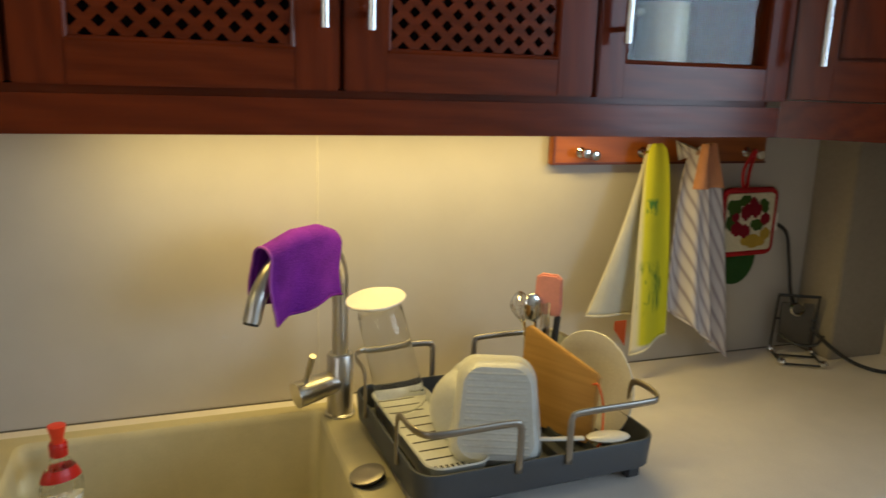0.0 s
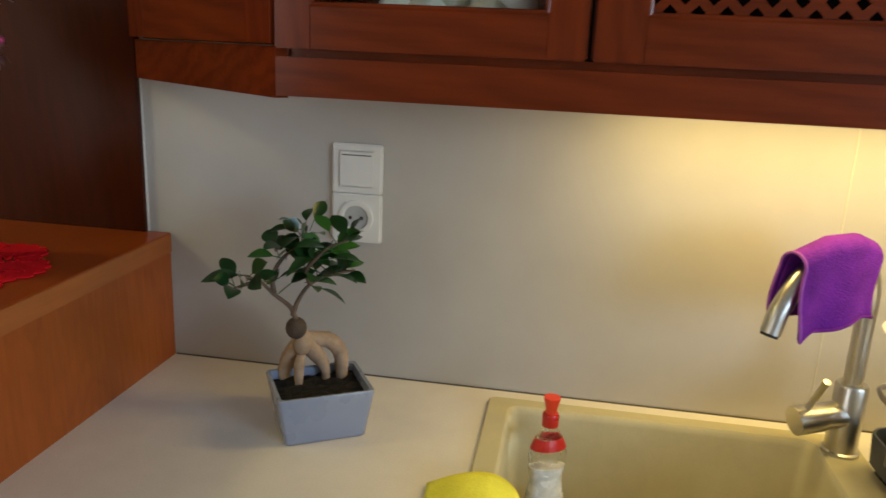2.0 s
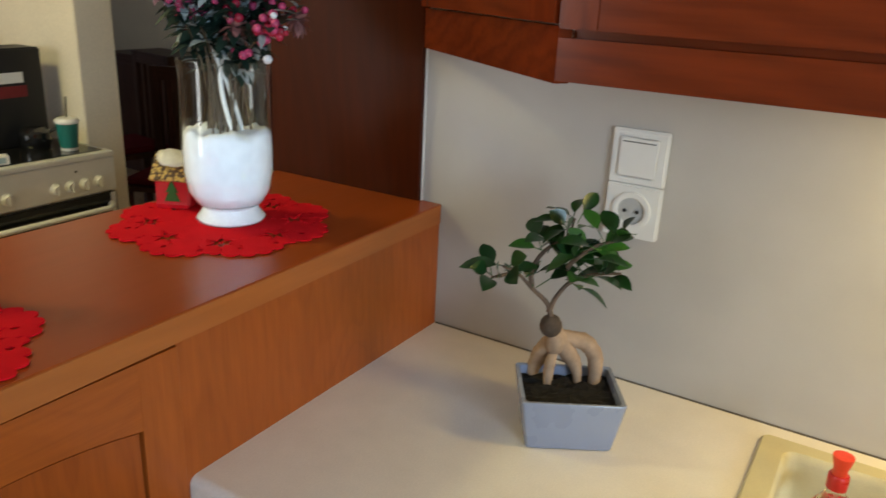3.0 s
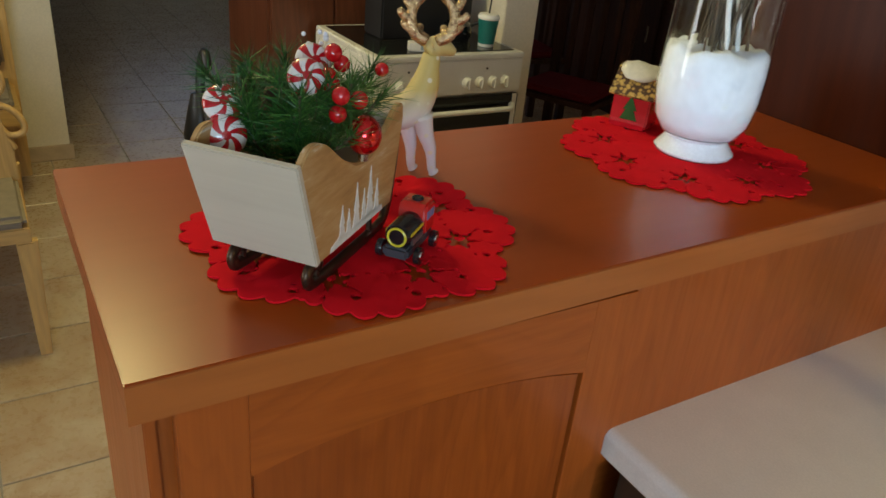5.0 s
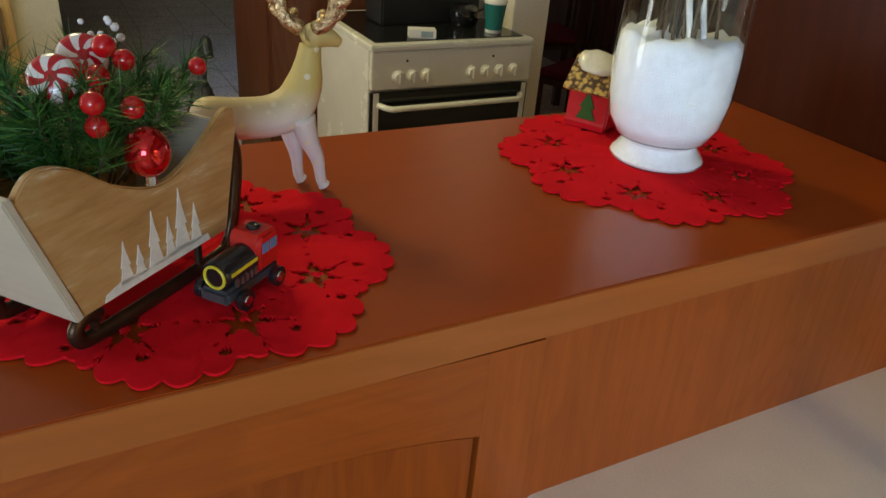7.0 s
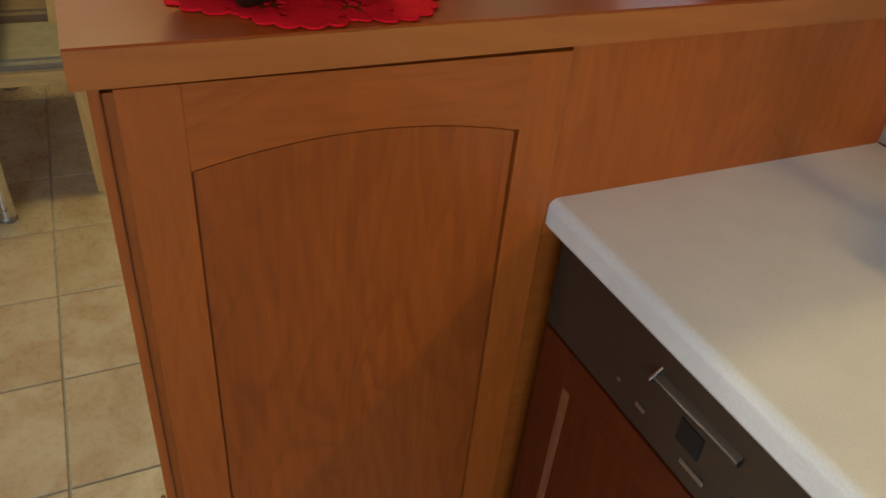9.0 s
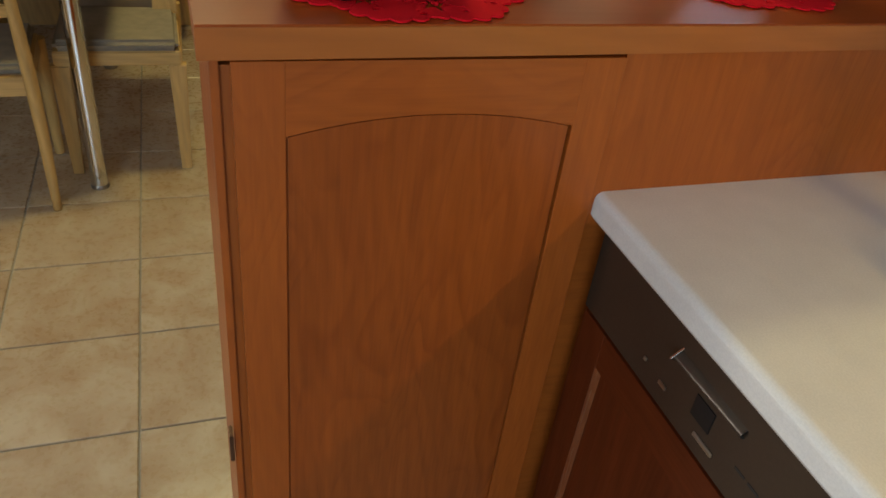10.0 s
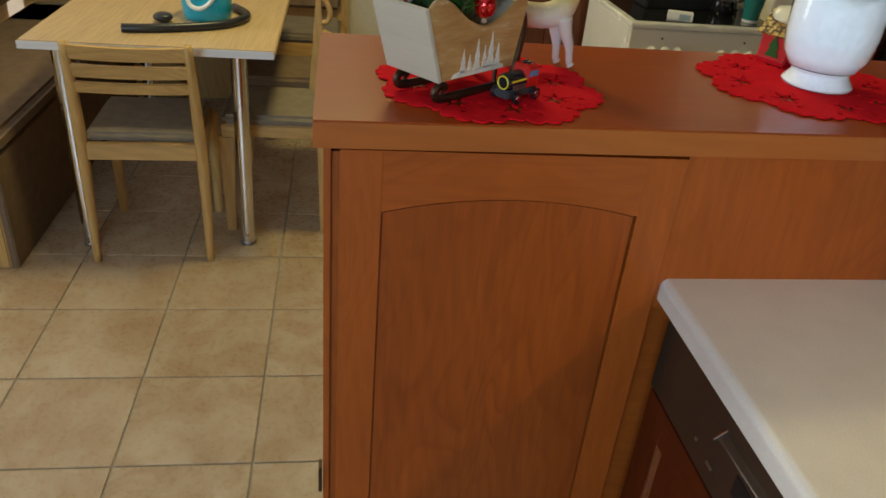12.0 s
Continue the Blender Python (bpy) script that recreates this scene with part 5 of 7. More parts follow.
def doily(at, R, rz, label):
    """A scalloped round felt mat with snowflake cut-outs."""
    d = thing("felt_doily", at, label, "place mat", "felt doilies", rz=rz)
    bm = bmesh.new()
    NR, NT = 44, 384
    flakes = [(0.70 * R * math.cos(2 * math.pi * k / 8), 0.70 * R * math.sin(2 * math.pi * k / 8), 2 * math.pi * k / 8) for k in range(8)]
    rim = [(0.90 * R * math.cos(2 * math.pi * (k + 0.5) / 16), 0.90 * R * math.sin(2 * math.pi * (k + 0.5) / 16)) for k in range(16)]

    def cut(x, y):
        for fx, fy, a0 in flakes:
            dx, dy = x - fx, y - fy
            rr = math.hypot(dx, dy)
            if rr < 0.034:
                a = (math.atan2(dy, dx) - a0) % (math.pi / 3)
                a = min(a, math.pi / 3 - a)
                if rr * math.sin(a) < 0.0024 + 0.0022 * math.sin(rr * 185) and rr > 0.003:
                    return True
        for fx, fy in rim:
            if math.hypot(x - fx, y - fy) < 0.0042:
                return True
        return False

    grid = []
    for i in range(NR + 1):
        row = []
        for j in range(NT):
            a = 2 * math.pi * j / NT
            edge = 0.88 + 0.15 * abs(math.sin(4 * a + 0.4)) ** 0.75 + 0.075 * abs(math.sin(20 * a)) ** 0.6
            r = R * edge * (i / NR) ** 0.8 if i else 0.002
            row.append(bm.verts.new((r * math.cos(a), r * math.sin(a), 0.0012 * noise.noise(Vector((math.cos(a) * 3, math.sin(a) * 3, i * 0.15))) + 0.0014)))
        grid.append(row)
    for i in range(NR):
        for j in range(NT):
            q = [grid[i][j], grid[i + 1][j], grid[i + 1][(j + 1) % NT], grid[i][(j + 1) % NT]]
            c = sum((v.co for v in q), Vector()) / 4
            if not cut(c.x, c.y):
                bm.faces.new(q)
    bmesh.ops.recalc_face_normals(bm, faces=bm.faces)
    bmesh.ops.solidify(bm, geom=bm.faces[:], thickness=0.0022)
    bm.transform(Matrix.Translation((0, 0, 0.002)))
    part("felt", bm, red_felt, d)
    return d


doily((-0.140, -0.822, BZ), 0.144, 10, "scalloped red felt doily under the wooden sled")
doily((-0.203, -0.310, BZ), 0.152, 0, "scalloped red felt doily under the glass vase")
FZ = BZ + 0.0045

# vase with artificial snow and a winter bouquet
vase = thing("glass_vase", (-0.199, -0.298, FZ), "footed clear glass vase full of white artificial snow", "vase")
vase_glass = glass("vase_glass", (0.96, 0.98, 0.98), 0.02, 1.10)
vase_glass.node_tree.nodes["Principled BSDF"].inputs["Coat Weight"].default_value = 0.8
outp = [(0, 0), (0.050, 0), (0.0525, 0.004), (0.049, 0.009), (0.043, 0.017), (0.041, 0.022), (0.049, 0.028), (0.061, 0.046), (0.0662, 0.078), (0.0670, 0.115), (0.065, 0.160), (0.0645, 0.210), (0.066, 0.240)]
inp = [(0.0645, 0.240), (0.063, 0.210), (0.0635, 0.160), (0.065, 0.115), (0.0647, 0.078), (0.0600, 0.047), (0.0480, 0.0290), (0.03, 0.0279), (0, 0.0278)]
part("glass", lathe(outp + inp, 56), vase_glass, vase, smooth=True).visible_shadow = False
snow_m = paint("artificial_snow", (0.88, 0.90, 0.93), 0.85, vary=0.05, scale=90, fine=700, relief=0.8)
bm = lathe([(0, 0.0280), (0.030, 0.0285), (0.0478, 0.0292), (0.0597, 0.0475), (0.0644, 0.0785), (0.0648, 0.115), (0.0635, 0.132), (0.058, 0.138), (0.045, 0.136), (0.025, 0.139), (0, 0.137)], 56)
for v in bm.verts:
    if v.co.z > 0.13:
        v.co.z += 0.010 * noise.noise(v.co * 55) + 0.004 * noise.noise(v.co * 160)
part("snow_fill", bm, snow_m, vase, "white artificial snow", "all")
part("foot_snow", lathe([(0, 0.0010), (0.0485, 0.0010), (0.051, 0.004), (0.0475, 0.0085), (0.0418, 0.0165), (0.0400, 0.0215), (0.0470, 0.0276), (0, 0.0277)], 48), paint("milky_glass", (0.86, 0.88, 0.92), 0.12, vary=0.03, scale=20, relief=0, coat=0.5), vase, "milky white glass foot", True)
bq = thing("winter_bouquet", (-0.199, -0.298, FZ + 0.13), "artificial bouquet of frosted leaves, red berries and cones", "bouquet")
rb = random.Random(11)
stem_w = paint("white_stem", (0.75, 0.74, 0.70), 0.6, vary=0.1, scale=60, relief=0.4)
stem_b = paint("brown_stem", (0.10, 0.07, 0.04), 0.8, vary=0.2, scale=60, relief=0.4)
magentas = bmesh.new()
greens, frosts, reds, cones, whites = bmesh.new(), bmesh.new(), bmesh.new(), bmesh.new(), bmesh.new()
for k in range(34):
    a, sp = 2 * math.pi * k / 34 * 5 + rb.uniform(-0.2, 0.2), rb.uniform(0.04, 0.14)
    top_p = Vector((sp * math.cos(a), sp * math.sin(a), rb.uniform(0.15, 0.34)))
    low_p = Vector((rb.uniform(-0.03, 0.03), rb.uniform(-0.03, 0.03), -0.02))
    mid = low_p.lerp(top_p, 0.5) + Vector((-0.2 * top_p.x, -0.2 * top_p.y, 0.03))
    path = smooth_path([low_p, mid, top_p], 6)
    if k in (4, 15):
        part("stem", tube(smooth_path([low_p + Vector((0.008, -0.010, 0.01)), Vector((0.015, -0.02, 0.1)), top_p], 6), 0.0032, 8), stem_w, bq, "thick white stem")
    else:
        part("stem", tube(path, 0.0016, 6), stem_b, bq)
    for q in range(34):
        p = path[rb.randrange(len(path) // 2, len(path))]
        w = Vector((rb.uniform(-1, 1), rb.uniform(-1, 1), rb.uniform(-0.3, 0.8)))
        leaf(p, w, (0.1, 0.2, 1), rb.uniform(0.025, 0.048), rb.uniform(0.005, 0.010), (greens, greens, frosts, greens, greens)[q % 5], 4)
    for q in range(7):
        p = path[rb.randrange(len(path) * 2 // 3, len(path))] + Vector([rb.uniform(-0.011, 0.011) for _ in range(3)])
        ball(p, rb.uniform(0.005, 0.0066), 10, reds if q % 2 else magentas)
    if k % 2 == 1:
        for q in range(22):
            ball(top_p + Vector([rb.gauss(0, 0.011) for _ in range(3)]), rb.uniform(0.004, 0.007), 8, (magentas, reds, magentas, whites, reds)[q % 5])
    if k % 4 == 0:
        p = top_p + Vector((0, 0, -0.02))
        for q in range(26):
            w = Vector((rb.uniform(-1, 1), rb.uniform(-1, 1), rb.uniform(-1, 1)))
            leaf(p, w, (0, 0.3, 1), rb.uniform(0.018, 0.028), 0.006, cones, 3)
for nm, bmx, mt, lab in (("green_leaves", greens, paint("dark_pine_green", (0.010, 0.032, 0.020), 0.6, vary=0.3, scale=40), "dark green leaves"), ("frosted_leaves", frosts, paint("frosted_leaf", (0.45, 0.52, 0.52), 0.5, vary=0.3, scale=60), "silvery frosted leaves"), ("berry_cluster", reds, paint("frosted_red_berry", (0.40, 0.02, 0.05), 0.25, vary=0.5, scale=120), "red berries"), ("frosted_beads", magentas, paint("frosted_magenta", (0.55, 0.06, 0.16), 0.4, vary=0.5, scale=150), "frosted pink beads"), ("snow_beads", whites, snow_m, "white beads"), ("cone_cluster", cones, paint("frosted_cone", (0.30, 0.13, 0.12), 0.7, vary=0.5, scale=90), "reddish frosted cones")):
    tagged(part(nm, bmx, mt, bq, lab, "all"), kind="stuff")

# little ceramic house
hs = thing("ceramic_house", (-0.318, -0.297, FZ), "small red ceramic house with a snowy roof", "ornament", rz=-62)
hs.scale = (1.15, 1.15, 1.15)
red_glaze = paint("red_glaze", (0.55, 0.012, 0.02), 0.16, vary=0.06, scale=40, relief=0.02, coat=0.4)
part("wall", prism([(-0.024, 0.0), (0.024, 0.0), (0.025, 0.006), (0.022, 0.010), (0.021, 0.045), (0.0, 0.068), (-0.021, 0.045), (-0.022, 0.010), (-0.025, 0.006)], -0.024, 0.024, "xz", 0.002), red_glaze, hs, smooth=True)
rm, nt, b = nodes_of("speckled_roof", 0.35)
vr = nt.nodes.new("ShaderNodeTexVoronoi")
vr.inputs["Scale"].default_value = 190
nt.links.new(coords(nt), vr.inputs["Vector"])
nt.links.new(ramp(nt, vr.outputs["Distance"], [(0.0, (0.66, 0.43, 0.10)), (0.40, (0.55, 0.33, 0.08)), (0.62, (0.08, 0.035, 0.015))]), b.inputs["Base Color"])
bump(nt, b, vr.outputs["Distance"], 0.5, 0.002)
for sx in (-1, 1):
    part("roof", prism([(0.0, 0.073), (sx * 0.029, 0.041), (sx * 0.0265, 0.0385), (0.0, 0.067)], -0.029, 0.029, "xz", 0.001), rm, hs, "brown speckled roof side")
bm = bmesh.new()
ball((0, 0, 0), 0.024, 20, bm)
for v in bm.verts:
    v.co = Vector((v.co.x * 0.8, v.co.y * 1.15, max(v.co.z, -0.005) * 0.30 + 0.071 - abs(v.co.x) * 0.55)) + Vector((0, 0, 0.003 * noise.noise(v.co * 90)))
part("snow_cap", bm, paint("cream_glaze", (0.72, 0.66, 0.50), 0.3, vary=0.06, scale=40), hs, "cream glazed snow", "all")
for sx, rz2 in ((1, 0), (-1, 180)):
    part("fir_motif", prism([(0, 0.040), (0.009, 0.022), (0.005, 0.023), (0.011, 0.010), (-0.011, 0.010), (-0.005, 0.023), (-0.009, 0.022)], -0.0265, -0.0245, "xz", 0.0004, m=pose(-0.0028 * sx, 0, 0, 0, 0, rz2 + 90)), paint("green_glaze", (0.03, 0.12, 0.03), 0.2), hs)
part("door", box(-0.006, 0.006, -0.0255, -0.0238, 0.008, 0.030, 0.001), paint("brown_glaze", (0.12, 0.05, 0.02), 0.25), hs)

# deer figure: one plain shape, its antlers apart
deer_m, nt, b = nodes_of("glittered_deer", 0.5)
sepz = nt.nodes.new("ShaderNodeSeparateXYZ")
co = coords(nt)
nt.links.new(co, sepz.inputs[0])
mr = nt.nodes.new("ShaderNodeMapRange")
mr.inputs[1].default_value, mr.inputs[2].default_value = 0.03, 0.16
nt.links.new(sepz.outputs[2], mr.inputs[0])
c = ramp(nt, mr.outputs[0], [(0.0, (0.70, 0.62, 0.62)), (0.30, (0.72, 0.64, 0.56)), (0.52, (0.62, 0.46, 0.14)), (0.75, (0.60, 0.45, 0.13)), (1.0, (0.66, 0.52, 0.24))])
spk = nt.nodes.new("ShaderNodeTexVoronoi")
spk.inputs["Scale"].default_value = 75
nt.links.new(co, spk.inputs["Vector"])
nt.links.new(mix(nt, (0.75, 0.66, 0.45), c, ramp(nt, spk.outputs["Distance"], [(0.16, (0, 0, 0)), (0.24, (1, 1, 1))])), b.inputs["Base Color"])
bump(nt, b, noise_tex(nt, co, 700, 2), 0.5, 0.001)
bm = tube(smooth_path([(0, -0.062, 0.066), (0, -0.050, 0.072), (0, -0.025, 0.070), (0, 0.005, 0.070), (0, 0.025, 0.078), (0, 0.036, 0.098), (0, 0.040, 0.118), (0, 0.042, 0.132)], 5), [0.004] + [0.016] * 0 + [float(v) for v in np.interp(np.linspace(0, 1, 35), [0, 0.1, 0.35, 0.55, 0.7, 0.85, 1], [0.011, 0.019, 0.0185, 0.0195, 0.0165, 0.0115, 0.0095])], 16)
tube(smooth_path([(0, 0.036, 0.136), (0, 0.046, 0.140), (0, 0.058, 0.138), (0, 0.069, 0.133)], 5), [float(v) for v in np.interp(np.linspace(0, 1, 16), [0, 0.3, 0.7, 1], [0.008, 0.0115, 0.0085, 0.0045])], 14, bm)
for sx, y0, bend in ((-0.010, 0.022, 0.010), (0.010, 0.030, 0.018), (-0.010, -0.048, -0.004), (0.010, -0.042, -0.010)):
    tube(smooth_path([(sx, y0, 0.070), (sx, y0 + bend * 0.3, 0.050), (sx, y0 + bend * 0.8, 0.028), (sx, y0 + bend, 0.006), (sx, y0 + bend + 0.003, 0.0)], 5), [float(v) for v in np.interp(np.linspace(0, 1, 21), [0, 0.3, 0.6, 0.85, 1], [0.0125, 0.009, 0.0055, 0.0048, 0.0062])], 10, bm)
for sx in (-1, 1):
    leaf((sx * 0.008, 0.036, 0.142), (sx * 0.9, -0.35, 0.35), (0, 1, 0.3), 0.020, 0.006, bm, 5)
ball((0, -0.066, 0.072), 0.007, 10, bm)
deer = solid("deer_figurine", bm, deer_m, "pale gold deer figurine standing on the felt doily", "figurine", smooth="all")
deer.matrix_basis = pose(-0.248, -0.730, FZ, 0, 0, 0)
glit = paint("copper_glitter", (0.78, 0.45, 0.25), 0.22, 0.9, 0.7, 300, 520, 1.6)
ant = thing("antlers", (-0.2117, -0.7069, FZ), "copper glitter antlers on the deer figurine", "ornament", rz=65)
for sx in (-1, 1):
    main = smooth_path([(sx * 0.006, 0.038, 0.146), (sx * 0.018, 0.036, 0.154), (sx * 0.023, 0.038, 0.167), (sx * 0.020, 0.042, 0.181), (sx * 0.010, 0.044, 0.191)], 5)
    part("beam", tube(main, [0.0070 - 0.0024 * i / len(main) for i in range(len(main))], 8), glit, ant, smooth="all")
    for i, (dx, dy, dz) in ((6, (0.012, 0.007, 0.008)), (10, (0.013, -0.004, 0.010)), (14, (0.010, 0.006, 0.012)), (4, (-0.004, 0.012, 0.008))):
        p = main[i]
        part("tine", tube(smooth_path([p, p + Vector((sx * dx * 0.6, dy * 0.5, dz * 0.4)), p + Vector((sx * dx, dy, dz))], 4), [0.005, 0.005, 0.005, 0.0048, 0.0046, 0.0044, 0.0042, 0.004, 0.003], 8), glit, ant, smooth="all")

# toy locomotive
tr = thing("toy_locomotive", (-0.078, -0.798, FZ), "small red and black wooden toy locomotive", "toy train", rz=-50)
tr.scale = (0.86, 0.86, 0.86)
toy_red = paint("toy_red", (0.60, 0.018, 0.012), 0.25, vary=0.04, scale=40, relief=0, coat=0.3)
toy_black = paint("toy_black", (0.015, 0.015, 0.017), 0.25, vary=0.08, scale=40, relief=0, coat=0.3)
toy_grey = paint("toy_grey", (0.06, 0.065, 0.075), 0.35, vary=0.05, scale=40, relief=0)
part("chassis", box(-0.036, 0.036, -0.014, 0.014, 0.006, 0.019, 0.003), toy_grey, tr)
part("boiler", lathe([(0, 0), (0.0125, 0), (0.0135, 0.002), (0.0135, 0.040), (0, 0.040)], 24, None, pose(0.032, 0, 0.029, 0, -90, 0)), toy_black, tr, smooth=True)
part("nose_ring", tube([(0.0325, 0.0095 * math.cos(a), 0.029 + 0.0095 * math.sin(a)) for a in np.linspace(0, 2 * math.pi, 24, endpoint=False)], 0.0013, 6, closed=True), paint("toy_yellow", (0.75, 0.65, 0.03), 0.3), tr, "yellow ring")
for sy in (-1, 1):
    part("stripe", box(-0.006, 0.028, sy * 0.0132, sy * 0.0141, 0.0305, 0.0335), paint("toy_yellow_side", (0.75, 0.65, 0.03), 0.3), tr, "yellow stripe")
    for k in range(5):
        part("grille_slat", box(-0.004 + 0.006 * k, -0.001 + 0.006 * k, sy * 0.012, sy * 0.0148, 0.019, 0.026), grey_steel, tr)
cab = part("cab", prism([(-0.036, 0.017), (-0.006, 0.017), (-0.006, 0.044), (-0.011, 0.051), (-0.031, 0.051), (-0.036, 0.044)], -0.0155, 0.0155, "xz", 0.003), toy_red, tr, "red cab", True)
for sy in (-1, 1):
    for k in range(2):
        part("window", box(-0.031 + 0.011 * k, -0.022 + 0.011 * k, sy * 0.0154, sy * 0.0160, 0.034, 0.043), paint("toy_window_blue", (0.10, 0.25, 0.45), 0.2), cab)
part("chimney", lathe([(0, 0.050), (0.006, 0.050), (0.0065, 0.0525), (0.0045, 0.054), (0, 0.0515)], 18, None, Matrix.Translation((-0.021, 0, 0))), toy_black, tr, smooth=True)
for sx in (-0.023, 0.022):
    for sy in (-1, 1):
        wl = part("wheel", lathe([(0, 0), (0.0085, 0), (0.009, 0.001), (0.009, 0.006), (0, 0.006)], 22, None, pose(sx, sy * 0.0145 + (0.003 if sy > 0 else 0.003) * sy + (0 if sy < 0 else 0), 0.009, -90 * sy, 0, 0)), toy_black, tr, smooth=True)
        part("hub", lathe([(0, 0), (0.0048, 0), (0.0045, 0.0012), (0, 0.0016)], 16, None, pose(sx, sy * 0.0235, 0.009, -90 * sy, 0, 0)), chrome, wl, smooth=True)

# wooden sled box with a festive arrangement
SA = (-0.027, -0.905, FZ + 0.007)
SRZ = 129.7
sled = thing("wooden_sled", SA, "whitewashed wooden sled box on dark runners", "sled", rz=SRZ)
wash_m = wood("whitewashed_board", (0.60, 0.54, 0.43), "y", 0.7, 0.04, 0.0, pore=0.12)
tan_m, nt, b = nodes_of("brushed_tan_wood", 0.65)
co = coords(nt)
st = noise_tex(nt, co, 70, 5, (0.18, 1, 1), 0.65, 0.3)
sc2 = noise_tex(nt, co, 10, 3)
c = ramp(nt, st, [(0.25, (0.36, 0.18, 0.055)), (0.46, (0.50, 0.28, 0.095)), (0.60, (0.58, 0.37, 0.16)), (0.68, (0.74, 0.66, 0.52))])
nt.links.new(mix(nt, c, ramp(nt, sc2, [(0.35, (0.8, 0.75, 0.7)), (0.65, (1, 1, 1))]), 0.6, "MULTIPLY"), b.inputs["Base Color"])
bump(nt, b, st, 0.3, 0.001)
side_top = smooth_path([(-0.028, 0.110, 0), (-0.012, 0.123, 0), (0.012, 0.118, 0), (0.045, 0.095, 0), (0.080, 0.084, 0), (0.112, 0.094, 0), (0.144, 0.114, 0), (0.156, 0.114, 0)], 5)
side = [(0.004, 0.024), *[(p.x, p.y) for p in side_top], (0.158, 0.100), (0.140, 0.024)]
for y0, y1 in ((0.0, 0.006), (0.086, 0.092)):
    sd = part("side_board", prism(side, y0, y1, "xz", 0.0012), tan_m, sled, "tan wooden side with a wavy top")
    if y0 == 0.0:
        white_print = paint("white_print", (0.78, 0.76, 0.70), 0.7, vary=0.1, scale=80)
        for (tx, th, tw) in ((0.040, 0.030, 0.006), (0.052, 0.022, 0.005), (0.066, 0.040, 0.007), (0.080, 0.030, 0.005), (0.092, 0.046, 0.008), (0.106, 0.030, 0.006)):
            tri = [(tx - tw, 0.030), (tx + tw, 0.030), (tx + tw * 0.45, 0.030 + th * 0.40), (tx + tw * 0.7, 0.030 + th * 0.40), (tx + tw * 0.25, 0.030 + th * 0.72), (tx, 0.030 + th), (tx - tw * 0.25, 0.030 + th * 0.72), (tx - tw * 0.7, 0.030 + th * 0.40), (tx - tw * 0.45, 0.030 + th * 0.40)]
            part("tree_print", prism(tri, -0.0006, -0.0001, "xz"), white_print, sd)
        part("snow_print", prism([(0.020, 0.0255), (0.120, 0.0255), (0.118, 0.031), (0.090, 0.034), (0.060, 0.031), (0.036, 0.034), (0.022, 0.030)], -0.0006, -0.0001, "xz"), white_print, sd)
fr = part("front_board", box(-0.003, 0.003, -0.001, 0.093, 0.0, 0.096, 0.001, m=Matrix.Translation((0.001, 0, 0.024)) @ pose(0, 0, 0, 0, -19, 0)), wash_m, sled, "whitewashed front board")
part("back_board", box(-0.003, 0.003, 0.0065, 0.0855, 0.0, 0.080, 0.001, m=Matrix.Translation((0.141, 0, 0.024)) @ pose(0, 0, 0, 0, 10, 0)), wash_m, sled)
part("bottom", box(0.004, 0.138, 0.0065, 0.0855, 0.025, 0.030), wash_m, sled)
runner_m = paint("dark_pewter", (0.085, 0.052, 0.032), 0.36, 0.8, 0.2, 40, 200, 0.1)
for y in (0.012, 0.080):
    part("runner", tube(smooth_path([(0.024, y, 0.010), (0.016, y, 0.016), (0.006, y, 0.010), (0.008, y, 0.001), (0.020, y, -0.002), (0.05, y, -0.003), (0.13, y, -0.003), (0.155, y, 0.004), (0.167, y, 0.042), (0.170, y, 0.072), (0.162, y, 0.092), (0.155, y, 0.088)], 6), 0.0040, 10, None, 1.5), runner_m, sled, "dark curled metal runner", "all")
    for x in (0.02, 0.12):
        part("strut", rod((x, y, -0.003), (x, y, 0.026), 0.003, 8), runner_m, sled)
arr = thing("festive_arrangement", SA, "pine greenery with red berries, candies and a red bauble", "arrangement", rz=SRZ)
ra = random.Random(3)
nb = bmesh.new()
nb2 = bmesh.new()


def needle(bm, p, d, ln, w):
    d = d.normalized()
    s = d.cross(Vector((0.2, 0.3, 1))).normalized() * w
    t = d.cross(s).normalized() * w
    tip = p + d * ln - Vector((0, 0, 0.15 * ln))
    if tip.z < 0.118 and not (0.006 < tip.x < 0.138 and 0.010 < tip.y < 0.090):
        return
    a, b2, c2, e = bm.verts.new(p + s), bm.verts.new(p - s * 0.5 + t), bm.verts.new(p - s * 0.5 - t), bm.verts.new(tip)
    bm.faces.new((a, b2, e))
    bm.faces.new((b2, c2, e))
    bm.faces.new((c2, a, e))


twigs = []
for k in range(95):
    a = ra.uniform(0, 2 * math.pi)
    el = ra.uniform(0.05, 1.35)
    base = Vector((0.072 + 0.030 * math.cos(a), 0.055 + 0.020 * math.sin(a), 0.075))
    d = Vector((math.cos(a) * math.cos(el), math.sin(a) * math.cos(el) * 0.85, math.sin(el) * 0.9))
    ln = ra.uniform(0.060, 0.098)
    if d.x < -0.5:
        ln *= 0.75
    end = base + d * ln
    if end.z < 0.125 and not (0.01 < end.x < 0.13 and 0.012 < end.y < 0.088):
        continue
    tw = tube([base, base + d * ln * 0.6, end], 0.0011, 5)
    twigs.append(tw)
    for q in range(110):
        t = ra.uniform(0.3, 1.0)
        p = base + d * ln * t
        side_v = Vector((ra.uniform(-1, 1), ra.uniform(-1, 1), ra.uniform(-1, 1)))
        needle(nb if q % 3 else nb2, p, d * 0.9 + side_v * 0.8, ra.uniform(0.020, 0.034), 0.00055)
tb = bmesh.new()
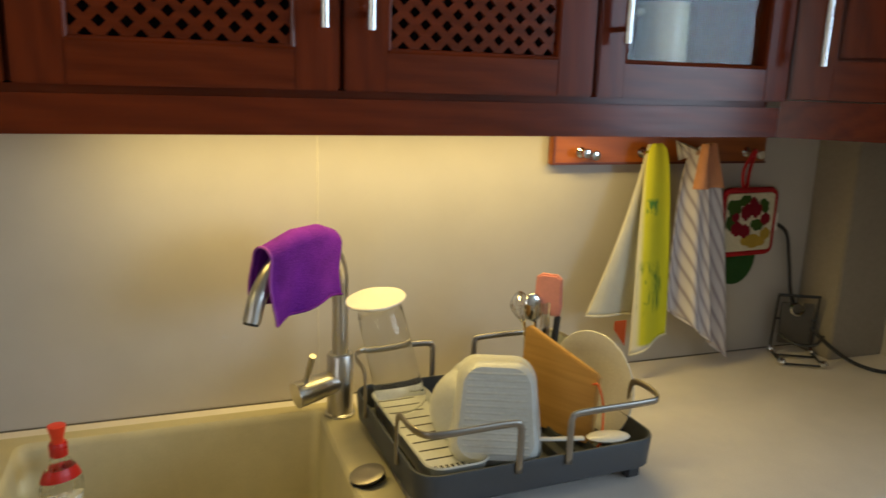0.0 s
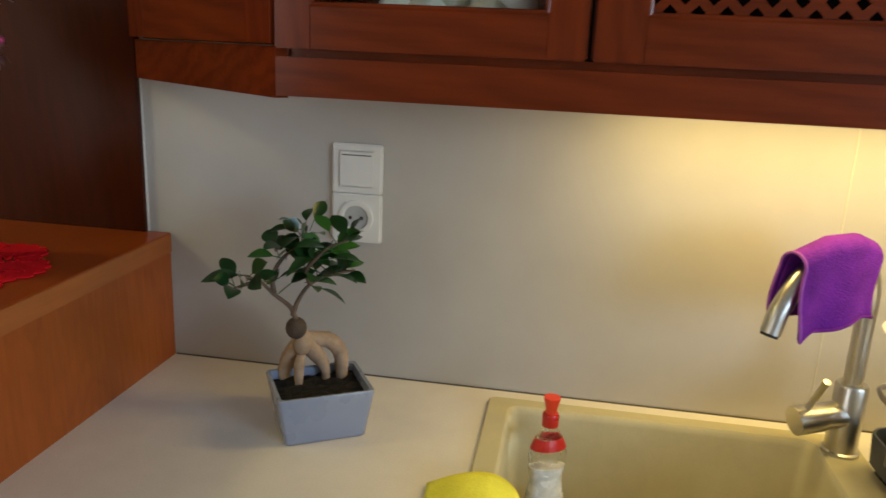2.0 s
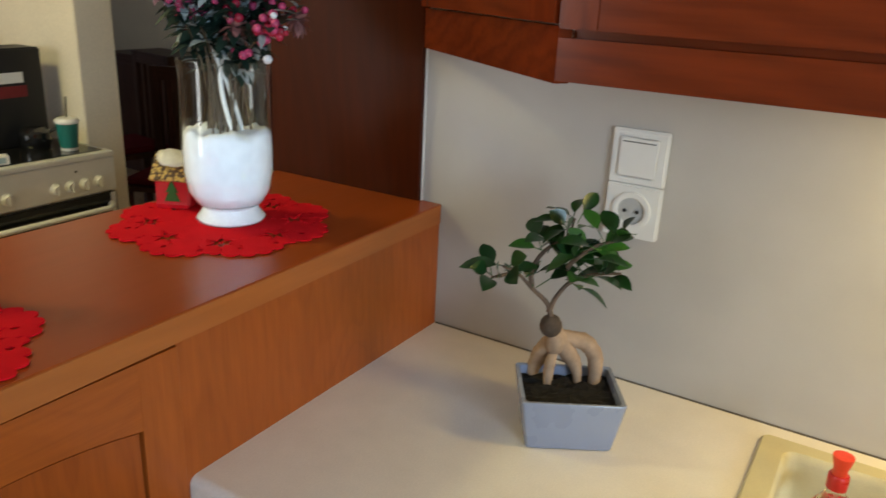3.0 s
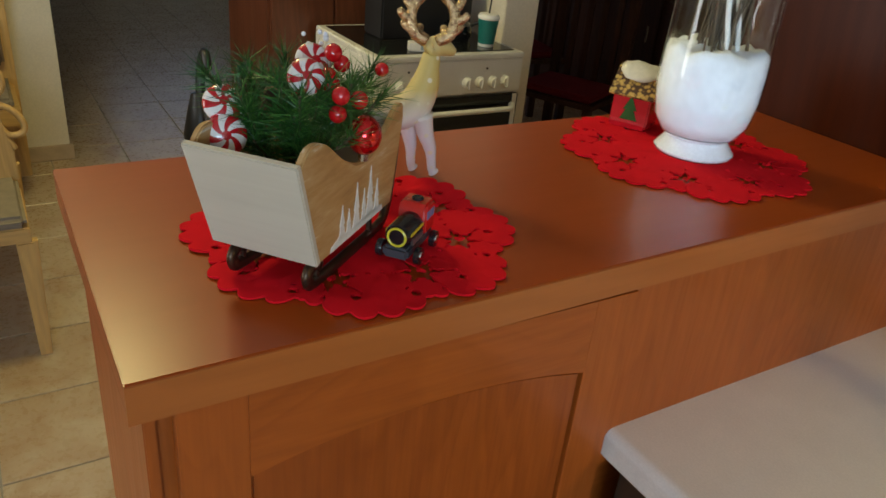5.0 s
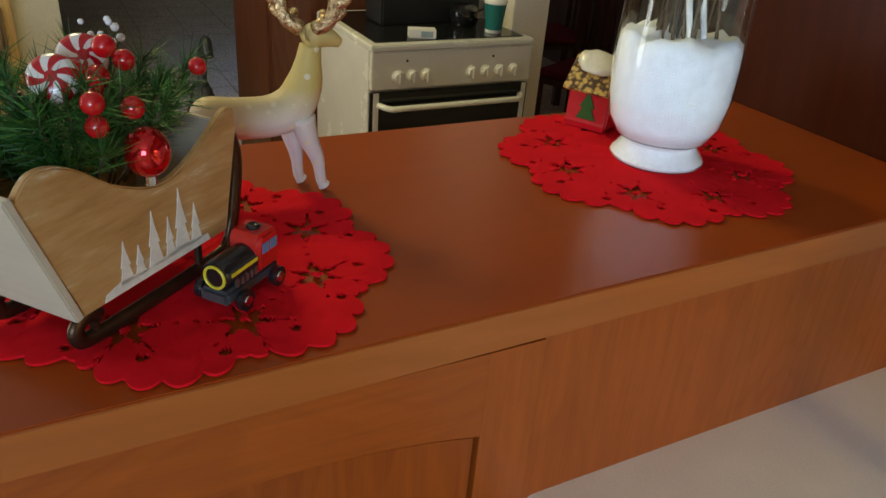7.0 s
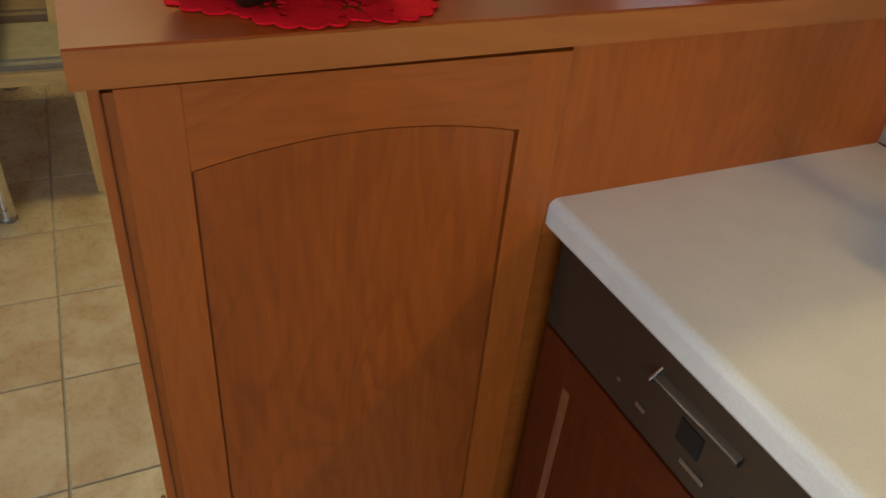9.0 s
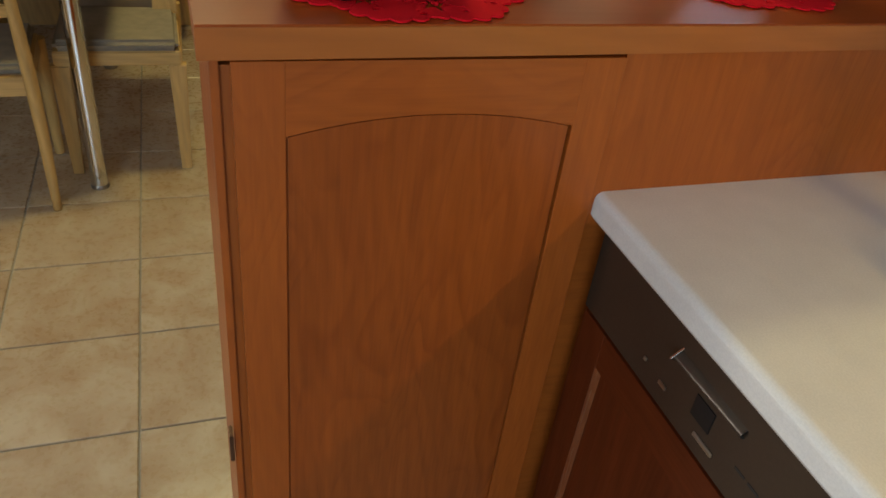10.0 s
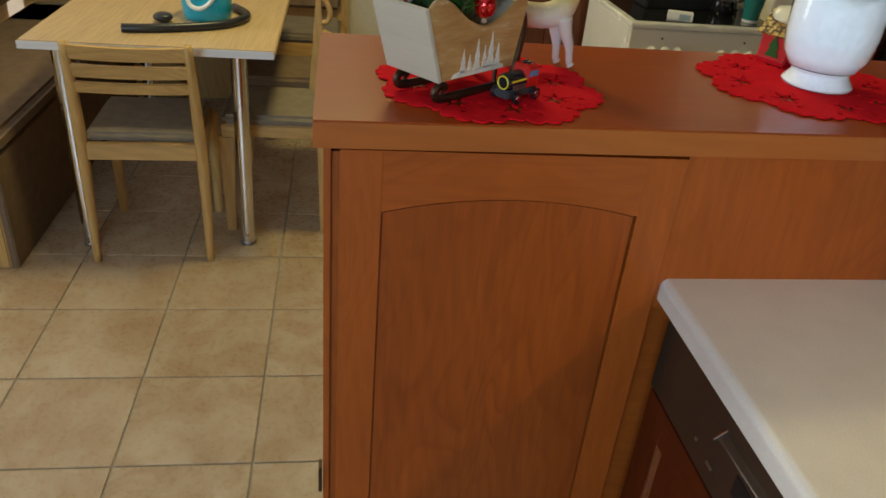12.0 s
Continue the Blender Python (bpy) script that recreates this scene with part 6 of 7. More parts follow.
for tw in twigs:
    join(tb, tw)
tagged(part("twig_bunch", tb, stem_b, arr, "thin brown twigs"), kind="stuff")
tagged(part("needles", nb, paint("pine_needle", (0.020, 0.095, 0.014), 0.45, vary=0.4, scale=60), arr, "dark green pine needles"), kind="stuff")
tagged(part("pale_needles", nb2, paint("pine_needle_pale", (0.065, 0.19, 0.030), 0.45, vary=0.4, scale=60), arr, "lighter green pine needles"), kind="stuff")
sinv = pose(*SA, 0, 0, SRZ).inverted()
S = lambda x, y, z: sinv @ Vector((x, y, z))
berry_m = paint("glossy_red_berry", (0.60, 0.008, 0.012), 0.12, vary=0.06, scale=60, relief=0, coat=0.5)
for x, y, z, r in ((-0.097, -0.866, 1.307, 0.0072), (-0.105, -0.855, 1.296, 0.0068), (-0.092, -0.872, 1.290, 0.0074), (-0.129, -0.807, 1.283, 0.0062), (-0.051, -0.879, 1.287, 0.0070), (-0.066, -0.857, 1.278, 0.0072), (-0.058, -0.878, 1.271, 0.0070), (-0.074, -0.877, 1.289, 0.0068), (-0.086, -0.885, 1.296, 0.0066)):
    part("berry", ball(S(x, y, z), r, 18), berry_m, arr, smooth="all")
bl = part("bauble", ball(S(-0.065, -0.852, 1.250), 0.0140, 28, None, 1.15), paint("red_bauble", (0.65, 0.01, 0.012), 0.06, 0.7, 0.03, 20, 100, 0.0, 0.6), arr, "shiny red glass bauble", "all")
part("cap", rod(S(-0.065, -0.852, 1.237), S(-0.065, -0.852, 1.229), 0.004, 12), chrome, bl)
swirl, nt, b = nodes_of("candy_swirl", 0.18)
sep = nt.nodes.new("ShaderNodeSeparateXYZ")
nt.links.new(coords(nt), sep.inputs[0])


def math_node(op, a, b2=None):
    m = nt.nodes.new("ShaderNodeMath")
    m.operation = op
    for s, v in zip(m.inputs, (a, b2)):
        if v is not None:
            if hasattr(v, "links"):
                nt.links.new(v, s)
            else:
                s.default_value = v
    return m.outputs[0]


ang = math_node("ARCTAN2", sep.outputs[1], sep.outputs[0])
rad = math_node("SQRT", math_node("ADD", math_node("MULTIPLY", sep.outputs[0], sep.outputs[0]), math_node("MULTIPLY", sep.outputs[1], sep.outputs[1])))
wav = math_node("SINE", math_node("ADD", math_node("MULTIPLY", ang, 6.0), math_node("MULTIPLY", rad, 300.0)))
cen = math_node("GREATER_THAN", rad, 0.0035)
f = math_node("MULTIPLY", math_node("GREATER_THAN", wav, 0.0), cen)
nt.links.new(mix(nt, (0.50, 0.012, 0.02), (0.82, 0.78, 0.74), f), b.inputs["Base Color"])
b.inputs["Coat Weight"].default_value = 0.4


def candy(x, y, z, r, face):
    p = S(x, y, z)
    d = (sinv.to_3x3() @ Vector(face)).normalized()
    q = part("candy", lathe([(0, -0.006), (r * 0.7, -0.006), (r * 0.95, -0.003), (r, 0.0), (r * 0.95, 0.003), (r * 0.7, 0.006), (0, 0.0065)], 40), swirl, arr, "red and white swirl candy", "all")
    q.matrix_basis = Matrix.Translation(p) @ d.to_track_quat("Z", "Y").to_matrix().to_4x4()


candy(-0.092, -0.953, 1.250, 0.0160, (0.95, -0.15, 0.30))
candy(-0.106, -0.950, 1.270, 0.0155, (0.75, -0.1, 0.65))
candy(-0.108, -0.878, 1.298, 0.0150, (0.85, 0.10, 0.50))
candy(-0.076, -0.896, 1.295, 0.0145, (0.85, -0.20, 0.50))
sb = bmesh.new()
for k in range(9):
    ball(S(-0.132 + ra.uniform(-0.014, 0.014), -0.862 + ra.uniform(-0.014, 0.014), 1.306 + ra.uniform(-0.008, 0.008)), ra.uniform(0.0018, 0.0030), 8, sb)
part("snow_berries", sb, snow_m, arr, "tiny frosted berries", "all")
cone = bmesh.new()
for k in range(60):
    t = k / 60
    a = k * 2.4
    leaf(S(-0.098, -0.915, 1.262) + Vector((0, 0, 0.020 * t)), (math.cos(a), math.sin(a), 0.3), (0, 0, 1), 0.012 * (1 - 0.5 * t), 0.004, cone, 3)
part("pine_cone", cone, paint("pine_cone_brown", (0.12, 0.06, 0.03), 0.7, vary=0.3, scale=80), arr, "small brown pine cone", "all")

# ---- dining corner ----
table_top = wood("table_laminate", (0.60, 0.42, 0.21), "x", 0.35, 0.10, 0.1)
tb = thing("dining_table", (0, 0, 0), "pale wooden dining table with chrome tube legs", "table")
part("tabletop", box(-2.80, -1.600, -2.015, -1.232, 0.715, 0.742, 0.004), table_top, tb)
part("edge_band", box(-1.5995, -1.596, -2.013, -1.234, 0.716, 0.741, 0.001), white_plastic, tb, "pale edge band")
for x, y in ((-1.660, -1.355), (-1.640, -1.905), (-2.70, -1.355), (-2.70, -1.905)):
    lg = part("leg", rod((x, y, 0.012), (x, y, 0.715), 0.027, 22), chrome, tb, "chrome tube leg", True)
    part("foot_cap", lathe([(0, 0), (0.029, 0), (0.029, 0.010), (0.0275, 0.014), (0, 0.014)], 20, None, Matrix.Translation((x, y, 0))), grey_steel, lg)
cush = fabric("taupe_upholstery", (0.26, 0.21, 0.15), 0.3, 500)
cush_dark = fabric("brown_upholstery", (0.21, 0.14, 0.085), 0.3, 500)


def pad(x0, x1, y0, y1, z0, z1, r=0.018):
    return box(x0, x1, y0, y1, z0, z1, r, seg=3)


ch = thing("dining_chair", (-1.535, -1.664, 0), "light beech dining chair with a taupe seat and slatted back", "chair", rz=2)
for sy in (-1, 1):
    back = smooth_path([(0.012, sy * 0.190, 0.0), (-0.005, sy * 0.189, 0.25), (-0.008, sy * 0.186, 0.44), (0.006, sy * 0.182, 0.60), (0.034, sy * 0.179, 0.772)], 6)
    part("back_leg", tube(back, [0.013 + 0.006 * math.sin(math.pi * min(1, i / len(back) * 1.1)) for i in range(len(back))], 12, None, 1.2), beech["z"], ch, smooth="all")
    part("leg", tube([(-0.375, sy * 0.180, 0.0), (-0.365, sy * 0.180, 0.42)], [0.016, 0.023], 12), beech["z"], ch)
    part("side_rail", box(-0.36, -0.01, sy * 0.176 - 0.009, sy * 0.176 + 0.009, 0.375, 0.437, 0.003), beech["x"], ch)
part("seat_rail", box(-0.018, 0.006, -0.172, 0.172, 0.380, 0.437, 0.003), beech["y"], ch)
part("seat_rail", box(-0.375, -0.355, -0.166, 0.166, 0.385, 0.435, 0.003), beech["y"], ch)
part("seat", pad(-0.375, -0.012, -0.178, 0.178, 0.438, 0.468, 0.012), cush, ch, "taupe upholstered seat", True)
for z, hgt, xo in ((0.748, 0.044, 0.030), (0.688, 0.040, 0.020), (0.634, 0.034, 0.012)):
    bm = sheet(lambda u, v: (xo + 0.030 * (1 - (2 * u - 1) ** 2) * -1 + (v - 0.5) * 0.01, -0.182 + 0.364 * u, z - hgt / 2 + hgt * v + 0.015 * (1 - (2 * u - 1) ** 2) * -1), 18, 3, 0.012)
    part("back_slat", bm, beech["y"], ch, smooth=True)

bn = thing("corner_bench", (0, 0, 0), "light beech bench seat with taupe cushions and a carved side", "bench", "corner bench")
part("seat_board", box(-2.42, -1.745, -1.44, -1.062, 0.385, 0.432, 0.004), beech["y"], bn)
part("seat_cushion", pad(-2.08, -1.735, -1.435, -1.066, 0.4325, 0.470, 0.014), cush, bn, smooth=True)
part("seat_cushion", pad(-2.42, -2.09, -1.435, -1.066, 0.4325, 0.500, 0.014), cush_dark, bn, smooth=True)
for x in (-1.765, -2.39):
    for y in (-1.425, -1.075):
        part("leg", prism([(y - 0.016, 0), (y + 0.016, 0), (y + 0.028, 0.385), (y - 0.028, 0.385)], x - 0.018, x + 0.018, "yz", 0.004), beech["z"], bn)
side = [(-1.145, 0.43), (-1.060, 0.43), (-1.062, 0.56), (-1.085, 0.66), (-1.095, 0.78), (-1.098, 0.845), (-1.112, 0.845), (-1.122, 0.72), (-1.135, 0.56)]
part("carved_side", prism(side, -2.075, -2.048, "yz", 0.004), beech["z"], bn, "scroll-carved beech side")
for loop in ([(-1.098, 0.835), (-1.072, 0.80), (-1.062, 0.765), (-1.072, 0.735), (-1.095, 0.73)], [(-1.088, 0.70), (-1.048, 0.675), (-1.024, 0.635), (-1.030, 0.605), (-1.066, 0.60), (-1.090, 0.63)], [(-1.095, 0.60), (-1.072, 0.585), (-1.058, 0.555)]):
    part("scroll", tube(smooth_path([(-2.060, y, z) for y, z in loop], 6), 0.010, 10), beech["z"], bn, smooth="all")
bb = thing("corner_bench", (0, 0, 0), "tall beech bench back with brown upholstered pads", "bench", "corner bench")
part("frame", box(-3.30, -3.24, -2.60, -0.985, 0.0, 1.30, 0.005), beech["z"], bb)
part("seat_board", box(-3.24, -2.86, -2.60, -1.0, 0.36, 0.43, 0.005), beech["y"], bb)
for k in range(3):
    y0 = -2.55 + 0.515 * k
    part("back_pad", pad(-3.24, -3.19, y0, y0 + 0.50, 0.52, 0.72, 0.016), cush_dark, bb, smooth=True)
    part("back_pad", pad(-3.24, -3.19, y0, y0 + 0.50, 0.77, 1.26, 0.016), cush_dark, bb, smooth=True)
    part("seat_cushion", pad(-3.235, -2.86, y0, y0 + 0.50, 0.4305, 0.475, 0.014), cush, bb, smooth=True)
bl = thing("corner_bench", (0, 0, 0), "long beech bench with brown upholstered seat beside the table", "bench", "corner bench")
part("front_panel", box(-3.2, -1.46, -2.115, -2.09, 0.0, 0.40, 0.004), cush_dark, bl, "brown upholstered front")
part("end_panel", box(-1.485, -1.46, -2.60, -2.1155, 0.0, 0.42, 0.005), beech["z"], bl)
part("seat_cushion", pad(-3.2, -1.47, -2.56, -2.075, 0.405, 0.475, 0.02), cush_dark, bl, smooth=True)
part("back_pad", pad(-3.2, -1.50, -2.66, -2.59, 0.50, 0.95, 0.02), cush_dark, bl, smooth=True)
part("back_board", box(-3.2, -1.46, -2.70, -2.661, 0.0, 1.0, 0.004), beech["x"], bl)

dcl = thing("ceiling_lamp", (-1.72, -0.98, 2.535), "round flush ceiling lamp giving warm light beside the dining table", "lamp")
part("rim", lathe([(0.225, 0.004), (0.235, 0.012), (0.235, 0.084), (0.225, 0.084), (0.225, 0.004)], 40), white_plastic, dcl, smooth=True)
part("diffuser", lathe([(0, 0.030), (0.20, 0.030), (0.224, 0.040), (0.224, 0.050), (0, 0.050)], 40), glow("warm_diffuser", (1.0, 0.88, 0.55), 4.0), dcl, "glowing white diffuser", True)

# toy tub with hose on the table
tq = paint("turquoise_plastic", (0.02, 0.42, 0.58), 0.3, vary=0.05, scale=30, relief=0)
tub = thing("turquoise_cleaner", (-2.005, -1.500, 0.742), "turquoise and white plastic canister cleaner on the table", "appliance", rz=-20)
part("tank", lathe([(0, 0), (0.078, 0), (0.084, 0.012), (0.090, 0.09), (0.084, 0.14), (0.05, 0.16), (0, 0.162)], 32), tq, tub, smooth=True)
part("white_arc", tube(smooth_path([(0.088, -0.03, 0.10), (0.094, -0.01, 0.058), (0.090, 0.03, 0.052), (0.070, 0.065, 0.085), (0.05, 0.08, 0.13)], 6), 0.009, 10, None, 0.8), white_plastic, tub, "white plastic band", "all")
part("grip", tube(smooth_path([(-0.05, 0, 0.155), (-0.04, 0, 0.20), (0.03, 0, 0.20), (0.05, 0, 0.155)], 6), 0.010, 10), white_plastic, tub)
hose = thing("black_hose", (0, 0, 0), "black ribbed hose lying round the canister on the table", "hose")
hp = smooth_path([(-1.745, -1.735, 0.757), (-1.755, -1.66, 0.757), (-1.790, -1.55, 0.757), (-1.850, -1.43, 0.757), (-1.93, -1.372, 0.757), (-2.02, -1.365, 0.757), (-2.12, -1.42, 0.757)], 12)
part("hose", tube(hp, [0.014 + 0.0012 * (i % 2) for i in range(len(hp))], 12), black_plastic, hose, smooth="all")
mo = thing("black_brush_head", (-1.905, -1.635, 0.742), "small black plastic brush head on the table", "brush")
part("body", ball((0, 0, 0.018), 0.034, 18, None, 0.5), black_plastic, mo, smooth="all")

# ---- cooker side ----
stove = thing("electric_cooker", (0, 0, 0), "white electric cooker with a black glass hob and white knobs", "cooker")
enamel = paint("white_enamel", (0.80, 0.78, 0.72), 0.25, vary=0.03, scale=8, relief=0, coat=0.3)
X1, X0, Y0, Y1, ZT = -1.775, -2.30, 0.010, 0.615, 0.858
part("side", box(X0, X1 - 0.02, Y0, Y0 + 0.02, 0.05, ZT - 0.02, 0.002), enamel, stove)
part("side", box(X0, X1 - 0.02, Y1 - 0.02, Y1, 0.05, ZT - 0.02, 0.002), enamel, stove)
part("body", box(X0 + 0.01, X1 - 0.025, Y0 + 0.0205, Y1 - 0.0205, 0.02, ZT - 0.022), enamel, stove)
part("hob_frame", box(X0, X1, Y0, Y1, ZT - 0.0195, ZT, 0.004), enamel, stove)
part("hob_glass", box(X0 + 0.03, X1 - 0.035, Y0 + 0.025, Y1 - 0.025, ZT + 0.0003, ZT + 0.003, 0.001), paint("black_hob_glass", (0.012, 0.012, 0.013), 0.08, vary=0.1, scale=20, relief=0), stove, "black glass hob")
cp = part("control_panel", box(X1 - 0.022, X1 - 0.002, Y0 + 0.003, Y1 - 0.003, 0.715, ZT - 0.021, 0.003), enamel, stove)
for y in (0.075, 0.125, 0.175, 0.345, 0.400, 0.455, 0.510):
    kn = part("knob", lathe([(0, 0), (0.021, 0), (0.021, 0.005), (0.017, 0.008), (0.0155, 0.020), (0, 0.021)], 22, None, pose(X1 - 0.002, y + 0.03, 0.757, 0, 90, 0)), enamel, cp, smooth=True)
    part("pointer", box(X1 + 0.012, X1 + 0.022, y + 0.026, y + 0.034, 0.737, 0.777, 0.002), enamel, kn)
for y in (0.135, 0.455):
    part("pilot_light", rod((X1 - 0.003, y, 0.806), (X1 + 0.001, y, 0.806), 0.004, 10), black_plastic, cp)
od = part("oven_door", box(X1 - 0.022, X1 - 0.004, Y0 + 0.004, Y1 - 0.004, 0.20, 0.705, 0.003), paint("black_oven_glass", (0.01, 0.01, 0.01), 0.1, vary=0.1, scale=20, relief=0), stove, "black glass oven door")
for y in (Y0 + 0.012, Y1 - 0.030):
    part("door_trim", box(X1 - 0.0042, X1 - 0.001, y, y + 0.018, 0.20, 0.705), enamel, od)
hd = part("handle", tube(smooth_path([(X1 - 0.004, Y0 + 0.03, 0.665), (X1 + 0.030, Y0 + 0.06, 0.660), (X1 + 0.034, Y0 + 0.12, 0.660), (X1 + 0.034, Y1 - 0.12, 0.660), (X1 + 0.030, Y1 - 0.06, 0.660), (X1 - 0.004, Y1 - 0.03, 0.665)], 6), 0.012, 10, None, 0.8), enamel, od, smooth="all")
part("drawer", box(X1 - 0.022, X1 - 0.004, Y0 + 0.004, Y1 - 0.004, 0.05, 0.195, 0.003), enamel, stove)
lid = thing("black_box", (-2.10, 0.345, ZT + 0.003), "tall black box with a pale label standing on the cooker", "box", rz=4)
part("box", box(-0.07, 0.06, -0.20, 0.20, 0, 0.345, 0.006), paint("black_card", (0.012, 0.012, 0.014), 0.5, vary=0.15, scale=10), lid)
part("label_bar", box(0.0602, 0.061, 0.02, 0.12, 0.225, 0.262), white_plastic, lid, "pale label")
part("label_bar", box(0.0602, 0.061, 0.02, 0.13, 0.175, 0.215), paint("dark_red_print", (0.20, 0.015, 0.02), 0.5), lid, "dark red label")
cup = thing("paper_cup", (-1.875, 0.505, ZT + 0.003), "green paper cup with a white lid and straw", "cup")
part("cup", lathe([(0, 0), (0.028, 0), (0.038, 0.098), (0.0385, 0.100), (0, 0.100)], 28), paint("teal_card", (0.01, 0.16, 0.14), 0.45, vary=0.05, scale=30), cup, smooth=True)
part("lid", lathe([(0.039, 0.098), (0.041, 0.102), (0.040, 0.108), (0.034, 0.116), (0, 0.118)], 28), white_plastic, cup, smooth=True)
part("base_band", lathe([(0.0285, 0.001), (0.0302, 0.012)], 28), white_plastic, cup)
part("straw", rod((0.0, 0.0, 0.11), (-0.006, 0.010, 0.19), 0.003, 8), shadow_gap, cup)
wb = thing("small_carton", (-1.845, 0.215, ZT + 0.003), "small white carton lying on the hob", "box", rz=-18)
part("carton", box(-0.020, 0.020, -0.045, 0.045, 0, 0.030, 0.002), white_plastic, wb)
part("label_bar", box(0.0202, 0.0208, -0.005, 0.035, 0.006, 0.024), paint("grey_blue_print", (0.3, 0.4, 0.45), 0.5), wb)
kt = thing("black_kettle", (-2.0, 0.455, ZT + 0.003), "small black pot on the hob", "pot")
part("body", lathe([(0, 0), (0.045, 0), (0.055, 0.02), (0.052, 0.055), (0.035, 0.072), (0, 0.078)], 28), paint("black_enamel", (0.01, 0.01, 0.011), 0.12, vary=0.1, scale=20, relief=0, coat=0.4), kt, smooth=True)
part("handle", tube(smooth_path([(0.03, 0.04, 0.055), (0.06, 0.06, 0.07), (0.06, 0.075, 0.04)], 5), 0.006, 8), black_plastic, kt)

solid("wall_pillar", box(-2.95, -1.94, 0.622, 0.776, 0, 2.62, 0.003), plaster, "cream plastered wall end beside the cooker", "wall", "structure")
hutch = thing("wooden_hutch", (0, 0, 0), "dark reddish-brown wooden hutch behind the cooker", "cupboard")
hw = {a: wood("hutch_wood_" + a, (0.13, 0.040, 0.018), a, 0.32, 0.25, 0.3) for a in "xyz"}
part("base", box(-2.86, -2.36, -0.16, 0.618, 0.0, 1.11), hw["z"], hutch)
part("ledge", box(-2.86, -2.33, -0.18, 0.618, 1.11, 1.14, 0.004), hw["y"], hutch)
part("upper", box(-2.86, -2.56, -0.16, 0.618, 1.14, 2.2), hw["z"], hutch)
for k in range(3):
    y0 = -0.15 + 0.256 * k
    d = part("door", box(-2.5595, -2.542, y0, y0 + 0.250, 1.20, 2.15, 0.004), wood("hutch_door", (0.26, 0.10, 0.035), "z", 0.32, 0.25, 0.3), hutch)
    d2 = part("door", box(-2.3595, -2.342, y0, y0 + 0.250, 0.10, 1.05, 0.004), hw["z"], hutch)
tray = thing("ornament_tray", (-2.44, 0.16, 1.14), "steel tray with a sparkling glass ornament on the hutch", "tray")
part("tray", lathe([(0, 0), (0.07, 0), (0.085, 0.008), (0.087, 0.010), (0.07, 0.004), (0, 0.003)], 32), chrome, tray, smooth=True)
orn_m = paint("sparkling_ornament", (0.6, 0.42, 0.36), 0.2, 0.6, 0.6, 160, 600, 0.8)
part("ornament", lathe([(0, 0.004), (0.035, 0.004), (0.035, 0.03), (0.024, 0.045), (0.03, 0.08), (0.026, 0.11), (0.012, 0.13), (0, 0.15)], 20), orn_m, tray, smooth=True)
vac = thing("vacuum_cleaner", (-2.60, -0.335, 0), "black upright vacuum cleaner with a coiled cord by the hutch", "vacuum cleaner", rz=20)
part("foot", box(-0.12, 0.14, -0.13, 0.13, 0.0, 0.08, 0.02), black_plastic, vac)
part("body", lathe([(0, 0), (0.07, 0), (0.085, 0.1), (0.08, 0.30), (0.05, 0.40), (0.03, 0.46), (0, 0.47)], 20, None, pose(0, 0, 0.06, 0, -8, 0)), black_plastic, vac, smooth=True)
part("handle", tube(smooth_path([(-0.05, 0, 0.48), (-0.07, 0.02, 0.60), (-0.05, 0.03, 0.68), (-0.02, 0.02, 0.62)], 6), 0.020, 10), black_plastic, vac, smooth="all")
part("tube_bend", tube(smooth_path([(0.06, -0.03, 0.30), (0.12, -0.07, 0.36), (0.12, -0.08, 0.46), (0.05, -0.04, 0.52)], 6), 0.022, 10), black_plastic, vac, smooth="all")
part("cord", tube(smooth_path([(0.10, -0.12, 0.006), (0.26, -0.28, 0.006), (0.40, -0.20, 0.006), (0.36, -0.04, 0.006), (0.22, -0.08, 0.006), (0.28, -0.22, 0.010), (0.44, -0.30, 0.006)], 8), 0.005, 6), black_plastic, vac)
# far dark furniture
for k, (x, y, rz) in enumerate(((-2.45, 1.45, 25), (-3.25, 1.75, -10))):
    c = thing("dark_chair", (x, y, 0), "dark stained wooden chair in the far room", "chair", "far chairs", rz=rz)
    for sx in (-0.19, 0.19):
        part("leg", box(sx - 0.02, sx + 0.02, -0.20, -0.16, 0, 0.45, 0.003), darkw["z"], c)
        part("back_post", box(sx - 0.022, sx + 0.022, 0.17, 0.215, 0, 1.02, 0.003), darkw["z"], c)
    part("seat", box(-0.22, 0.22, -0.21, 0.165, 0.452, 0.48, 0.005), darkw["x"], c)
    part("cushion", pad(-0.20, 0.20, -0.19, 0.15, 0.4805, 0.515, 0.012), fabric("dark_red_cushion", (0.16, 0.012, 0.02)), c, "dark red seat cushion", True)
    for q in range(4):
        part("slat", box(-0.13 + 0.08 * q, -0.10 + 0.08 * q, 0.18, 0.20, 0.481, 0.95, 0.002), darkw["z"], c)
    part("top_rail", box(-0.168, 0.168, 0.172, 0.212, 0.951, 1.02, 0.004), darkw["x"], c)
sbd = thing("dark_sideboard", (0, 0, 0), "dark wooden sideboard in the far room", "sideboard")
part("body", box(-4.6, -1.4, 2.6, 3.1, 0.0, 0.86, 0.004), darkw["x"], sbd)
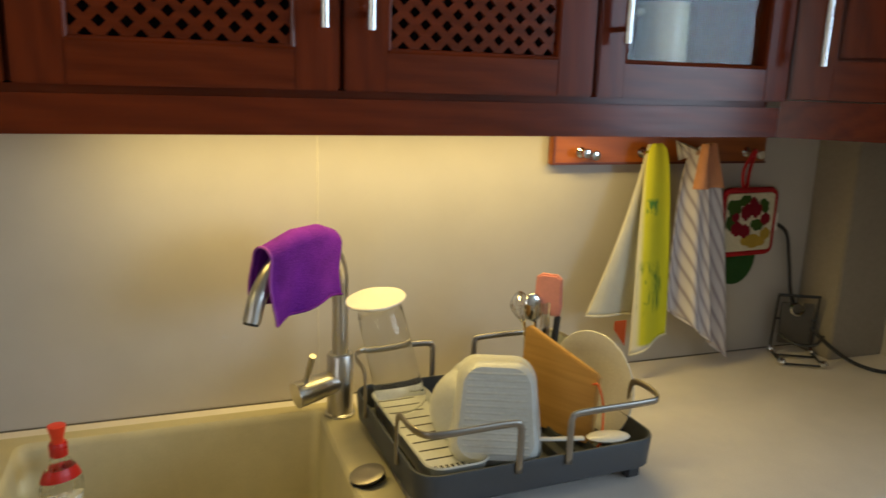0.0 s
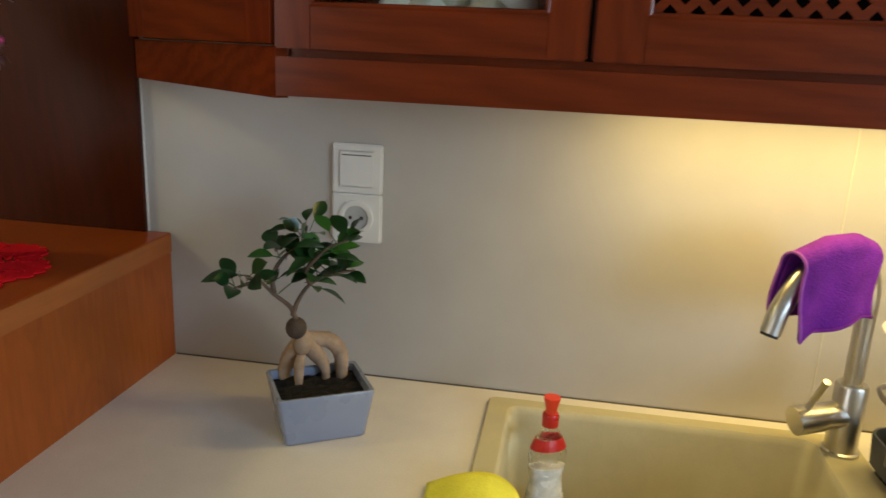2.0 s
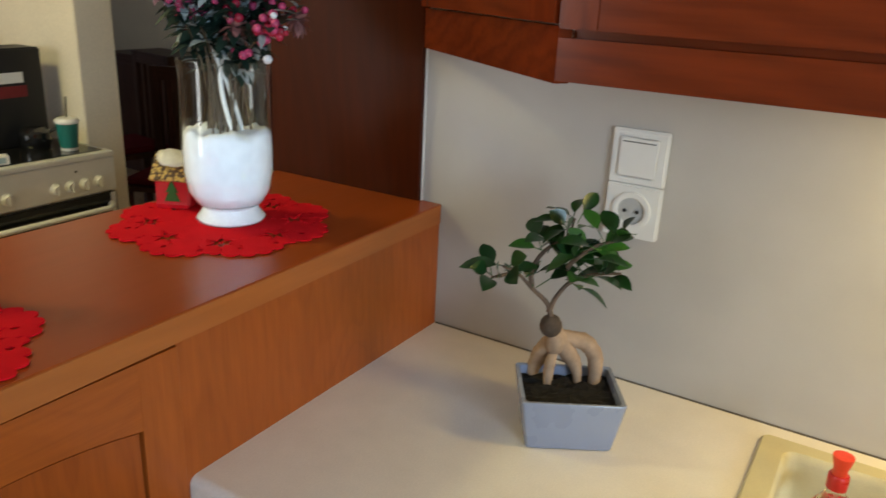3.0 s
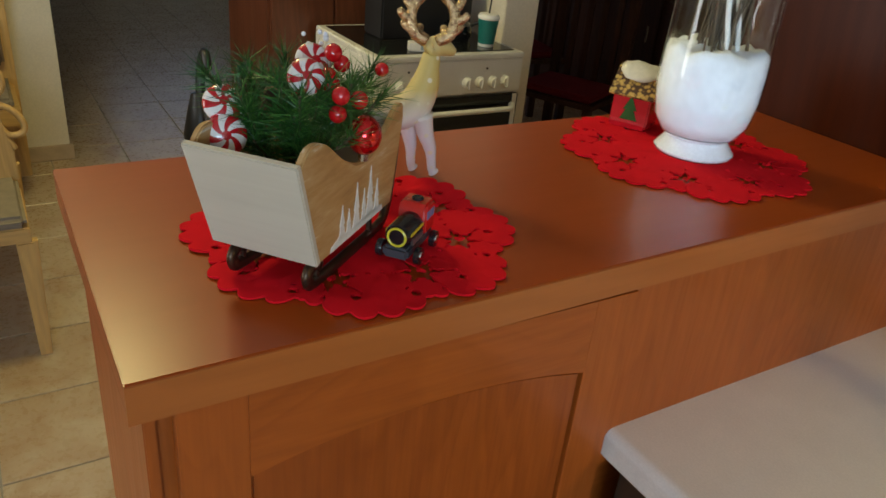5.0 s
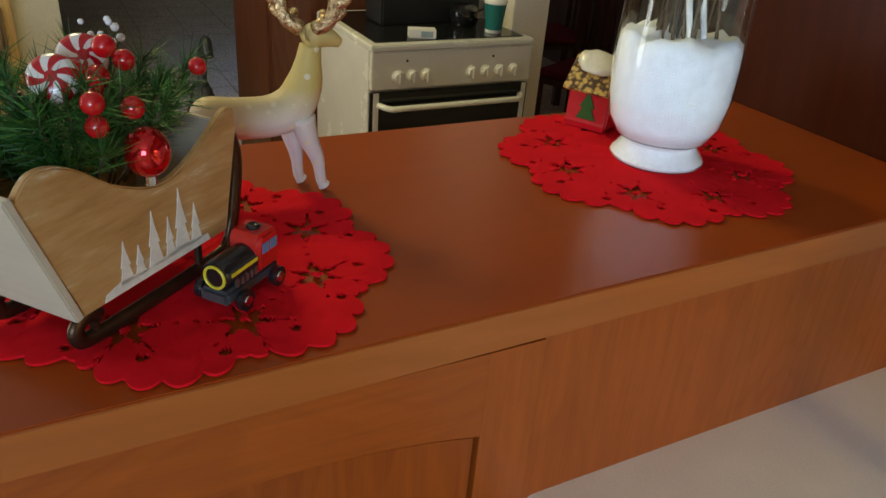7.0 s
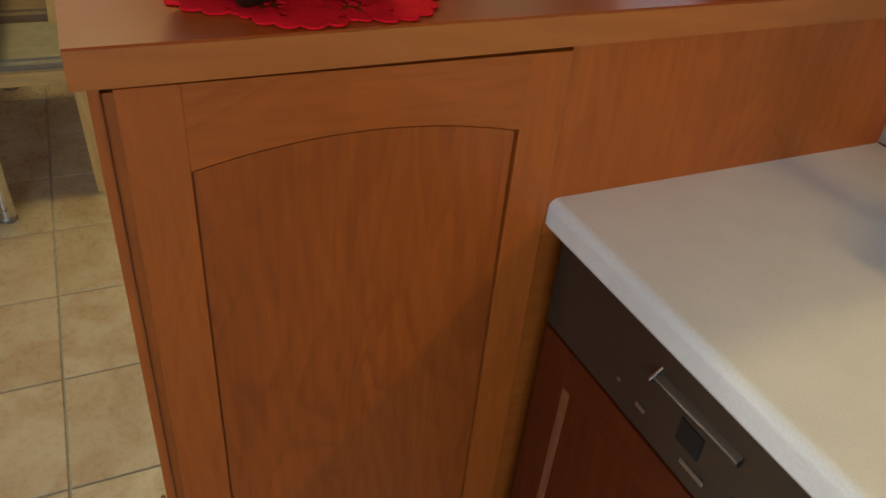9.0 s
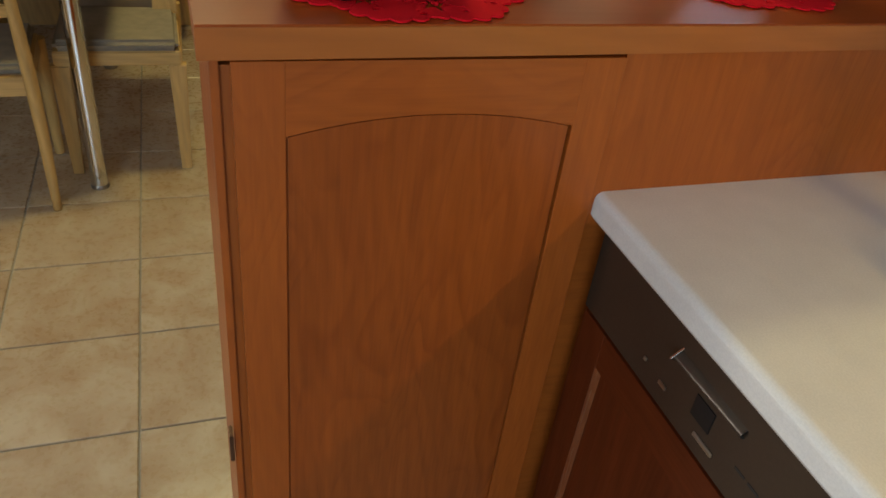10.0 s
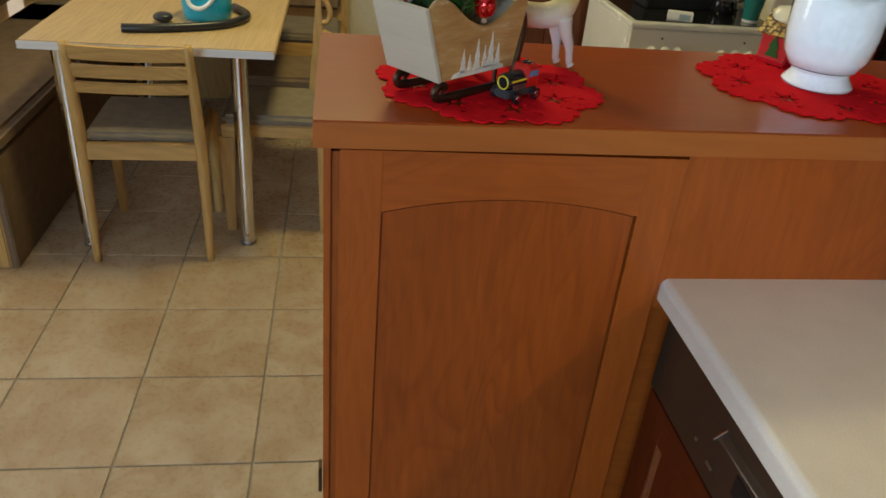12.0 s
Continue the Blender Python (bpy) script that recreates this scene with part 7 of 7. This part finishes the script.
part("top", box(-4.62, -1.38, 2.58, 3.12, 0.8605, 0.89, 0.005), darkw["x"], sbd)
for k in range(4):
    d = part("door", box(-4.55 + 0.79 * k, -3.80 + 0.79 * k, 2.582, 2.599, 0.10, 0.82, 0.004), darkw["z"], sbd)
    part("handle", rod((-3.86 + 0.79 * k, 2.56, 0.55), (-3.86 + 0.79 * k, 2.56, 0.65), 0.006, 8), chrome, d)

# ---- floor tiles ----
STEP, TX, TY = 0.3365, -0.882, -1.229
me = bpy.data.meshes.new("tile")
bm = box(-STEP / 2 + 0.0025, STEP / 2 - 0.0025, -STEP / 2 + 0.0025, STEP / 2 - 0.0025, -0.009, 0.0, 0.0018, seg=1)
bm.to_mesh(me)
bm.free()
me.materials.append(tile_mat)
floor_ob = bpy.data.objects["floor"]
for i in range(-10, 4):
    for j in range(-6, 9):
        x, y = TX + STEP * (i + 0.5), TY + STEP * (j + 0.5)
        if -0.33 < x < 2.3 and y > -0.52:
            continue
        t = new("tile", me)
        t.matrix_basis = Matrix.Translation((x, y, 0)) @ pose(0, 0, 0, 0, 0, 90 * ((i * 7 + j * 3) % 4))
        t.parent = floor_ob
# the tiles farther off, joined
verts, faces = [], []
hs2 = STEP / 2 - 0.0025
for i in range(-21, 13):
    for j in range(-9, 13):
        x, y = TX + STEP * (i + 0.5), TY + STEP * (j + 0.5)
        near = -10 <= i < 4 and -6 <= j < 9
        if near or (-0.33 < x < 3.4 and y > -0.52) or not (-7.9 < x < 3.25 and -4.1 < y < 3.15):
            continue
        k = len(verts)
        verts += [(x + sx * hs2, y + sy * hs2, z) for z in (-0.009, 0.0) for sx, sy in ((-1, -1), (1, -1), (1, 1), (-1, 1))]
        faces += [(k + 4, k + 5, k + 6, k + 7)] + [(k + q, k + (q + 1) % 4, k + 4 + (q + 1) % 4, k + 4 + q) for q in range(4)]
far = bpy.data.meshes.new("far_tiles")
far.from_pydata(verts, [], faces)
far.materials.append(tile_mat)
ob = new("far_tiles", far)
ob.parent = floor_ob
tagged(ob, kind="stuff")
